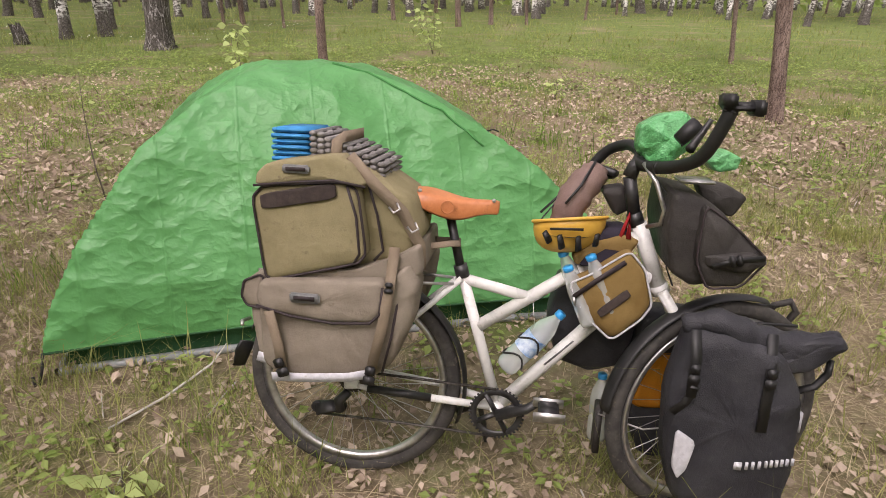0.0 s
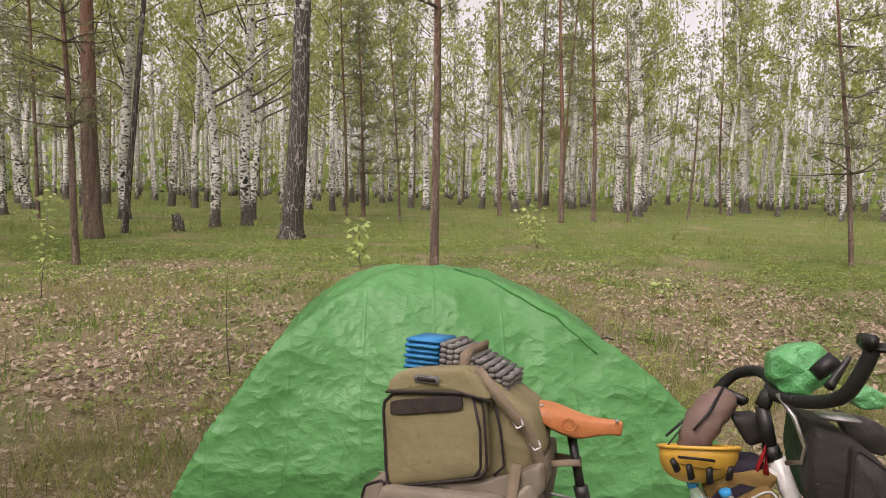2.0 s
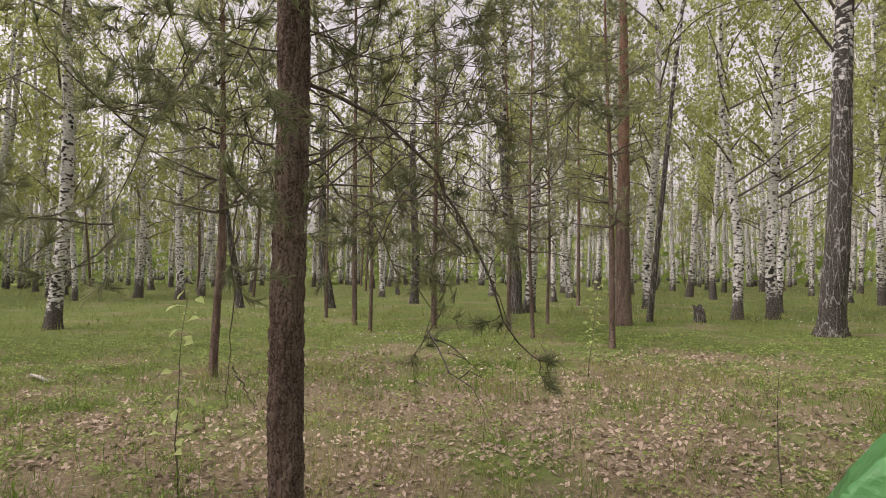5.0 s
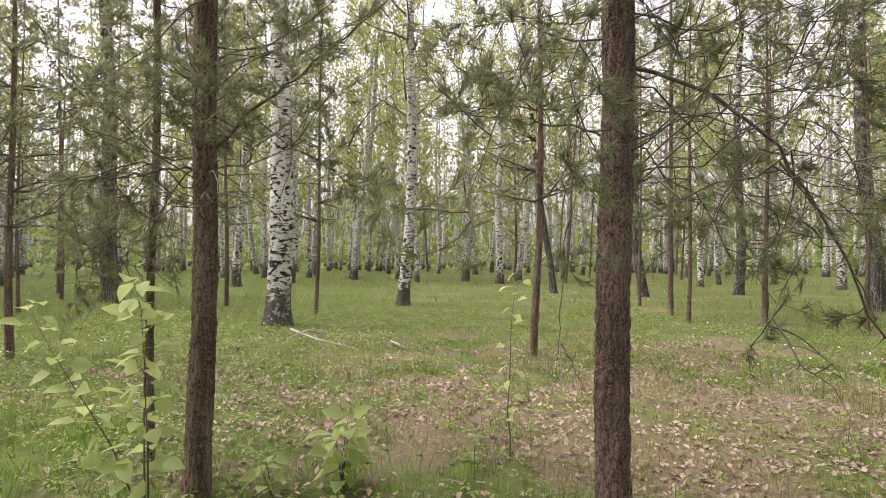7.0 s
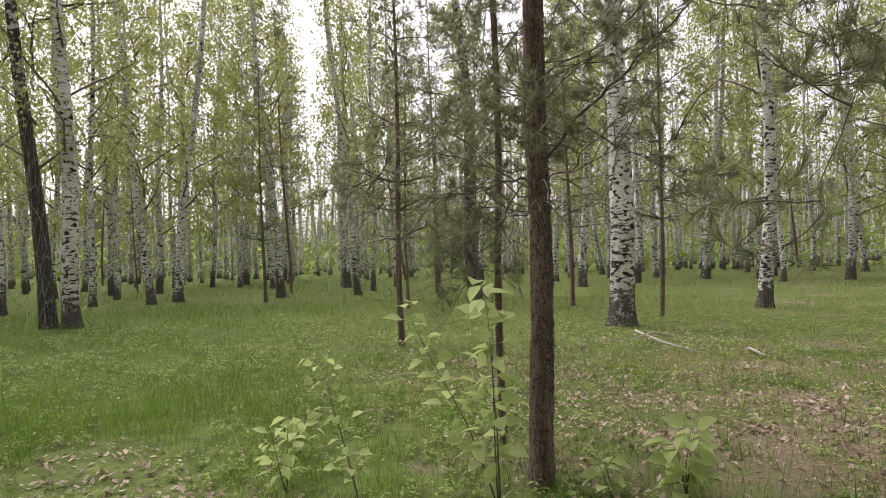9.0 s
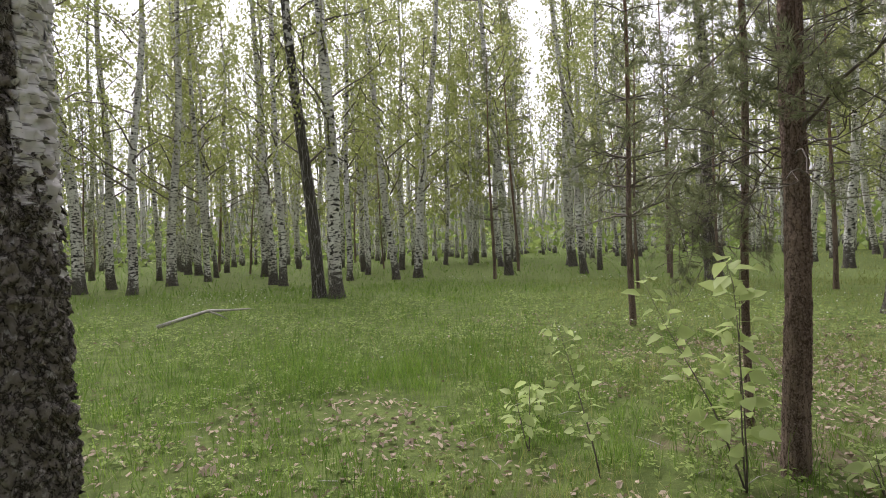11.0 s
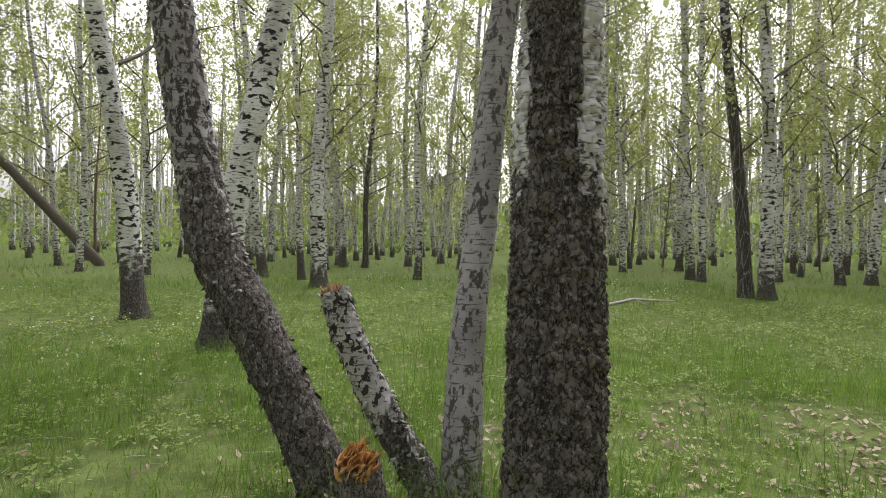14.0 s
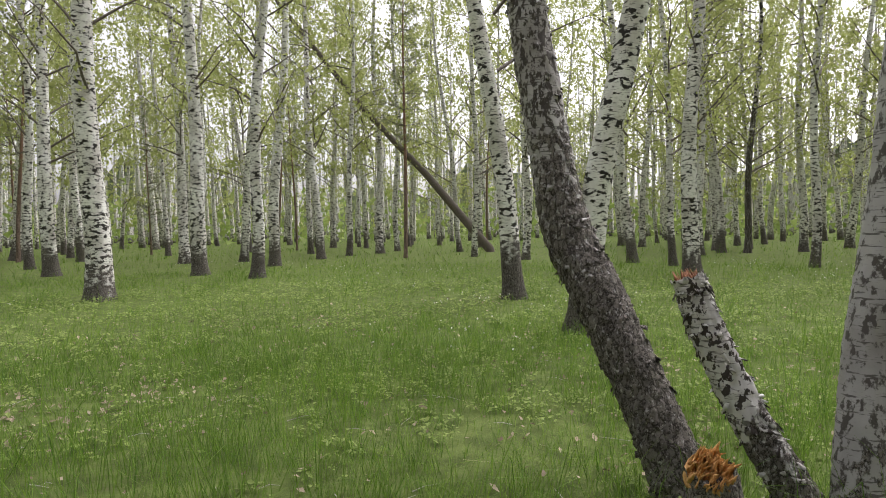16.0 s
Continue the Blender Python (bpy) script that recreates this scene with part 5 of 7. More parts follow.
        for u, lean in ((-0.14, 0.03), (0.13, -0.03)):
            part("strap", band([L(u - lean * 0.6, 0.655, -0.272), L(u, 0.56, -0.264), L(u + lean * 0.4, 0.47, -0.262)] if u < 0 else [L(0.175, 0.84, -0.21), L(0.172, 0.74, -0.262), L(0.155, 0.64, -0.262), L(0.12, 0.49, -0.264)], 0.028), WEB, t, "brown webbing strap")
            buckle(u + lean * 0.3, 0.49, -0.27, t, 0.032, 0.055, -0.35 if u < 0 else 0.15)
        buckle(0.172, 0.745, -0.268, t, 0.024, 0.03, 0.1)
        part("side_piping", Shape().tube([L(0.235, 0.74, -0.2), L(0.19, 0.7, -0.236), L(0.175, 0.6, -0.245), L(0.15, 0.49, -0.243)], 0.004, 6), PIPING, t)


rear_bags()


def sleeping_mat():
    t = thing("sleeping_mat", BIKE, "folded blue and grey foam sleeping mat", "sleeping mat")
    for k in range(6):
        v = 1.05 + 0.0155 * k
        g = Shape()
        g.tube([L(-0.185 + 0.004 * (k % 2), v, -0.135), L(-0.185, v, 0.02)], 0.0068, 8, True)
        g.box((-0.185, -0.14 + 0.004 * (k % 2), v - 0.0058), (-0.085, 0.05, v + 0.0058), 0.004)
        part("blue_fold", g, BLUE_FOAM, t, "bright blue foam fold")
        h = Shape()
        for i in range(10):
            u = -0.072 + 0.021 * i
            d = -0.09 * (i / 10) ** 1.1 - 0.003
            for s in (-0.13, -0.05, 0.03):
                h.lathe([(0, 0.0085), (0.008, 0.006), (0.0125, 0.0), (0.008, -0.006), (0, -0.0085)], L(u, v + d + (0.002 if i % 2 else -0.002), s), (0, 0.2, 1), 8)
            h.box((u - 0.011, -0.135, v + d - 0.005), (u + 0.011, 0.1, v + d + 0.004), 0.003)
        part("grey_fold", h, GREY_FOAM, t, "grey dimpled foam fold")
    part("strap", band([L(-0.01, 1.03, -0.145), L(0.0, 1.105, -0.143), L(0.01, 1.115, -0.1), L(0.02, 1.115, 0.05)], 0.03, 0.003), WEB, t, "webbing strap over the mat")


sleeping_mat()


def bottle(m, label, length=0.24, r=0.033, full_label=True, group="water bottles"):
    t = thing("water_bottle", m, label, "bottle", group)
    prof = [(0, 0), (r * 0.9, 0.0), (r, 0.012), (r, length * 0.3), (r * 0.94, length * 0.36), (r, length * 0.42), (r, length * 0.62), (r * 0.85, length * 0.75), (0.013, length * 0.9), (0.0125, length * 0.94)]
    part("bottle_body", Shape().lathe(prof, (0, 0, 0), (0, 0, 1), 24), BOTTLE, t, "clear crinkled plastic")
    cap = part("cap", Shape().lathe([(0.0145, length * 0.92), (0.0155, length * 0.93), (0.0155, length * 0.985), (0.012, length), (0, length)], (0, 0, 0), (0, 0, 1), 20), CAP_BLUE, t, "bright blue screw cap")
    if full_label:
        part("paper_label", Shape().lathe([(r + 0.0008, length * 0.33), (r + 0.0008, length * 0.58)], (0, 0, 0), (0, 0, 1), 24), LABEL_BLUE, t, "blue and white label")
    return t


def aim(base, tip):
    z = (tip - base).normalized()
    x = z.orthogonal().normalized()
    return Matrix.Translation(base) @ Matrix((x, z.cross(x), z)).transposed().to_4x4()


def front_bags():
    w = bottle(BIKE @ aim(L(0.482, 0.425, -0.005), L(0.635, 0.61, -0.005)), "clear plastic water bottle with blue cap in a frame cage", 0.25, 0.036)
    for k in (0.05, 0.12):
        part("cage_wire", Shape().tube([(0.039 * math.cos(a), 0.039 * math.sin(a), k + 0.02 * math.sin(a * 2)) for a in [0.35 * j for j in range(19)]], 0.003, 5), BLACK_PLASTIC, w, "black cage wire")
    t = thing("frame_bag", BIKE, "mustard-brown canvas bag holding water bottles at the head tube", "bag")
    face = [(0.645, 0.735), (0.70, 0.765), (0.80, 0.84), (0.845, 0.79), (0.875, 0.69), (0.85, 0.645), (0.775, 0.575), (0.70, 0.64)]
    part("body", pillow(face, -0.085, -0.015, 0.012, 0.006, 12.0), BROWN, t)
    part("light_piping", ringline(face, -0.087, 0.0032), REFLECT, t, "pale edge piping")
    part("dark_patch", pillow([(0.725, 0.665), (0.80, 0.735), (0.815, 0.715), (0.74, 0.645)], -0.1015, -0.096, 0.001, 0.001, 13.0, 1, 0.001), DARK_PATCH, t, "dark rectangular patch")
    part("zip_tape", band([L(0.66, 0.70, -0.094), L(0.72, 0.755, -0.098), L(0.79, 0.81, -0.094)], 0.014, 0.002), PIPING, t, "dark zip")
    part("zip_pull", Shape().tube([L(0.66, 0.70, -0.096), L(0.665, 0.675, -0.1)], 0.004, 6), STEEL, t)
    part("lid", pillow([(0.65, 0.80), (0.70, 0.845), (0.79, 0.875), (0.835, 0.855), (0.815, 0.82), (0.76, 0.85), (0.70, 0.82), (0.665, 0.77)], -0.03, 0.03, 0.006, 0.006, 14.0), BROWN, t, "raised brown lid")
    part("lining", pillow([(0.665, 0.77), (0.70, 0.83), (0.76, 0.85), (0.81, 0.82), (0.76, 0.78)], -0.035, 0.02, 0.002, 0.003, 14.5), NAVY, t, "dark lining")
    for n, (u, v, s) in enumerate(((0.645, 0.762, -0.066), (0.705, 0.80, -0.07), (0.632, 0.79, -0.01))):
        bottle(BIKE @ aim(L(u + 0.07, v - 0.15, s), L(u, v, s)), "clear plastic bottle with blue cap in the frame bag", 0.185, 0.026, False)
    # navy bundle and red cord
    t = thing("cloth_bundle", BIKE, "dark blue cloth bundle tucked behind the head tube", "cloth")
    part("body", pillow([(0.68, 0.84), (0.73, 0.885), (0.80, 0.89), (0.82, 0.83), (0.74, 0.80)], -0.02, 0.08, 0.01, 0.008, 15.0), NAVY, t)
    t = thing("red_cord", BIKE, "dark red cord looped at the head tube", "cord")
    part("loop", Shape().tube([L(0.775, 0.85, -0.03), L(0.80, 0.93, -0.02), L(0.80, 0.86, -0.03)], [0.008, 0.006, 0.01], 6), RED, t)
    # helmet
    t = thing("helmet", BIKE, "yellow cycling helmet hanging upside down from the handlebar", "helmet")
    s, verts, n, m = Shape(), [], 28, 9
    for i in range(m + 1):
        a = (i / m) * math.pi / 2
        for k in range(n):
            b_ = 2 * math.pi * k / n
            ru, rs = 0.102 * (1 + 0.06 * math.cos(b_)), 0.082
            verts.append(L(0.632 + ru * math.sin(a) ** 0.8 * math.cos(b_), 0.897 - 0.095 * math.cos(a) ** 0.8 + 0.012 * math.cos(b_) * math.sin(a) - 0.018 * math.sin(b_) * math.sin(a), 0.0 + rs * math.sin(a) ** 0.8 * math.sin(b_)))
    faces = [(i * n + k, i * n + (k + 1) % n, (i + 1) * n + (k + 1) % n, (i + 1) * n + k) for i in range(m) for k in range(n)]
    s.add(verts, faces)
    sh = part("shell", s, YELLOW, t, "matt yellow shell")
    sh.modifiers.new("thick", "SOLIDIFY").thickness = 0.02
    part("rim_band", Shape().tube([L(0.632 + 0.104 * (1 + 0.06 * math.cos(a)) * math.cos(a), 0.9 + 0.012 * math.cos(a) - 0.018 * math.sin(a), 0.084 * math.sin(a)) for a in [2 * math.pi * k / 32 for k in range(33)]], 0.005, 8, False), YELLOW, t)
    for k, (u, v, h) in enumerate(((0.575, 0.862, 0.03), (0.61, 0.852, 0.04), (0.655, 0.85, 0.042), (0.70, 0.862, 0.035))):
        part("vent", Shape().tube([L(u - 0.008 + 0.006 * k, v + h * 0.45, -0.082 + 0.004 * abs(k - 1.5)), L(u + 0.008, v - h * 0.5, -0.07 + 0.004 * abs(k - 1.5))], [0.009, 0.012], 10, True, 0.6), BLACK_PLASTIC, t, "dark vent slot")
    part("vent", band([L(0.58, 0.888, -0.086), L(0.62, 0.892, -0.093), L(0.67, 0.893, -0.093)], 0.007, 0.002), BLACK_PLASTIC, t, "dark vent slot")
    part("lining", Shape().lathe([(0.0, 0.0), (0.085, 0.004)], L(0.632, 0.862, 0), (0, 0, 1), 24), BLACK_PLASTIC, t)
    for q in (0.05, -0.05):
        part("chin_strap", Shape().tube([L(0.555, 0.905, q), L(0.64, 0.985, 0.1), L(0.70, 1.02, 0.18)], 0.004, 6, True, 0.5), BLACK_PLASTIC, t)
    # brown roll in the helmet
    t = thing("stuff_sack", BIKE, "brown nylon stuff sack tucked into the helmet", "bag")
    g, pts = Shape(), []
    pts = [spline_pt([L(0.615, 0.88, 0.02), L(0.63, 0.92, 0.02), L(0.66, 0.975, 0.05), L(0.70, 1.02, 0.08), L(0.715, 1.045, 0.09)], k / 16) for k in range(17)]
    part("body", g.tube(pts, [0.012 + 0.036 * math.sin(math.pi * min(1, 0.1 + k / 19)) ** 0.6 + 0.003 * math.sin(k * 2.1) for k in range(17)], 20), MAUVE, t)
    part("cord", Shape().tube([L(0.62, 0.95, -0.03), L(0.66, 1.0, -0.01), L(0.70, 1.06, 0.06)], 0.004, 6), BLACK_PLASTIC, t)
    # handlebar bag
    t = thing("handlebar_bag", BIKE, "charcoal roll-top bag slung from the handlebar", "bag")
    face = [(0.88, 1.02), (0.96, 1.005), (1.02, 0.96), (1.09, 0.865), (1.05, 0.80), (0.96, 0.765), (0.90, 0.80), (0.872, 0.92)]
    part("body", pillow(face, -0.14, 0.16, 0.012, 0.008, 18.0), GREY_CLOTH, t)
    end = [(0.95, 0.995), (1.02, 0.95), (1.115, 0.865), (1.06, 0.79), (0.98, 0.78), (0.945, 0.85)]
    part("roll_end", pillow(end, -0.185, -0.13, 0.012, 0.01, 19.0, 1, 0.012), GREY_CLOTH, t, "folded roll end")
    part("roll_fold", pillow([(0.96, 0.87), (1.07, 0.885), (1.115, 0.86), (1.06, 0.83), (0.97, 0.84)], -0.2, -0.17, 0.008, 0.008, 20.0, 1, 0.006), GREY_CLOTH, t)
    part("end_seam", ringline(end, -0.187, 0.003), PIPING, t)
    part("strap", band([L(0.98, 0.845, -0.21), L(1.03, 0.865, -0.212), L(1.10, 0.875, -0.205)], 0.014), BLACK_PLASTIC, t)
    buckle(1.03, 0.866, -0.215, t, 0.03, 0.03, 1.3)
    part("roll_end", pillow([(1.0, 1.015), (1.10, 1.0), (1.165, 0.965), (1.13, 0.90), (1.05, 0.92)], 0.16, 0.22, 0.01, 0.01, 21.0), GREY_CLOTH, t, "folded roll end")
    part("side_pouch", pillow([(0.72, 0.985), (0.79, 1.0), (0.82, 0.93), (0.77, 0.905)], 0.05, 0.12, 0.01, 0.008, 22.0), GREY_CLOTH, t)
    part("mount_plate", Shape().box((0.9, -0.12, 1.035), (0.985, -0.03, 1.045), 0.003), STEEL, t, "metal mounting plate")
    # green shower cap
    t = thing("shower_cap", BIKE, "crumpled bright green waterproof cover on the handlebar", "cover")
    part("body", pillow([(0.80, 1.17), (0.85, 1.20), (0.92, 1.215), (0.955, 1.17), (0.95, 1.12), (0.88, 1.08), (0.83, 1.075), (0.80, 1.11)], -0.03, 0.12, 0.035, 0.045, 24.0, 0.9, 0.03), GREEN_FILM, t)
    part("loose_corner", pillow([(0.97, 1.09), (1.02, 1.12), (1.06, 1.10), (1.05, 1.07), (1.0, 1.06)], -0.06, 0.04, 0.01, 0.02, 25.0), GREEN_FILM, t)
    part("print_bar", Shape().tube([L(0.90, 1.125, -0.07), L(0.915, 1.16, -0.068), L(0.93, 1.19, -0.055)], 0.004, 6, True, 0.4), PIPING, t)
    # black pannier on the near fork, orange and black one on the far side
    t = thing("pannier", BIKE, "black roll-top pannier with white print on the front fork", "pannier", "front panniers")
    face = [(0.955, 0.66), (1.03, 0.672), (1.16, 0.645), (1.21, 0.60), (1.255, 0.52), (1.27, 0.30), (1.25, 0.17), (1.1, 0.12), (0.975, 0.15), (0.93, 0.30), (0.92, 0.48)]
    part("body", pillow(face, -0.205, -0.075, 0.022, 0.014, 27.0, 0.98, 0.03), BLACK_CLOTH, t)
    roll = [spline_pt([L(0.945, 0.668, -0.15), L(1.03, 0.69, -0.17), L(1.12, 0.655, -0.17), L(1.22, 0.64, -0.16), L(1.335, 0.655, -0.15)], k / 20) for k in range(21)]
    part("roll_top", Shape().tube(roll, [0.018 + 0.02 * math.sin(math.pi * min(1, (k + 2) / 24)) + 0.004 * math.sin(k * 1.7) for k in range(21)], 14, True, 0.8), BLACK_CLOTH, t, "rolled black top")
    tail = [(1.14, 0.64), (1.33, 0.672), (1.345, 0.65), (1.27, 0.575), (1.2, 0.56), (1.12, 0.58)]
    part("roll_tail", pillow(tail, -0.185, -0.125, 0.008, 0.012, 28.0, 1, 0.012), BLACK_CLOTH, t, "folded tail of the roll top")
    for u, v0, v1 in ((0.965, 0.655, 0.5), (1.15, 0.66, 0.42)):
        part("strap", band([L(u, v0 + 0.02, -0.205), L(u + 0.004, (v0 + v1) / 2 + 0.03, -0.228), L(u, v1, -0.238)], 0.026), BLACK_PLASTIC, t)
        buckle(u + 0.003, v0 - 0.09, -0.235, t, 0.028, 0.055)
    part("strap", band([L(0.975, 0.53, -0.236), L(0.955, 0.48, -0.232), L(0.93, 0.44, -0.215)], 0.022), BLACK_PLASTIC, t)
    part("carry_strap", Shape().tube([L(1.25, 0.50, -0.15), L(1.30, 0.52, -0.15), L(1.325, 0.56, -0.15), L(1.325, 0.6, -0.15)], 0.01, 6, True, 0.35), BLACK_PLASTIC, t)
    part("reflective_patch", pillow([(0.945, 0.40), (1.0, 0.365), (0.985, 0.28), (0.965, 0.25), (0.945, 0.29)], -0.2315, -0.222, 0.002, 0.002, 29.0, 1, 0.002), REFLECT, t, "pale reflective patch")
    for k in range(4):
        part("print_bar", Shape().box((1.10 + 0.0155 * k + (0.012 if k else 0), -0.2395, 0.302 + 0.003 * k), (1.108 + 0.0155 * k + 0.012, -0.2355, 0.325 + 0.003 * k), 0.001), REFLECT, t)
    for k in range(6):
        part("print_bar", Shape().box((1.175 + 0.0125 * k, -0.239, 0.316 + 0.003 * k), (1.183 + 0.0125 * k, -0.235, 0.337 + 0.003 * k), 0.001), REFLECT, t)
    part("side_reflector", Shape().box((1.262, -0.19, 0.40), (1.268, -0.175, 0.46), 0.002), REFLECT, t)
    t = thing("pannier", BIKE, "orange and black pannier on the far side of the front wheel", "pannier", "front panniers")
    part("body", pillow([(0.88, 0.60), (1.15, 0.61), (1.18, 0.42), (1.16, 0.12), (0.93, 0.10), (0.86, 0.3)], 0.085, 0.22, 0.01, 0.01, 31.0), BLACK_CLOTH, t)
    part("orange_panel", pillow([(0.865, 0.47), (1.12, 0.50), (1.13, 0.31), (0.875, 0.29)], 0.068, 0.09, 0.006, 0.006, 32.0), ORANGE_CLOTH, t, "orange panel")
    t = thing("dry_bag", BIKE, "black bag resting on the ground behind the frame", "bag")
    part("body", pillow([(0.63, 0.70), (0.75, 0.69), (0.88, 0.6), (0.86, 0.42), (0.75, 0.38), (0.64, 0.42), (0.60, 0.55)], 0.09, 0.22, 0.02, 0.01, 33.0), BLACK_CLOTH, t)
    bottle(BIKE @ aim(L(0.8, 0.12, 0.15), L(0.8, 0.36, 0.15)), "plastic bottle with blue cap behind the front wheel", 0.24, 0.033, False)


front_bags()


# ---- the near trees ----
def spline(pts, f):
    """A smooth curve through the points, f from 0 to 1."""
    n = len(pts) - 1
    k = min(int(f * n), n - 1)
    q = f * n - k
    a, b, c, d = (Vector(pts[max(min(k + j, n), 0)]) for j in (-1, 0, 1, 2))
    return 0.5 * (2 * b + (c - a) * q + (2 * a - 5 * b + 4 * c - d) * q * q + (3 * b - a - 3 * c + d) * q ** 3)


def rough_trunk(spine, radii, seg, rings, cell, depth, material, seed=0, torn=0.0, flare=0.0):
    """A trunk with raised bark plates along a bent axis; torn: how ragged its broken top is."""
    shape, verts, faces = Shape(), [], []
    n = len(spine) - 1
    for i in range(rings + 1):
        f = i / rings
        p = spline(spine, f)
        d = (spline(spine, min(f + 0.01, 1)) - spline(spine, max(f - 0.01, 0))).normalized()
        side = (Vector((1, 0, 0)) - d * d.x).normalized()
        up = d.cross(side)
        r = float(np.interp(f * n, range(n + 1), radii)) * (1 + flare * math.exp(-f * n * 2.2))
        for k in range(seg):
            a = 2 * math.pi * k / seg
            q = p + (side * math.cos(a) + up * math.sin(a)) * r
            wx, wz = noise.noise((q.x * 14, q.y * 14, q.z * 9 + seed)) * 0.9, noise.noise((q.x * 16 + 9, q.y * 16, q.z * 12)) * 0.9
            crack = abs(noise.noise((q.x * cell + seed + wx, q.y * cell + wz, q.z * cell * 0.32 + wx)))
            fine = abs(noise.noise((q.x * cell * 2.1 + wz, q.y * cell * 2.1, q.z * cell * 0.9 + seed)))
            plate = 0.75 * min(1.0, crack * 3.2) + 0.45 * min(1.0, fine * 3.0) + 0.4 * noise.noise((q.x * cell * 1.5 + 4, q.y * cell * 1.5, q.z * cell * 1.2 + seed)) - 0.1
            lumps = noise.noise((q.x * 5 + seed, q.y * 5, q.z * 3)) * 0.05 * r + noise.noise((q.x * 40, q.y * 40, q.z * 40)) * depth * 0.35
            q += (q - p).normalized() * (depth * (plate - 0.5) + lumps)
            if torn and i >= rings - 2:
                q += d * torn * (noise.noise((a * 2.3 + seed, i, 1.7)) + 0.4 * noise.noise((a * 9, i, seed)))
            verts.append(q)
    for i in range(rings):
        for k in range(seg):
            a, b = i * seg + k, i * seg + (k + 1) % seg
            faces.append((a, b, b + seg, a + seg))
    return shape.add(verts, faces)


def flakes(spine, radii, count, seed):
    """Loose bark plates, each tilted off the trunk at its lower or side edge."""
    rng, s, n = np.random.default_rng(seed), Shape(), len(spine) - 1
    for i in range(count):
        f = rng.uniform(0.02, 0.97)
        p = spline(spine, f)
        d = (spline(spine, min(f + 0.01, 1)) - spline(spine, max(f - 0.01, 0))).normalized()
        a = rng.uniform(0, 2 * math.pi)
        side = (Vector((1, 0, 0)) - d * d.x).normalized()
        out = side * math.cos(a) + d.cross(side) * math.sin(a)
        across = d.cross(out)
        r = float(np.interp(f * n, range(n + 1), radii)) * (1 + 0.1 * math.exp(-f * n * 2.2))
        w, h = rng.uniform(0.004, 0.017), rng.uniform(0.006, 0.028) * rng.uniform(0.6, 1.2)
        lift, twist = rng.uniform(0.002, 0.014), rng.normal() * 0.006
        turn = rng.normal() * 0.5
        across, d = across * math.cos(turn) + d * math.sin(turn), d * math.cos(turn) - across * math.sin(turn)
        c = p + out * (r + 0.004)
        v = []
        for u, q in ((-1, -0.8), (-0.2, -1), (1, -0.6), (0.8, 0.5), (0.1, 1), (-0.9, 0.7)):
            u, q = u + rng.normal() * 0.4, q + rng.normal() * 0.4
            v.append(c + across * u * w + d * q * h + out * (lift * (0.6 - q) + twist * u))
        v += [k - out * 0.006 for k in v]
        s.add(v, [(0, 1, 2, 3, 4, 5)] + [(k, k + 6, (k + 1) % 6 + 6, (k + 1) % 6) for k in range(6)])
    return s


def splinters(centre, way, r, n, length, seed):
    """Torn wood fibres standing on a break."""
    rng = np.random.default_rng(seed)
    way, s = Vector(way).normalized(), Shape()
    e1 = way.orthogonal().normalized()
    e2 = way.cross(e1)
    s.lathe([(0.0, 0.0), (r * 0.5, 0.008), (r * 0.92, -0.02), (r * 0.9, -0.06)], centre, way, 20)
    for i in range(n):
        a, q = rng.uniform(0, 6.28), r * 0.85 * math.sqrt(rng.uniform(0, 1))
        p = Vector(centre) + (e1 * math.cos(a) + e2 * math.sin(a)) * q - way * 0.03
        h = length * rng.uniform(0.3, 1.0)
        w = rng.uniform(0.25, 1) * 0.17 * r
        s.tube([p, p + way * h * 0.6 + Vector(rng.normal(size=3)) * 0.004, p + way * h + Vector(rng.normal(size=3)) * 0.008], [w, w * 0.7, w * 0.15], 4, True, 0.5)
    return s


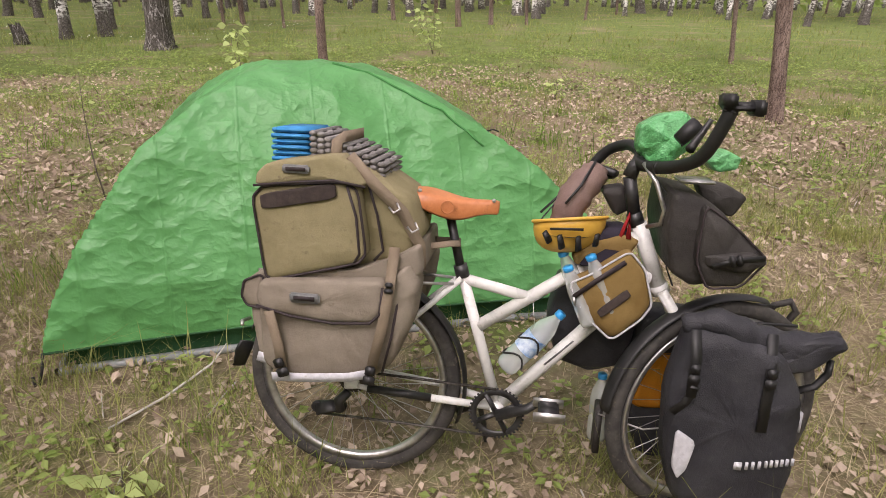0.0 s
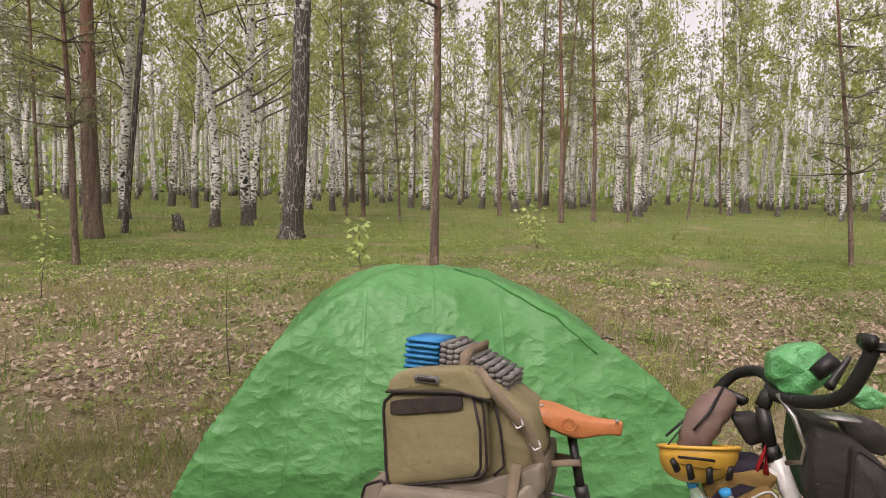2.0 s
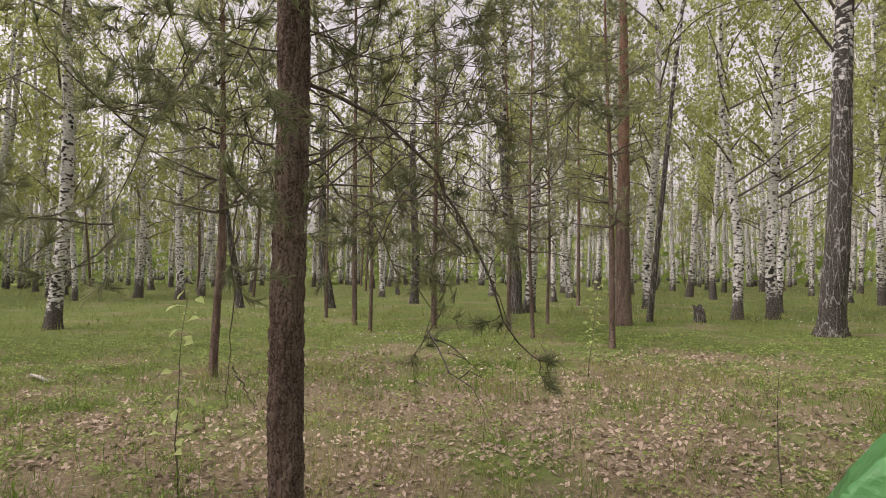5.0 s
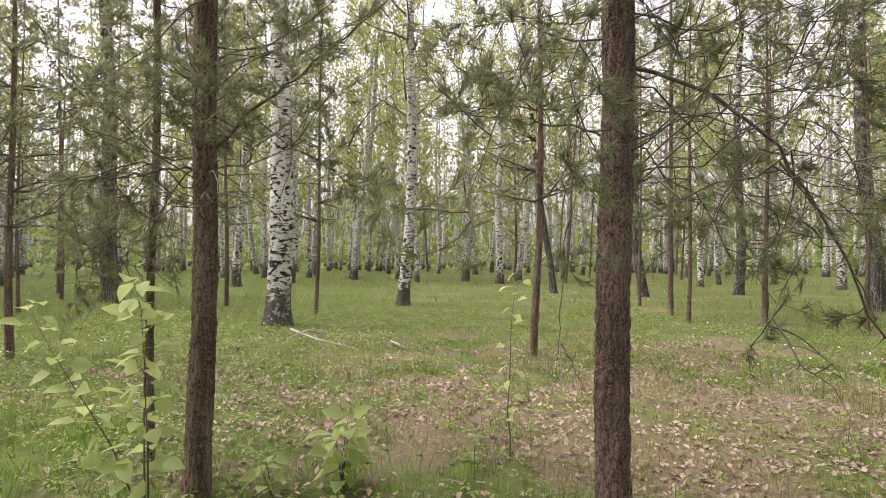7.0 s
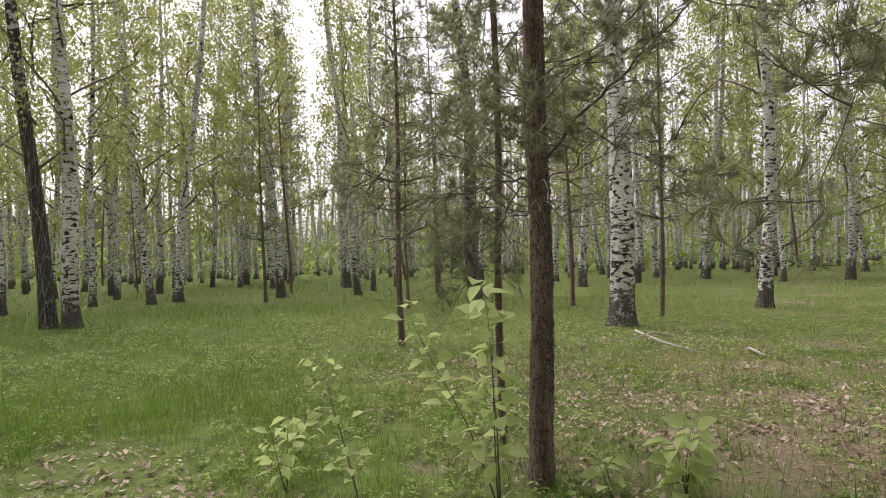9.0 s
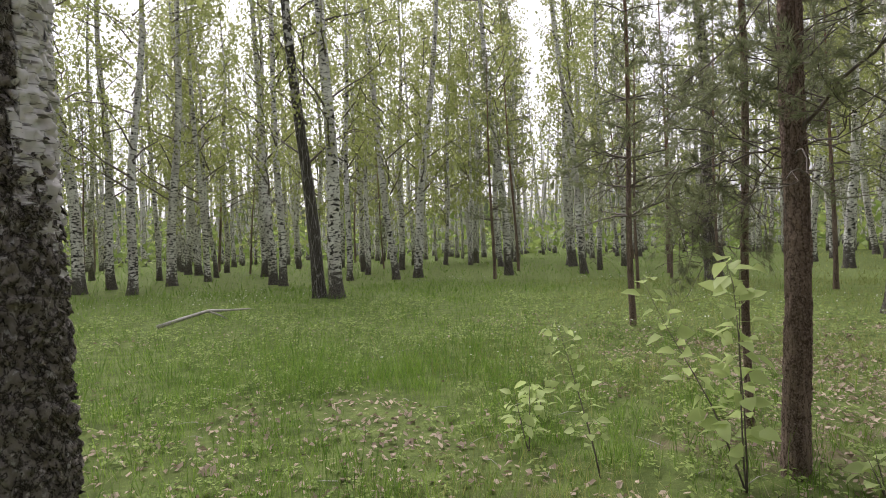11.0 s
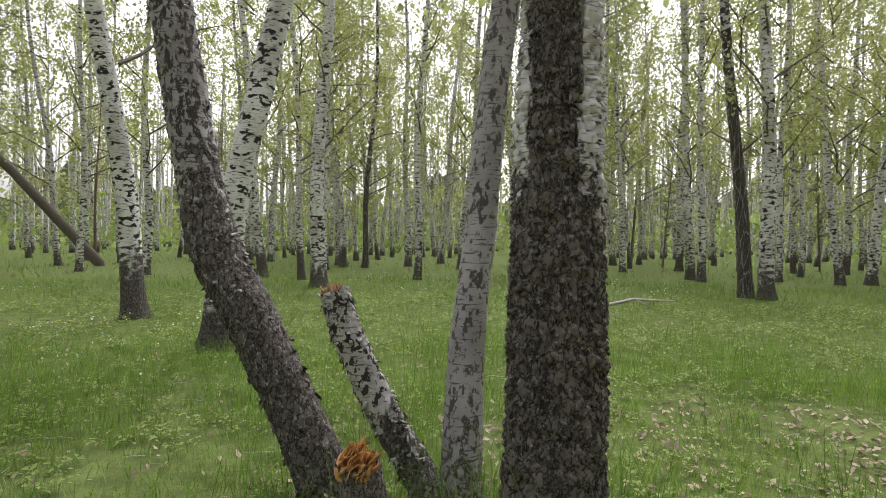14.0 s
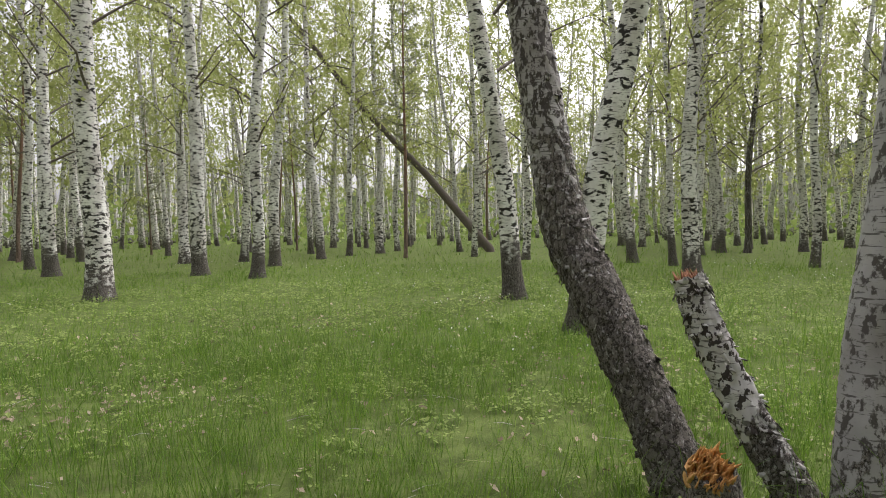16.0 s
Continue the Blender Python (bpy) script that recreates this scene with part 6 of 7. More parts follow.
def near_birches():
    # the thick upright trunk
    t = thing("birch_tree", Matrix.Identity(4), "thick old birch with rough black bark and white strips", "birch tree", "birch clump")
    t.location = (-0.31, -3.0, 0)
    spine = [(-0.01, 0.0, -0.1), (-0.01, 0, 0.6), (-0.01, 0.0, 1.3), (-0.01, -0.03, 2.0), (-0.02, -0.05, 2.8), (0.02, -0.1, 4.2)]
    part("trunk", rough_trunk(spine, [0.25, 0.229, 0.22, 0.199, 0.181, 0.163], 120, 300, 15, 0.036, BIRCH_NEAR, 3, 0, 0.1), BIRCH_NEAR, t)
    top = Shape().tube([(0.02, -0.1, 4.15), (0.1, -0.1, 8), (0.05, 0, 13), (0.1, 0, 18)], [0.172, 0.13, 0.07, 0.01], 14, False)
    part("upper_trunk", top, BIRCH, t)
    part("bark", flakes(spine, [0.25, 0.229, 0.22, 0.199, 0.181, 0.163], 2600, 3), BIRCH_NEAR, t, "curling dark bark flakes", kind="stuff")
    limbs, leaves = BIRCH_CROWNS[1]
    part("branch", limbs, None, t, kind="stuff")
    part("crown", leaves, None, t, kind="stuff")
    # the slimmer grey stem behind it
    t = thing("birch_tree", Matrix.Identity(4), "grey-barked birch stem curving up beside a thicker trunk", "birch tree", "birch clump")
    t.location = (0.03, -3.75, 0)
    spine = [(0.03, 0.06, -0.12), (0.0, 0.0, 0.1), (-0.06, -0.2, 0.92), (-0.15, -0.31, 1.6), (-0.26, -0.43, 2.7), (-0.34, -0.49, 3.2), (-0.5, -0.6, 4.5)]
    part("trunk", rough_trunk(spine, [0.15, 0.13, 0.112, 0.1, 0.1, 0.095, 0.09], 44, 190, 30, 0.007, BIRCH_GREY, 7, 0, 0.15), BIRCH_GREY, t)
    part("upper_trunk", Shape().tube([(-0.5, -0.6, 4.45), (-0.9, -0.9, 8), (-1.0, -1.0, 12), (-1.2, -1.2, 15)], [0.09, 0.07, 0.04, 0.01], 10, False), BIRCH, t)
    part("crown", BIRCH_CROWNS[0][1], None, t, kind="stuff").location = (-0.9, -0.9, 0)
    # the snapped stem
    t = thing("snapped_birch", Matrix.Identity(4), "snapped leaning birch stem with a torn reddish top", "tree stump", "birch clump")
    t.location = (0.2, -3.6, 0)
    spine = [(-0.02, 0.1, -0.12), (0.05, 0.02, 0.1), (0.31, -0.02, 0.54), (0.52, -0.04, 1.0), (0.6, -0.05, 1.24)]
    part("trunk", rough_trunk(spine, [0.105, 0.1, 0.09, 0.085, 0.082], 48, 110, 24, 0.014, BIRCH_SNAP, 11, 0.03, 0.2), BIRCH_SNAP, t)
    part("bark", flakes(spine, [0.105, 0.1, 0.09, 0.085, 0.082], 220, 12), BIRCH_SNAP, t, "curling bark flakes", kind="stuff")
    part("torn_wood", splinters((0.605, -0.05, 1.235), (0.3, 0, 1), 0.08, 60, 0.085, 2), WOOD_OLD, t, "torn reddish-brown wood fibres")
    # the leaning stem
    t = thing("birch_tree", Matrix.Identity(4), "leaning dark-barked birch stem bending upright above", "birch tree", "birch clump")
    t.location = (0.795, -3.7, 0)
    spine = [(-0.12, 0.1, -0.15), (0.02, 0.03, 0.08), (0.23, -0.09, 0.5), (0.52, -0.26, 1.03), (0.78, -0.4, 1.48), (0.93, -0.5, 2.05), (1.14, -0.62, 3.18), (1.3, -0.7, 4.5)]
    part("trunk", rough_trunk(spine, [0.175, 0.158, 0.148, 0.152, 0.158, 0.135, 0.13, 0.125], 60, 230, 20, 0.017, BIRCH_MIX, 17, 0, 0.2), BIRCH_MIX, t)
    part("bark", flakes(spine, [0.175, 0.158, 0.148, 0.152, 0.158, 0.135, 0.13, 0.125], 400, 9), BIRCH_MIX, t, "curling dark bark flakes", kind="stuff")
    part("upper_trunk", Shape().tube([(1.3, -0.7, 4.45), (1.7, -0.9, 8), (2.0, -1.0, 12), (2.2, -1.2, 16)], [0.13, 0.09, 0.05, 0.01], 12, False), BIRCH, t)
    part("crown", BIRCH_CROWNS[2][1], None, t, kind="stuff").location = (1.6, -0.9, 0)
    # the fresh break at its foot
    t = thing("broken_stump", Matrix.Identity(4), "broken birch stump with bright orange splintered wood", "tree stump", "birch clump")
    t.location = (0.6, -2.75, 0)
    spine = [(-0.04, -0.02, -0.1), (0.0, 0.0, 0.15), (0.0, -0.02, 0.38), (0.03, -0.02, 0.56)]
    part("trunk", rough_trunk(spine, [0.125, 0.11, 0.1, 0.095], 40, 40, 26, 0.008, BIRCH_GREY, 23, 0.07, 0.15), BIRCH_GREY, t)
    part("split_wood", splinters((0.03, 0.0, 0.56), (-0.3, 0.8, 0.75), 0.1, 170, 0.15, 4), WOOD_RAW, t, "fresh orange splintered wood")


near_birches()


def leaning_birch():
    t = thing("leaning_birch", Matrix.Translation((13.97, -31.58, 0)), "slanting mossy young birch leaning on its neighbours", "birch tree")
    part("trunk", Shape().tube([(0, 0, -0.3), (0, 0, 0.1), (3.23, 1.39, 4.37), (6.55, 2.83, 8.26), (10.03, 4.33, 13.14), (12.12, 5.23, 16.07)], [0.3, 0.26, 0.2, 0.16, 0.12, 0.05], 10, False), TWIG, t)
    rng = np.random.default_rng(77)
    f = rng.uniform(0.3, 1, 900)
    c = f[:, None] * np.array([12.12, 5.23, 16.07]) + rng.normal(size=(900, 3)) * 0.35
    part("crown", leaf_mesh("crown", c, rng.uniform(0.1, 0.22, 900), LEAF, rng, 0.4), None, t)


leaning_birch()


def needle_tufts(rng, pts, tufts, base, tip, length):
    for k in range(tufts):
        f = rng.uniform(0.35, 1)
        q = along(pts, f)
        d = (along(pts, min(1, f + 0.1)) - along(pts, f - 0.1)).normalized() + Vector(rng.normal(size=3)) * 0.5 + Vector((0, 0, 0.25))
        d.normalize()
        stem = 0.05
        for m in range(15):
            e = (d + Vector(rng.normal(size=3)) * 0.5).normalized()
            s = q + d * rng.uniform(0, stem)
            base.append(tuple(s))
            tip.append(tuple(s + e * length * rng.uniform(0.7, 1.15)))


def near_pine(x, y, r, label, seed, lean, first, limbs, reach, bias=None, height=13, extra=(), spans=()):
    """A pine close by: plated trunk, long thin limbs with side twigs and real needles."""
    rng = np.random.default_rng(seed)
    t = thing("pine_tree", Matrix.Translation((x, y, ground_z(x, y))), label, "pine tree", "forest trees")
    spine = [(lean[0] * z, lean[1] * z + 0.015 * math.sin(z * 2 + seed), z) for z in (-0.1, 0.4, 0.9, 1.4, 1.9, 2.5, 3.2, 4.0)]
    part("trunk", rough_trunk(spine, [r * q for q in (1.15, 1.04, 1, 0.97, 0.95, 0.92, 0.88, 0.84)], 44 if r > 0.05 else 20, 220, 2.4 / r * 0.75, 0.14 * r, PINE, seed), PINE, t)
    part("upper_trunk", Shape().tube([(lean[0] * z, lean[1] * z, z) for z in (3.95, 6, 9, height)], [r * 0.85, r * 0.7, r * 0.4, 0.01], 12, False), PINE, t)
    wood, base, tip = Shape(), [], []
    rows = [(first + (height - 1.5 - first) * (i / limbs) ** 1.6, None) for i in range(limbs)] + list(extra)
    for z, way in rows:
        a = rng.uniform(0, 6.28)
        if bias is not None and rng.uniform() < 0.6:
            a = bias + rng.normal() * 0.6
        d = way or (math.cos(a), math.sin(a), rng.uniform(-0.05, 0.45))
        length = reach * rng.uniform(0.6, 1.15) * (1 - 0.5 * max(z - 3, 0) / height)
        pts, rad = limb(rng, (lean[0] * z, lean[1] * z, z), d, length, 0.006, 9, 0.4, -0.03)
        wood.tube(pts, rad, 6, False)
        bare = way is None and z < first + 0.5
        for j in range(7):
            q = along(pts, rng.uniform(0.3, 0.98))
            w = (pts[-1] - pts[0]).normalized() + Vector(rng.normal(size=3)) * 0.7
            tw, tr = limb(rng, q, w, rng.uniform(0.25, 0.7), 0.0042, 5, 0.35, 0.0)
            wood.tube(tw, tr, 4, False)
            for _ in range(2):
                tt, t2 = limb(rng, along(tw, rng.uniform(0.3, 0.9)), rng.normal(size=3), rng.uniform(0.1, 0.28), 0.003, 3, 0.25)
                wood.tube(tt, t2, 3, False)
                if not bare:
                    needle_tufts(rng, tt, 4, base, tip, 0.085)
            if not bare:
                needle_tufts(rng, tw, 8, base, tip, 0.085)
        if not bare:
            needle_tufts(rng, pts, 8, base, tip, 0.085)
    for r0, line in spans:
        ctrl = [Vector((0.214 * u - 0.977 * d, 0.977 * u + 0.214 * d, z)) for u, d, z in line]
        pts = [spline(ctrl, k / 24) + Vector(rng.normal(size=3)) * 0.008 for k in range(25)]
        wood.tube(pts, [r0 * (1 - 0.8 * k / 24) for k in range(25)], 6, False)
        if r0 < 0.006:
            continue
        for j in range(16):
            tw, tr = limb(rng, along(pts, rng.uniform(0.2, 1)), (pts[-1] - pts[12]).normalized() + Vector(rng.normal(size=3)) * 0.8, rng.uniform(0.15, 0.5), 0.0042, 5, 0.35, 0.0)
            wood.tube(tw, tr, 4, False)
            if j % 2:
                needle_tufts(rng, tw, 9, base, tip, 0.085)
        needle_tufts(rng, pts[18:], 10, base, tip, 0.085)
    part("branch", wood, TWIG, t, kind="stuff")
    part("foliage", spikes_mesh("needles", np.array(base), np.array(tip), np.full(len(base), 0.0058), NEEDLE, rng), None, t, kind="stuff")


near_pine(-4.29, -1.46, 0.078, "slim Scots pine with plated brown bark and drooping limbs", 5, (-0.002, 0.008), 2.0, 40, 1.7, 0.9, 12, [(2.1, (0.55, 0.75, 0.55)), (2.15, (-0.2, -0.9, -0.1)), (2.5, (0.3, 0.9, 0.5))], [(0.014, [(0, 0, 2.12), (0.28, -0.05, 2.42), (0.66, -0.1, 2.67), (1.05, -0.1, 2.98), (1.5, -0.1, 3.36)]), (0.011, [(0, 0, 2.14), (-0.2, 0, 2.12), (-0.58, -0.1, 2.06), (-0.9, -0.1, 2.03)])])
near_pine(-3.36, 0.94, 0.088, "Scots pine with reddish-brown bark and spreading needled limbs", 9, (0.01, -0.004), 1.9, 46, 2.0, 1.45, 13, [(2.0, (0.0, 1, -0.12)), (2.3, (0.3, 0.9, 0.1)), (2.5, (-0.2, 1, 0.15)), (2.2, (-0.5, 0.8, 0.05)), (2.8, (0.2, 1, 0.05))], [(0.013, [(0, 0, 2.62), (0.44, 0, 2.45), (0.76, 0.02, 2.22), (1.04, 0.02, 1.83), (1.29, 0.03, 1.28), (1.48, 0.05, 1.06), (1.66, 0.05, 1.0)]), (0.008, [(0, 0, 2.2), (-0.25, 0, 2.28), (-0.5, 0, 2.3), (-0.66, 0, 2.4), (-0.71, 0, 2.6)]), (0.0055, [(-0.2, 0, 2.26), (-0.27, 0, 2.0), (-0.28, 0, 1.5), (-0.29, 0, 1.05), (-0.34, 0, 0.82)]), (0.004, [(-0.28, 0, 1.1), (-0.2, 0, 0.95), (-0.14, 0, 0.82)])])
near_pine(-5.09, -2.05, 0.03, "thin young pine with bare lower twigs", 15, (-0.001, 0.004), 1.5, 18, 0.9, None, 6)


def sapling(x, y, height, leaves, size, label, seed, lean=(0, 0), stems=1):
    """A broad-leaved sapling: thin stems and large pointed leaves, each a part."""
    rng = np.random.default_rng(seed)
    t = thing("sapling", Matrix.Translation((x, y, ground_z(x, y))), label, "sapling", "saplings")
    count = 0
    for s in range(stems):
        pts, rad = limb(rng, (0, 0, -0.02), (lean[0] + rng.normal() * 0.15 * (stems > 1), lean[1] + rng.normal() * 0.15 * (stems > 1), 1), height * rng.uniform(0.75, 1) if s else height, 0.007, 8, 0.06)
        part("stem", Shape().tube(pts, rad, 6), TWIG, t)
        for i in range(leaves // stems):
            f = 0.2 + 0.8 * (i + 0.5) / (leaves // stems)
            a = i * 2.4 + rng.uniform(-0.4, 0.4)
            q = along(pts, f)
            out = Vector((math.cos(a), math.sin(a), rng.uniform(-0.1, 0.5))).normalized()
            tip_at = rng.uniform(0.02, 0.12) * (1.2 - 0.5 * f)
            p = q + out * tip_at
            L, w = size * rng.uniform(0.7, 1.2), size * rng.uniform(0.28, 0.38)
            side = out.cross(Vector((0, 0, 1))).normalized()
            nrm = side.cross(out)
            roll = rng.normal() * 0.7
            out = (out + Vector((0, 0, rng.uniform(-0.9, 0.3)))).normalized()
            side = (side * math.cos(roll) + nrm * math.sin(roll)).normalized()
            side = (side - out * side.dot(out)).normalized()
            nrm = side.cross(out)
            g = Shape().tube([q, p], 0.0012, 3, False)
            line = [p + out * L * k + nrm * (-0.25 * L * k * k) for k in (0, 0.3, 0.65, 1)]
            v = [line[0], line[1] + side * w + nrm * w * 0.3, line[1], line[1] - side * w + nrm * w * 0.3, line[2] + side * w * 0.8 + nrm * w * 0.25, line[2], line[2] - side * w * 0.8 + nrm * w * 0.25, line[3]]
            g.add(v, [(0, 2, 1), (0, 3, 2), (1, 2, 5, 4), (2, 3, 6, 5), (4, 5, 7), (5, 6, 7)])
            part("leaf", g, SAPLING_LEAF, t)
            count += 1


sapling(-3.81, -1.60, 1.5, 90, 0.135, "leafy sapling with large pale green leaves", 1, (0.0, 0.0), 3)
sapling(-3.42, -2.37, 1.1, 34, 0.085, "thin bare-stemmed sapling with few small leaves", 2, (-0.12, -0.2), 1)
sapling(-4.84, 0.70, 1.55, 22, 0.10, "tall thin sapling with a tuft of leaves on top", 3, (0.0, 0.03), 1)
sapling(-4.40, -0.55, 0.5, 48, 0.15, "low leafy seedling with broad pale leaves", 4, (0, 0), 3)
sapling(-4.3, -1.0, 0.28, 16, 0.12, "low leafy seedling with broad pale leaves", 5, (0, 0), 2)
sapling(-4.2, -3.5, 0.4, 26, 0.11, "low leafy seedling with broad pale leaves", 6, (0, 0), 2)
sapling(-3.54, -3.06, 0.55, 22, 0.1, "thin seedling with a few broad leaves", 7, (0, 0), 2)
sapling(-2.55, 4.35, 0.95, 5, 0.05, "nearly bare thin sapling beside the tent", 8, (0.02, 0), 1)
sapling(-3.5, 10.8, 1.0, 44, 0.15, "young bushy sapling with pale leaves", 9, (0, 0), 3)
sapling(-0.3, 15.3, 1.2, 44, 0.16, "young bushy sapling with pale leaves", 10, (0, 0), 3)
sapling(1.57, 8.85, 0.35, 24, 0.08, "low dark bush on the litter", 11, (0, 0), 4)
sapling(-0.98, 1.42, 0.16, 20, 0.075, "small green seedling in the litter", 12, (0, 0), 3)
sapling(-6.6, 6.8, 1.5, 30, 0.09, "thin sapling with pale green leaves", 13, (0, 0), 1)


def fallen(name, pts, radii, material, label, category):
    t = thing(name, Matrix.Translation(pts[0]), label, category)
    o = Vector(pts[0])
    part("branch", Shape().tube([Vector(p) - o for p in pts], radii, 8), material, t)
    return t


f = fallen("fallen_branch", [(-4.0, -12.6, 0.1), (-4.6, -12.9, 0.18), (-5.2, -13.15, 0.26), (-5.7, -13.3, 0.22), (-6.3, -13.35, 0.2)], [0.045, 0.04, 0.035, 0.025, 0.012], PALE_TWIG, "bleached forked branch lying in the grass", "branch")
part("fork", Shape().tube([(-1.2, -0.55, 0.16), (-1.45, -0.5, 0.05), (-1.6, -0.45, -0.05)], [0.025, 0.018, 0.008], 6), PALE_TWIG, f)
fallen("fallen_branch", [(-12.2, -2.0, 0.12), (-11.4, -1.7, 0.14), (-10.85, -1.35, 0.1), (-10.2, -0.75, 0.06)], [0.025, 0.022, 0.02, 0.01], PALE_TWIG, "pale dead branch lying below a birch", "branch")
fallen("fallen_branch", [(-12.0, -1.3, 0.05), (-11.4, -1.6, 0.2), (-10.9, -1.9, 0.12)], [0.02, 0.018, 0.008], PALE_TWIG, "pale dead branch lying below a birch", "branch")
fallen("stick", [(-11.1, -0.1, 0.03), (-10.7, 0.0, 0.04), (-10.3, 0.09, 0.03)], [0.022, 0.026, 0.02], PALE_TWIG, "short pale stick lying in the grass", "stick")
fallen("stick", [(-1.2, 1.75, 0.02), (-1.05, 1.9, 0.05), (-0.92, 2.05, 0.1), (-0.88, 2.12, 0.15)], [0.004, 0.006, 0.005, 0.002], PALE_TWIG, "thin dry stick lying on the litter", "stick")
s = thing("stump", Matrix.Translation((-11.1, 16.7, 0)), "small dark rotten stump in the grass", "tree stump")
part("trunk", rough_trunk([(0, 0, -0.1), (0, 0, 0.2), (-0.08, 0, 0.45)], [0.2, 0.16, 0.12], 24, 20, 14, 0.02, BIRCH_DARK, 31, 0.15), BIRCH_DARK, s)


# ---- grass, herbs and litter ----
def waves(x, y, f, seed):
    """A smooth random field between -1 and 1."""
    rng = np.random.default_rng(seed)
    out = np.zeros_like(x)
    for k in range(7):
        a, q, p = rng.uniform(0, 6.28), f * rng.uniform(0.6, 1.9), rng.uniform(0, 6.28)
        out += np.sin((x * np.cos(a) + y * np.sin(a)) * q + p)
    return out / 4.0


def smooth01(v, lo, hi):
    q = np.clip((v - lo) / (hi - lo), 0, 1)
    return q * q * (3 - 2 * q)


def greenness(x, y):
    """How grassy the floor is: sparse round the camp, lush to the south and under the far trees."""
    r = np.hypot(x, y)
    south = smooth01(-y + 0.35 * x, -0.5, 3.5)
    return np.clip(0.46 + 0.38 * south + 0.36 * smooth01(r, 6, 14) + 0.5 * waves(x, y, 0.9, 3) + 0.42 * waves(x, y, 3.1, 4) - 0.85 * smooth01(-np.hypot((0.89 * (x + 3.15) - 0.46 * (y + 4.4)) * 2.6, 0.46 * (x + 3.15) + 0.89 * (y + 4.4)), -1.9, -0.9) - 0.7 * smooth01(-np.hypot(x - 5.5, y + 3.5), -1.6, -0.6), 0, 1)


def scatter(rng, n, r0, r1, power=0.5):
    r = r0 + (r1 - r0) * rng.uniform(0, 1, n) ** power
    a = rng.uniform(0, 2 * np.pi, n)
    return r * np.cos(a), r * np.sin(a)


def level(x, y):
    return np.array([ground_z(p, q) for p, q in zip(x, y)])


def bent_blades(name, x, y, h, w, lean, material, rng, simple=False):
    """Blades of two joints each, bent over by lean."""
    n = len(x)
    a = rng.uniform(0, 2 * np.pi, n)
    out = np.stack([np.cos(a), np.sin(a), np.zeros(n)], 1)
    b = rng.uniform(0, 2 * np.pi, n)
    side = np.stack([np.cos(b), np.sin(b), np.zeros(n)], 1) * (w / 2)[:, None]
    base = np.stack([x, y, level(x, y) - 0.01], 1)
    up = np.array((0, 0, 1.0))
    p1 = base + up * (h * 0.55)[:, None] + out * (h * lean * 0.25)[:, None]
    p2 = base + up * (h * 0.9 * (1 - 0.35 * lean))[:, None] + out * (h * lean * 0.85)[:, None]
    if simple:
        v = np.stack([base - side, base + side, p2], 1).reshape(-1, 3)
        return fast_mesh(name, v, np.arange(3 * n), np.full(n, 3), material)
    v = np.stack([base - side, base + side, p1 + side * 0.8, p1 - side * 0.8, p2], 1).reshape(-1, 3)
    k = (np.arange(n) * 5)[:, None]
    loops = np.concatenate([k + np.array([[0, 1, 2, 3]]), k + np.array([[3, 2, 4]])], 1).ravel()
    return fast_mesh(name, v, loops, np.tile([4, 3], n), material)


def flat_leaves(name, x, y, size, material, rng, lift=0.02, tilt=0.35):
    n = len(x)
    a = rng.uniform(0, 2 * np.pi, n)
    d = np.stack([np.cos(a), np.sin(a), rng.normal(size=n) * tilt], 1)
    e = np.stack([-np.sin(a), np.cos(a), rng.normal(size=n) * tilt], 1)
    c = np.stack([x, y, level(x, y) + rng.uniform(0.004, lift, n)], 1)
    s = size[:, None]
    curl = np.stack([np.zeros(n), np.zeros(n), rng.uniform(-0.05, 0.3, n) * size], 1)
    v = np.stack([c - d * s * 0.5, c + e * s * 0.33 - d * s * 0.05 + curl, c + d * s * 0.5 + curl * 0.4, c - e * s * 0.33 - d * s * 0.05 + curl], 1)
    k = (np.arange(n) * 4)[:, None]
    return fast_mesh(name, v.reshape(-1, 3), (k + np.array([[0, 1, 2, 0, 2, 3]])).ravel(), np.full(2 * n, 3), material, False)


def herb_plants(name, x, y, height, size, material, rng, leaves=6):
    """Low plants, each a whorl of pointed leaves held out from one stem."""
    n = len(x) * leaves
    px, py, pz = (np.repeat(q, leaves) for q in (x, y, level(x, y)))
    h, s = np.repeat(height, leaves), np.repeat(size, leaves) * rng.uniform(0.7, 1.2, n)
    a = np.tile(np.arange(leaves) * 2 * np.pi / leaves, len(x)) * 1.9 + rng.uniform(0, 1.2, n)
    out = np.stack([np.cos(a), np.sin(a), rng.uniform(-0.35, 0.45, n)], 1)
    side = np.stack([-np.sin(a), np.cos(a), rng.normal(size=n) * 0.25], 1)
    c = np.stack([px, py, pz + h * rng.uniform(0.45, 1.0, n)], 1) + out * (s * 0.25)[:, None]
    s = s[:, None]
    v = np.stack([c, c + out * s * 0.45 + side * s * 0.3, c + out * s, c + out * s * 0.45 - side * s * 0.3], 1)
    v[:, 2, 2] -= 0.2 * s[:, 0]
    k = (np.arange(n) * 4)[:, None]
    return fast_mesh(name, v.reshape(-1, 3), (k + np.array([[0, 1, 2, 0, 2, 3]])).ravel(), np.full(2 * n, 3), material, False)


def stuff(name, me, label, category):
    tagged(new(name, me), label, category, kind="stuff")


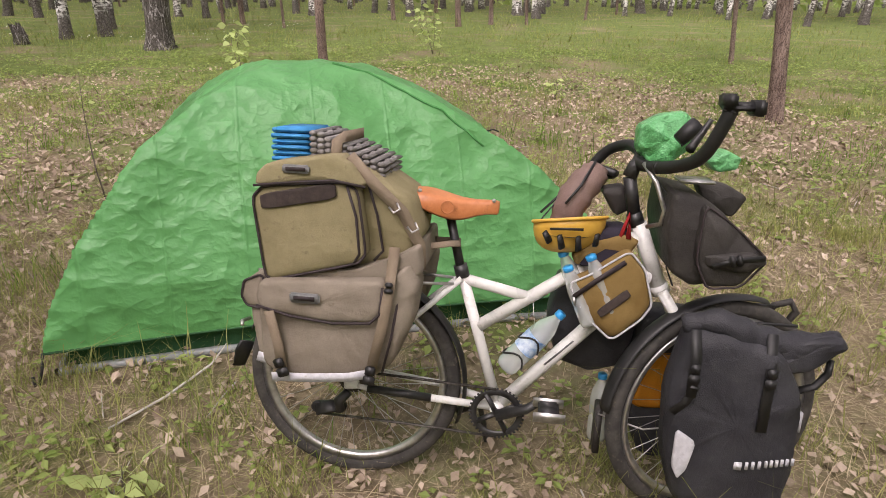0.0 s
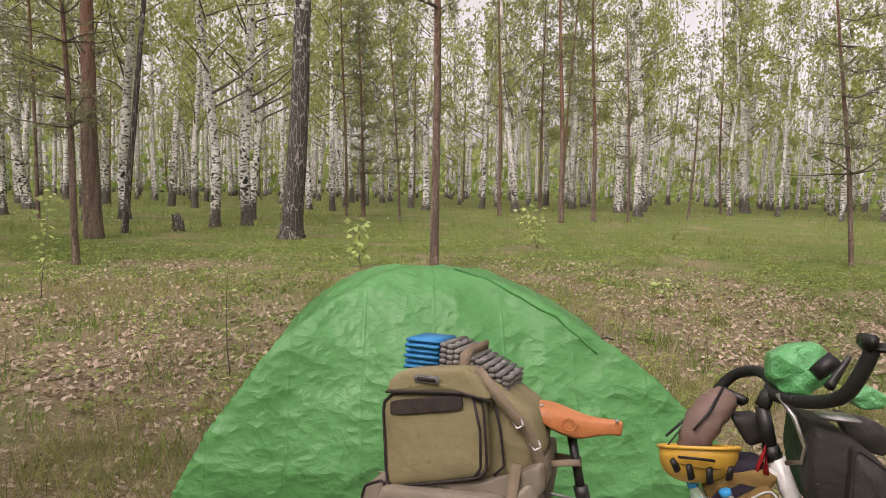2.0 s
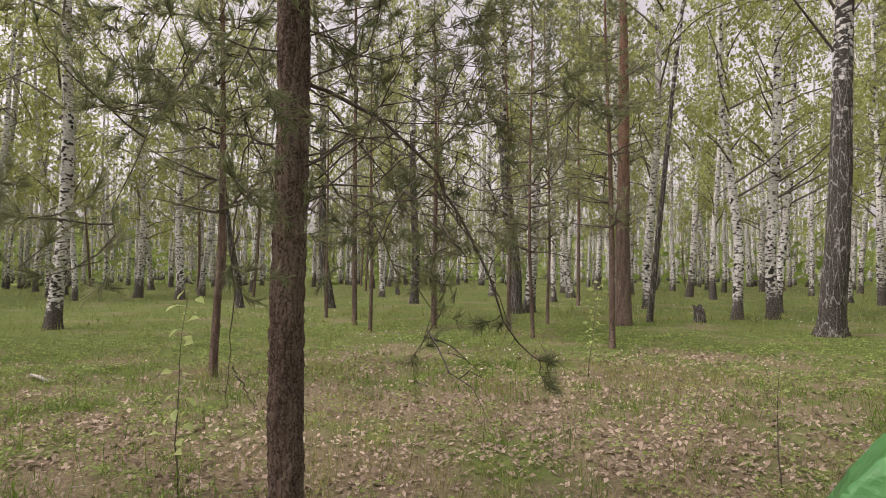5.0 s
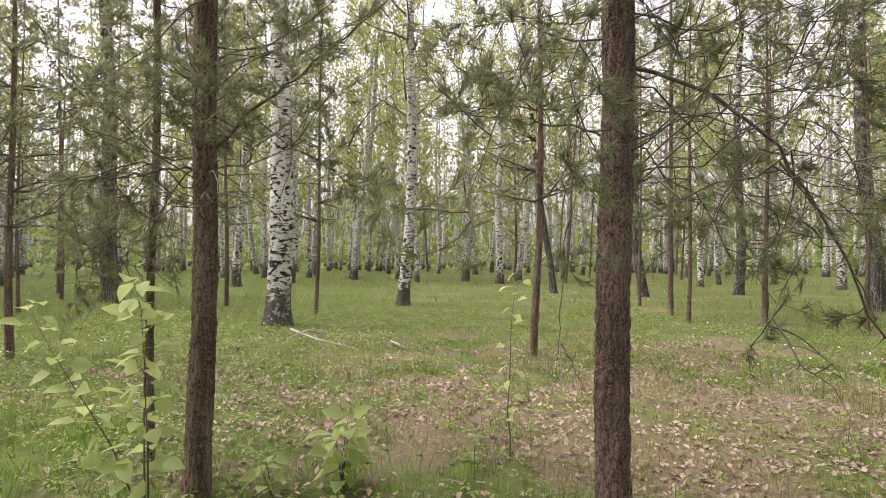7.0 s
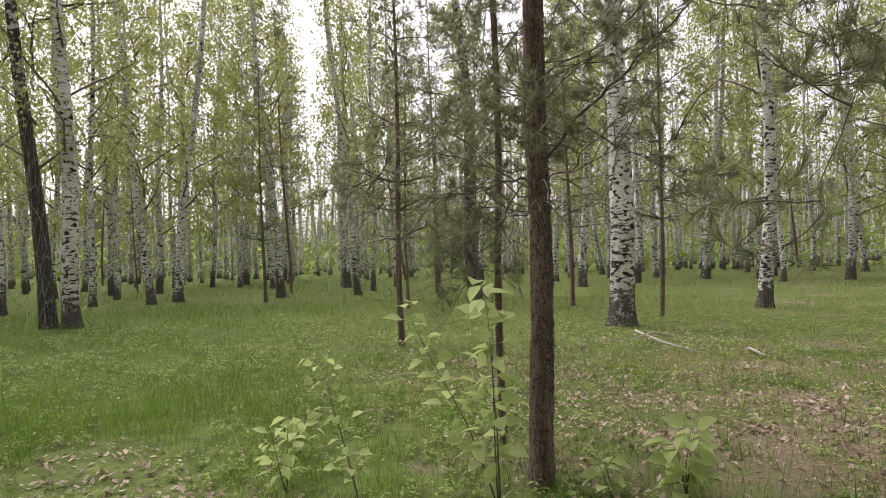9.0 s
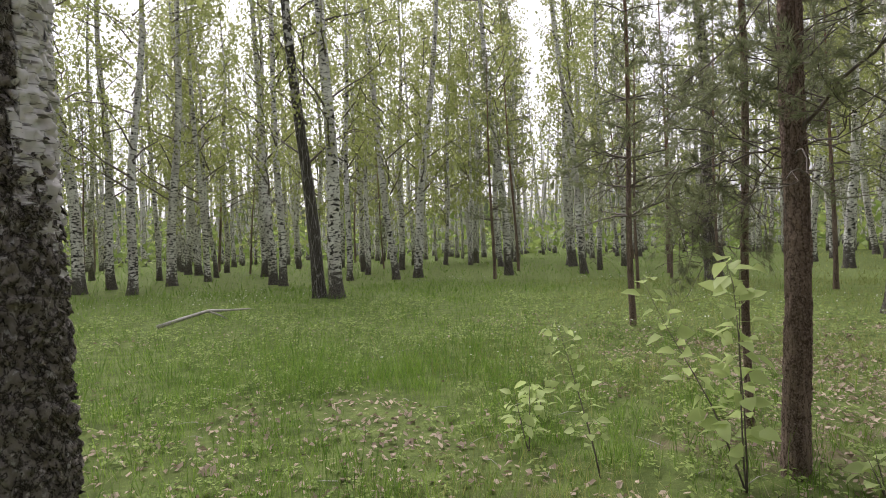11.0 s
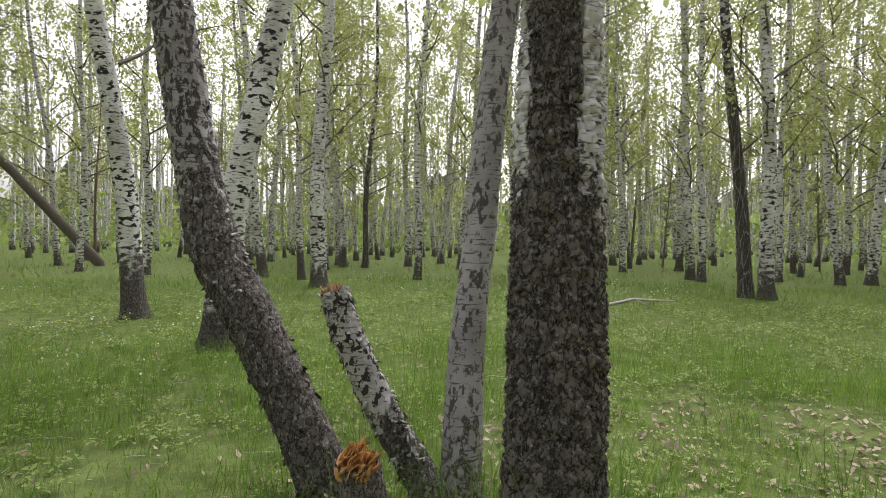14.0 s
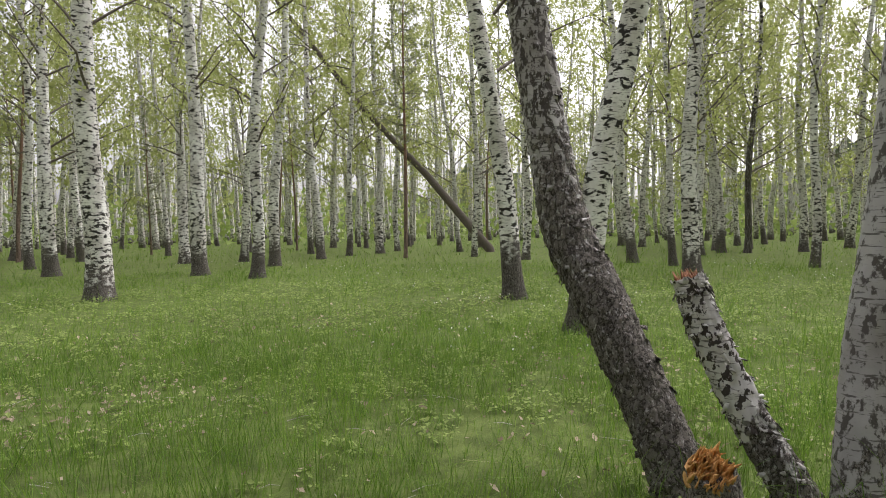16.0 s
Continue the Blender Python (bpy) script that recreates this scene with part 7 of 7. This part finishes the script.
def tufted(rng, clumps, blades, r0, r1, width, where, power=0.6):
    """Blade feet gathered into clumps, with a size for each clump, kept where the mask allows."""
    tx, ty = scatter(rng, clumps, r0, r1, power)
    here = rng.uniform(0, 1, clumps) < where(tx, ty)
    tx, ty = tx[here], ty[here]
    size = rng.gamma(5, 1 / 5, len(tx))
    pick = rng.integers(0, len(tx), int(blades * len(tx) / clumps))
    spread = width * (0.5 + 0.6 * size[pick])
    return tx[pick] + rng.normal(size=len(pick)) * spread, ty[pick] + rng.normal(size=len(pick)) * spread, size[pick]


def southern(x, y):
    return smooth01(-y + 0.35 * x, 0.0, 3.5)


def ground_cover():
    rng = np.random.default_rng(21)
    # lush clumps to the south
    x, y, s = tufted(rng, 12000, 215000, 1.0, 11, 0.08, lambda p, q: southern(p, q) * np.clip(1.5 * greenness(p, q), 0, 1) * (1 - smooth01(np.hypot(p, q), 6.5, 11)))
    h = s * rng.gamma(6, 1 / 6, len(x)) * 0.25 * (1 + 0.5 * waves(x, y, 1.7, 33))
    stuff("grass", bent_blades("grass", x, y, h, rng.uniform(0.0025, 0.0055, len(x)), rng.uniform(0.2, 1.2, len(x)), GRASS, rng), "thick tufts of fresh green woodland grass", "grass")
    # thin grass growing through the litter
    x, y, s = tufted(rng, 9500, 165000, 0.6, 10.5, 0.065, lambda p, q: (1 - southern(p, q)) * (0.2 + 0.8 * greenness(p, q)))
    h = s * rng.gamma(5, 1 / 5, len(x)) * 0.14
    fresh = waves(x, y, 0.8, 61) + 0.5 * waves(x, y, 3.0, 62) > 0.1
    for part_of, mat, say in ((fresh, GRASS, "fresh green grass growing through the litter"), (~fresh, PALE_GRASS, "thin yellowish green grass growing through the litter")):
        n = int(part_of.sum())
        stuff("grass", bent_blades("grass", x[part_of], y[part_of], h[part_of], rng.uniform(0.003, 0.006, n), rng.uniform(0.2, 1.2, n), mat, rng), say, "grass")
    x, y, s = tufted(rng, 900, 42000, 0.3, 3.2, 0.05, lambda p, q: 0.35 + 0.65 * greenness(p, q))
    stuff("grass", bent_blades("grass", x + 0.2, y + 2.2, s * rng.gamma(5, 1 / 5, len(x)) * 0.14, rng.uniform(0.002, 0.0045, len(x)), rng.uniform(0.3, 1.3, len(x)), PALE_GRASS, rng), "tufts of yellowish green grass round the bicycle and tent", "grass")
    # woodland grass farther out
    x, y, s = tufted(rng, 26000, 230000, 5.0, 24, 0.16, lambda p, q: (0.12 + 0.88 * greenness(p, q)) * (0.25 + 0.75 * smooth01(np.hypot(p, q), 5, 9)), 0.75)
    green = rng.uniform(0, 1, len(x)) < 0.25 + 0.75 * smooth01(-y + 0.55 * x + 1 + 2.5 * waves(x, y, 0.7, 63), 0, 6)
    for part_of, mat, say in ((green, GRASS, "green woodland grass under the trees"), (~green, PALE_GRASS, "yellowish green woodland grass under the trees")):
        fx, fy = x[part_of], y[part_of]
        h = s[part_of] * rng.gamma(5, 1 / 5, len(fx)) * (0.12 + 0.06 * smooth01(-fy, 0, 5)) * (1 + 0.5 * waves(fx, fy, 2.0, 31))
        stuff("grass", bent_blades("grass", fx, fy, h, rng.uniform(0.005, 0.011, len(fx)), rng.uniform(0.1, 1.0, len(fx)), mat, rng, True), say, "grass")
    x, y = scatter(rng, 75000, 18, 75, 0.75)
    for part_of, mat, say in ((y < 0.3 * x, GRASS, "green grass below the distant trees"), (y >= 0.3 * x, PALE_GRASS, "yellowish grass below the distant trees")):
        fx, fy = x[part_of], y[part_of]
        h = rng.gamma(4, 1 / 4, len(fx)) * 0.2 * (1 + 0.6 * waves(fx, fy, 0.8, 35))
        stuff("grass", bent_blades("grass", fx, fy, h, rng.uniform(0.015, 0.04, len(fx)), rng.uniform(0.1, 0.9, len(fx)), mat, rng, True), say, "grass")
    # straw lying on the camp ground
    x, y = scatter(rng, 40000, 0.4, 6, 0.6)
    keep = rng.uniform(0, 1, len(x)) < (0.85 - 0.6 * greenness(x, y)) * (0.2 + 0.8 * smooth01(y - 0.4 * x, -2, 1))
    x, y = x[keep], y[keep]
    stuff("dry_grass", bent_blades("dry_grass", x, y, rng.gamma(4, 1 / 4, len(x)) * 0.085, rng.uniform(0.0025, 0.005, len(x)), rng.uniform(1.0, 2.4, len(x)), DRY, rng, True), "bleached dry grass stalks bent to the ground", "grass")
    x, y = scatter(rng, 85000, 0.3, 3.4)
    stuff("dry_grass", bent_blades("dry_grass", x + 0.2, y + 2.2, rng.gamma(4, 1 / 4, len(x)) * 0.11, rng.uniform(0.002, 0.0045, len(x)), rng.uniform(1.2, 2.5, len(x)), DRY, rng, True), "matted pale straw on the camp ground", "grass")
    # fallen leaves
    x, y = scatter(rng, 150000, 0.5, 13, 0.62)
    keep = rng.uniform(0, 1, len(x)) < np.clip(1.1 - 1.1 * greenness(x, y), 0.04, 1) * (1 - 0.6 * southern(x, y))
    x, y = x[keep], y[keep]
    stuff("leaf_litter", flat_leaves("leaf_litter", x, y, rng.uniform(0.02, 0.052, len(x)) * (1 + 0.4 * smooth01(np.hypot(x, y - 1), 2.5, 5)), LITTER, rng, 0.04, 0.4), "dry pinkish-brown fallen leaves", "leaf litter")
    # low broad-leaved herbs in patches
    x, y = scatter(rng, 46000, 1.2, 17, 0.7)
    f = waves(x, y, 1.6, 9) + 0.7 * waves(x, y, 5.0, 10)
    keep = (f > -0.15) & (rng.uniform(0, 1, len(x)) < 0.3 + 0.65 * greenness(x, y))
    x, y = x[keep], y[keep]
    far = np.hypot(x, y)
    stuff("herbs", herb_plants("herbs", x, y, rng.uniform(0.03, 0.16, len(x)) * (0.6 + 0.05 * far), rng.uniform(0.03, 0.055, len(x)) * (0.9 + 0.03 * far), HERB, rng, 5), "low green broad-leaved herbs", "herbs")
    # small white flowers
    x, y = scatter(rng, 9000, 5, 26, 0.7)
    keep = (waves(x, y, 0.6, 12) > 0.3) & ((x < -5) | (y < -6))
    x, y = x[keep], y[keep]
    c = np.stack([x, y, rng.uniform(0.14, 0.3, len(x))], 1)
    stuff("wild_flowers", leaf_mesh("wild_flowers", c, rng.uniform(0.02, 0.04, len(x)), PETAL, rng, 0, 0.9), "small white wild flowers in the grass", "flowers")
    # twigs
    s = Shape()
    for i in range(260):
        a, r = rng.uniform(0, 6.28), rng.uniform(1, 8)
        p = Vector((r * math.cos(a), r * math.sin(a), 0.012))
        d = Vector((*rng.normal(size=2), 0)).normalized() * rng.uniform(0.06, 0.3)
        s.tube([p, p + d * 0.5 + Vector((0, 0, rng.uniform(0, 0.02))), p + d], [0.0035, 0.003, 0.0012], 4, False)
    tagged(new("twigs", s.mesh("twigs", PALE_TWIG)), "small dry twigs scattered on the litter", "twigs", kind="stuff")


ground_cover()
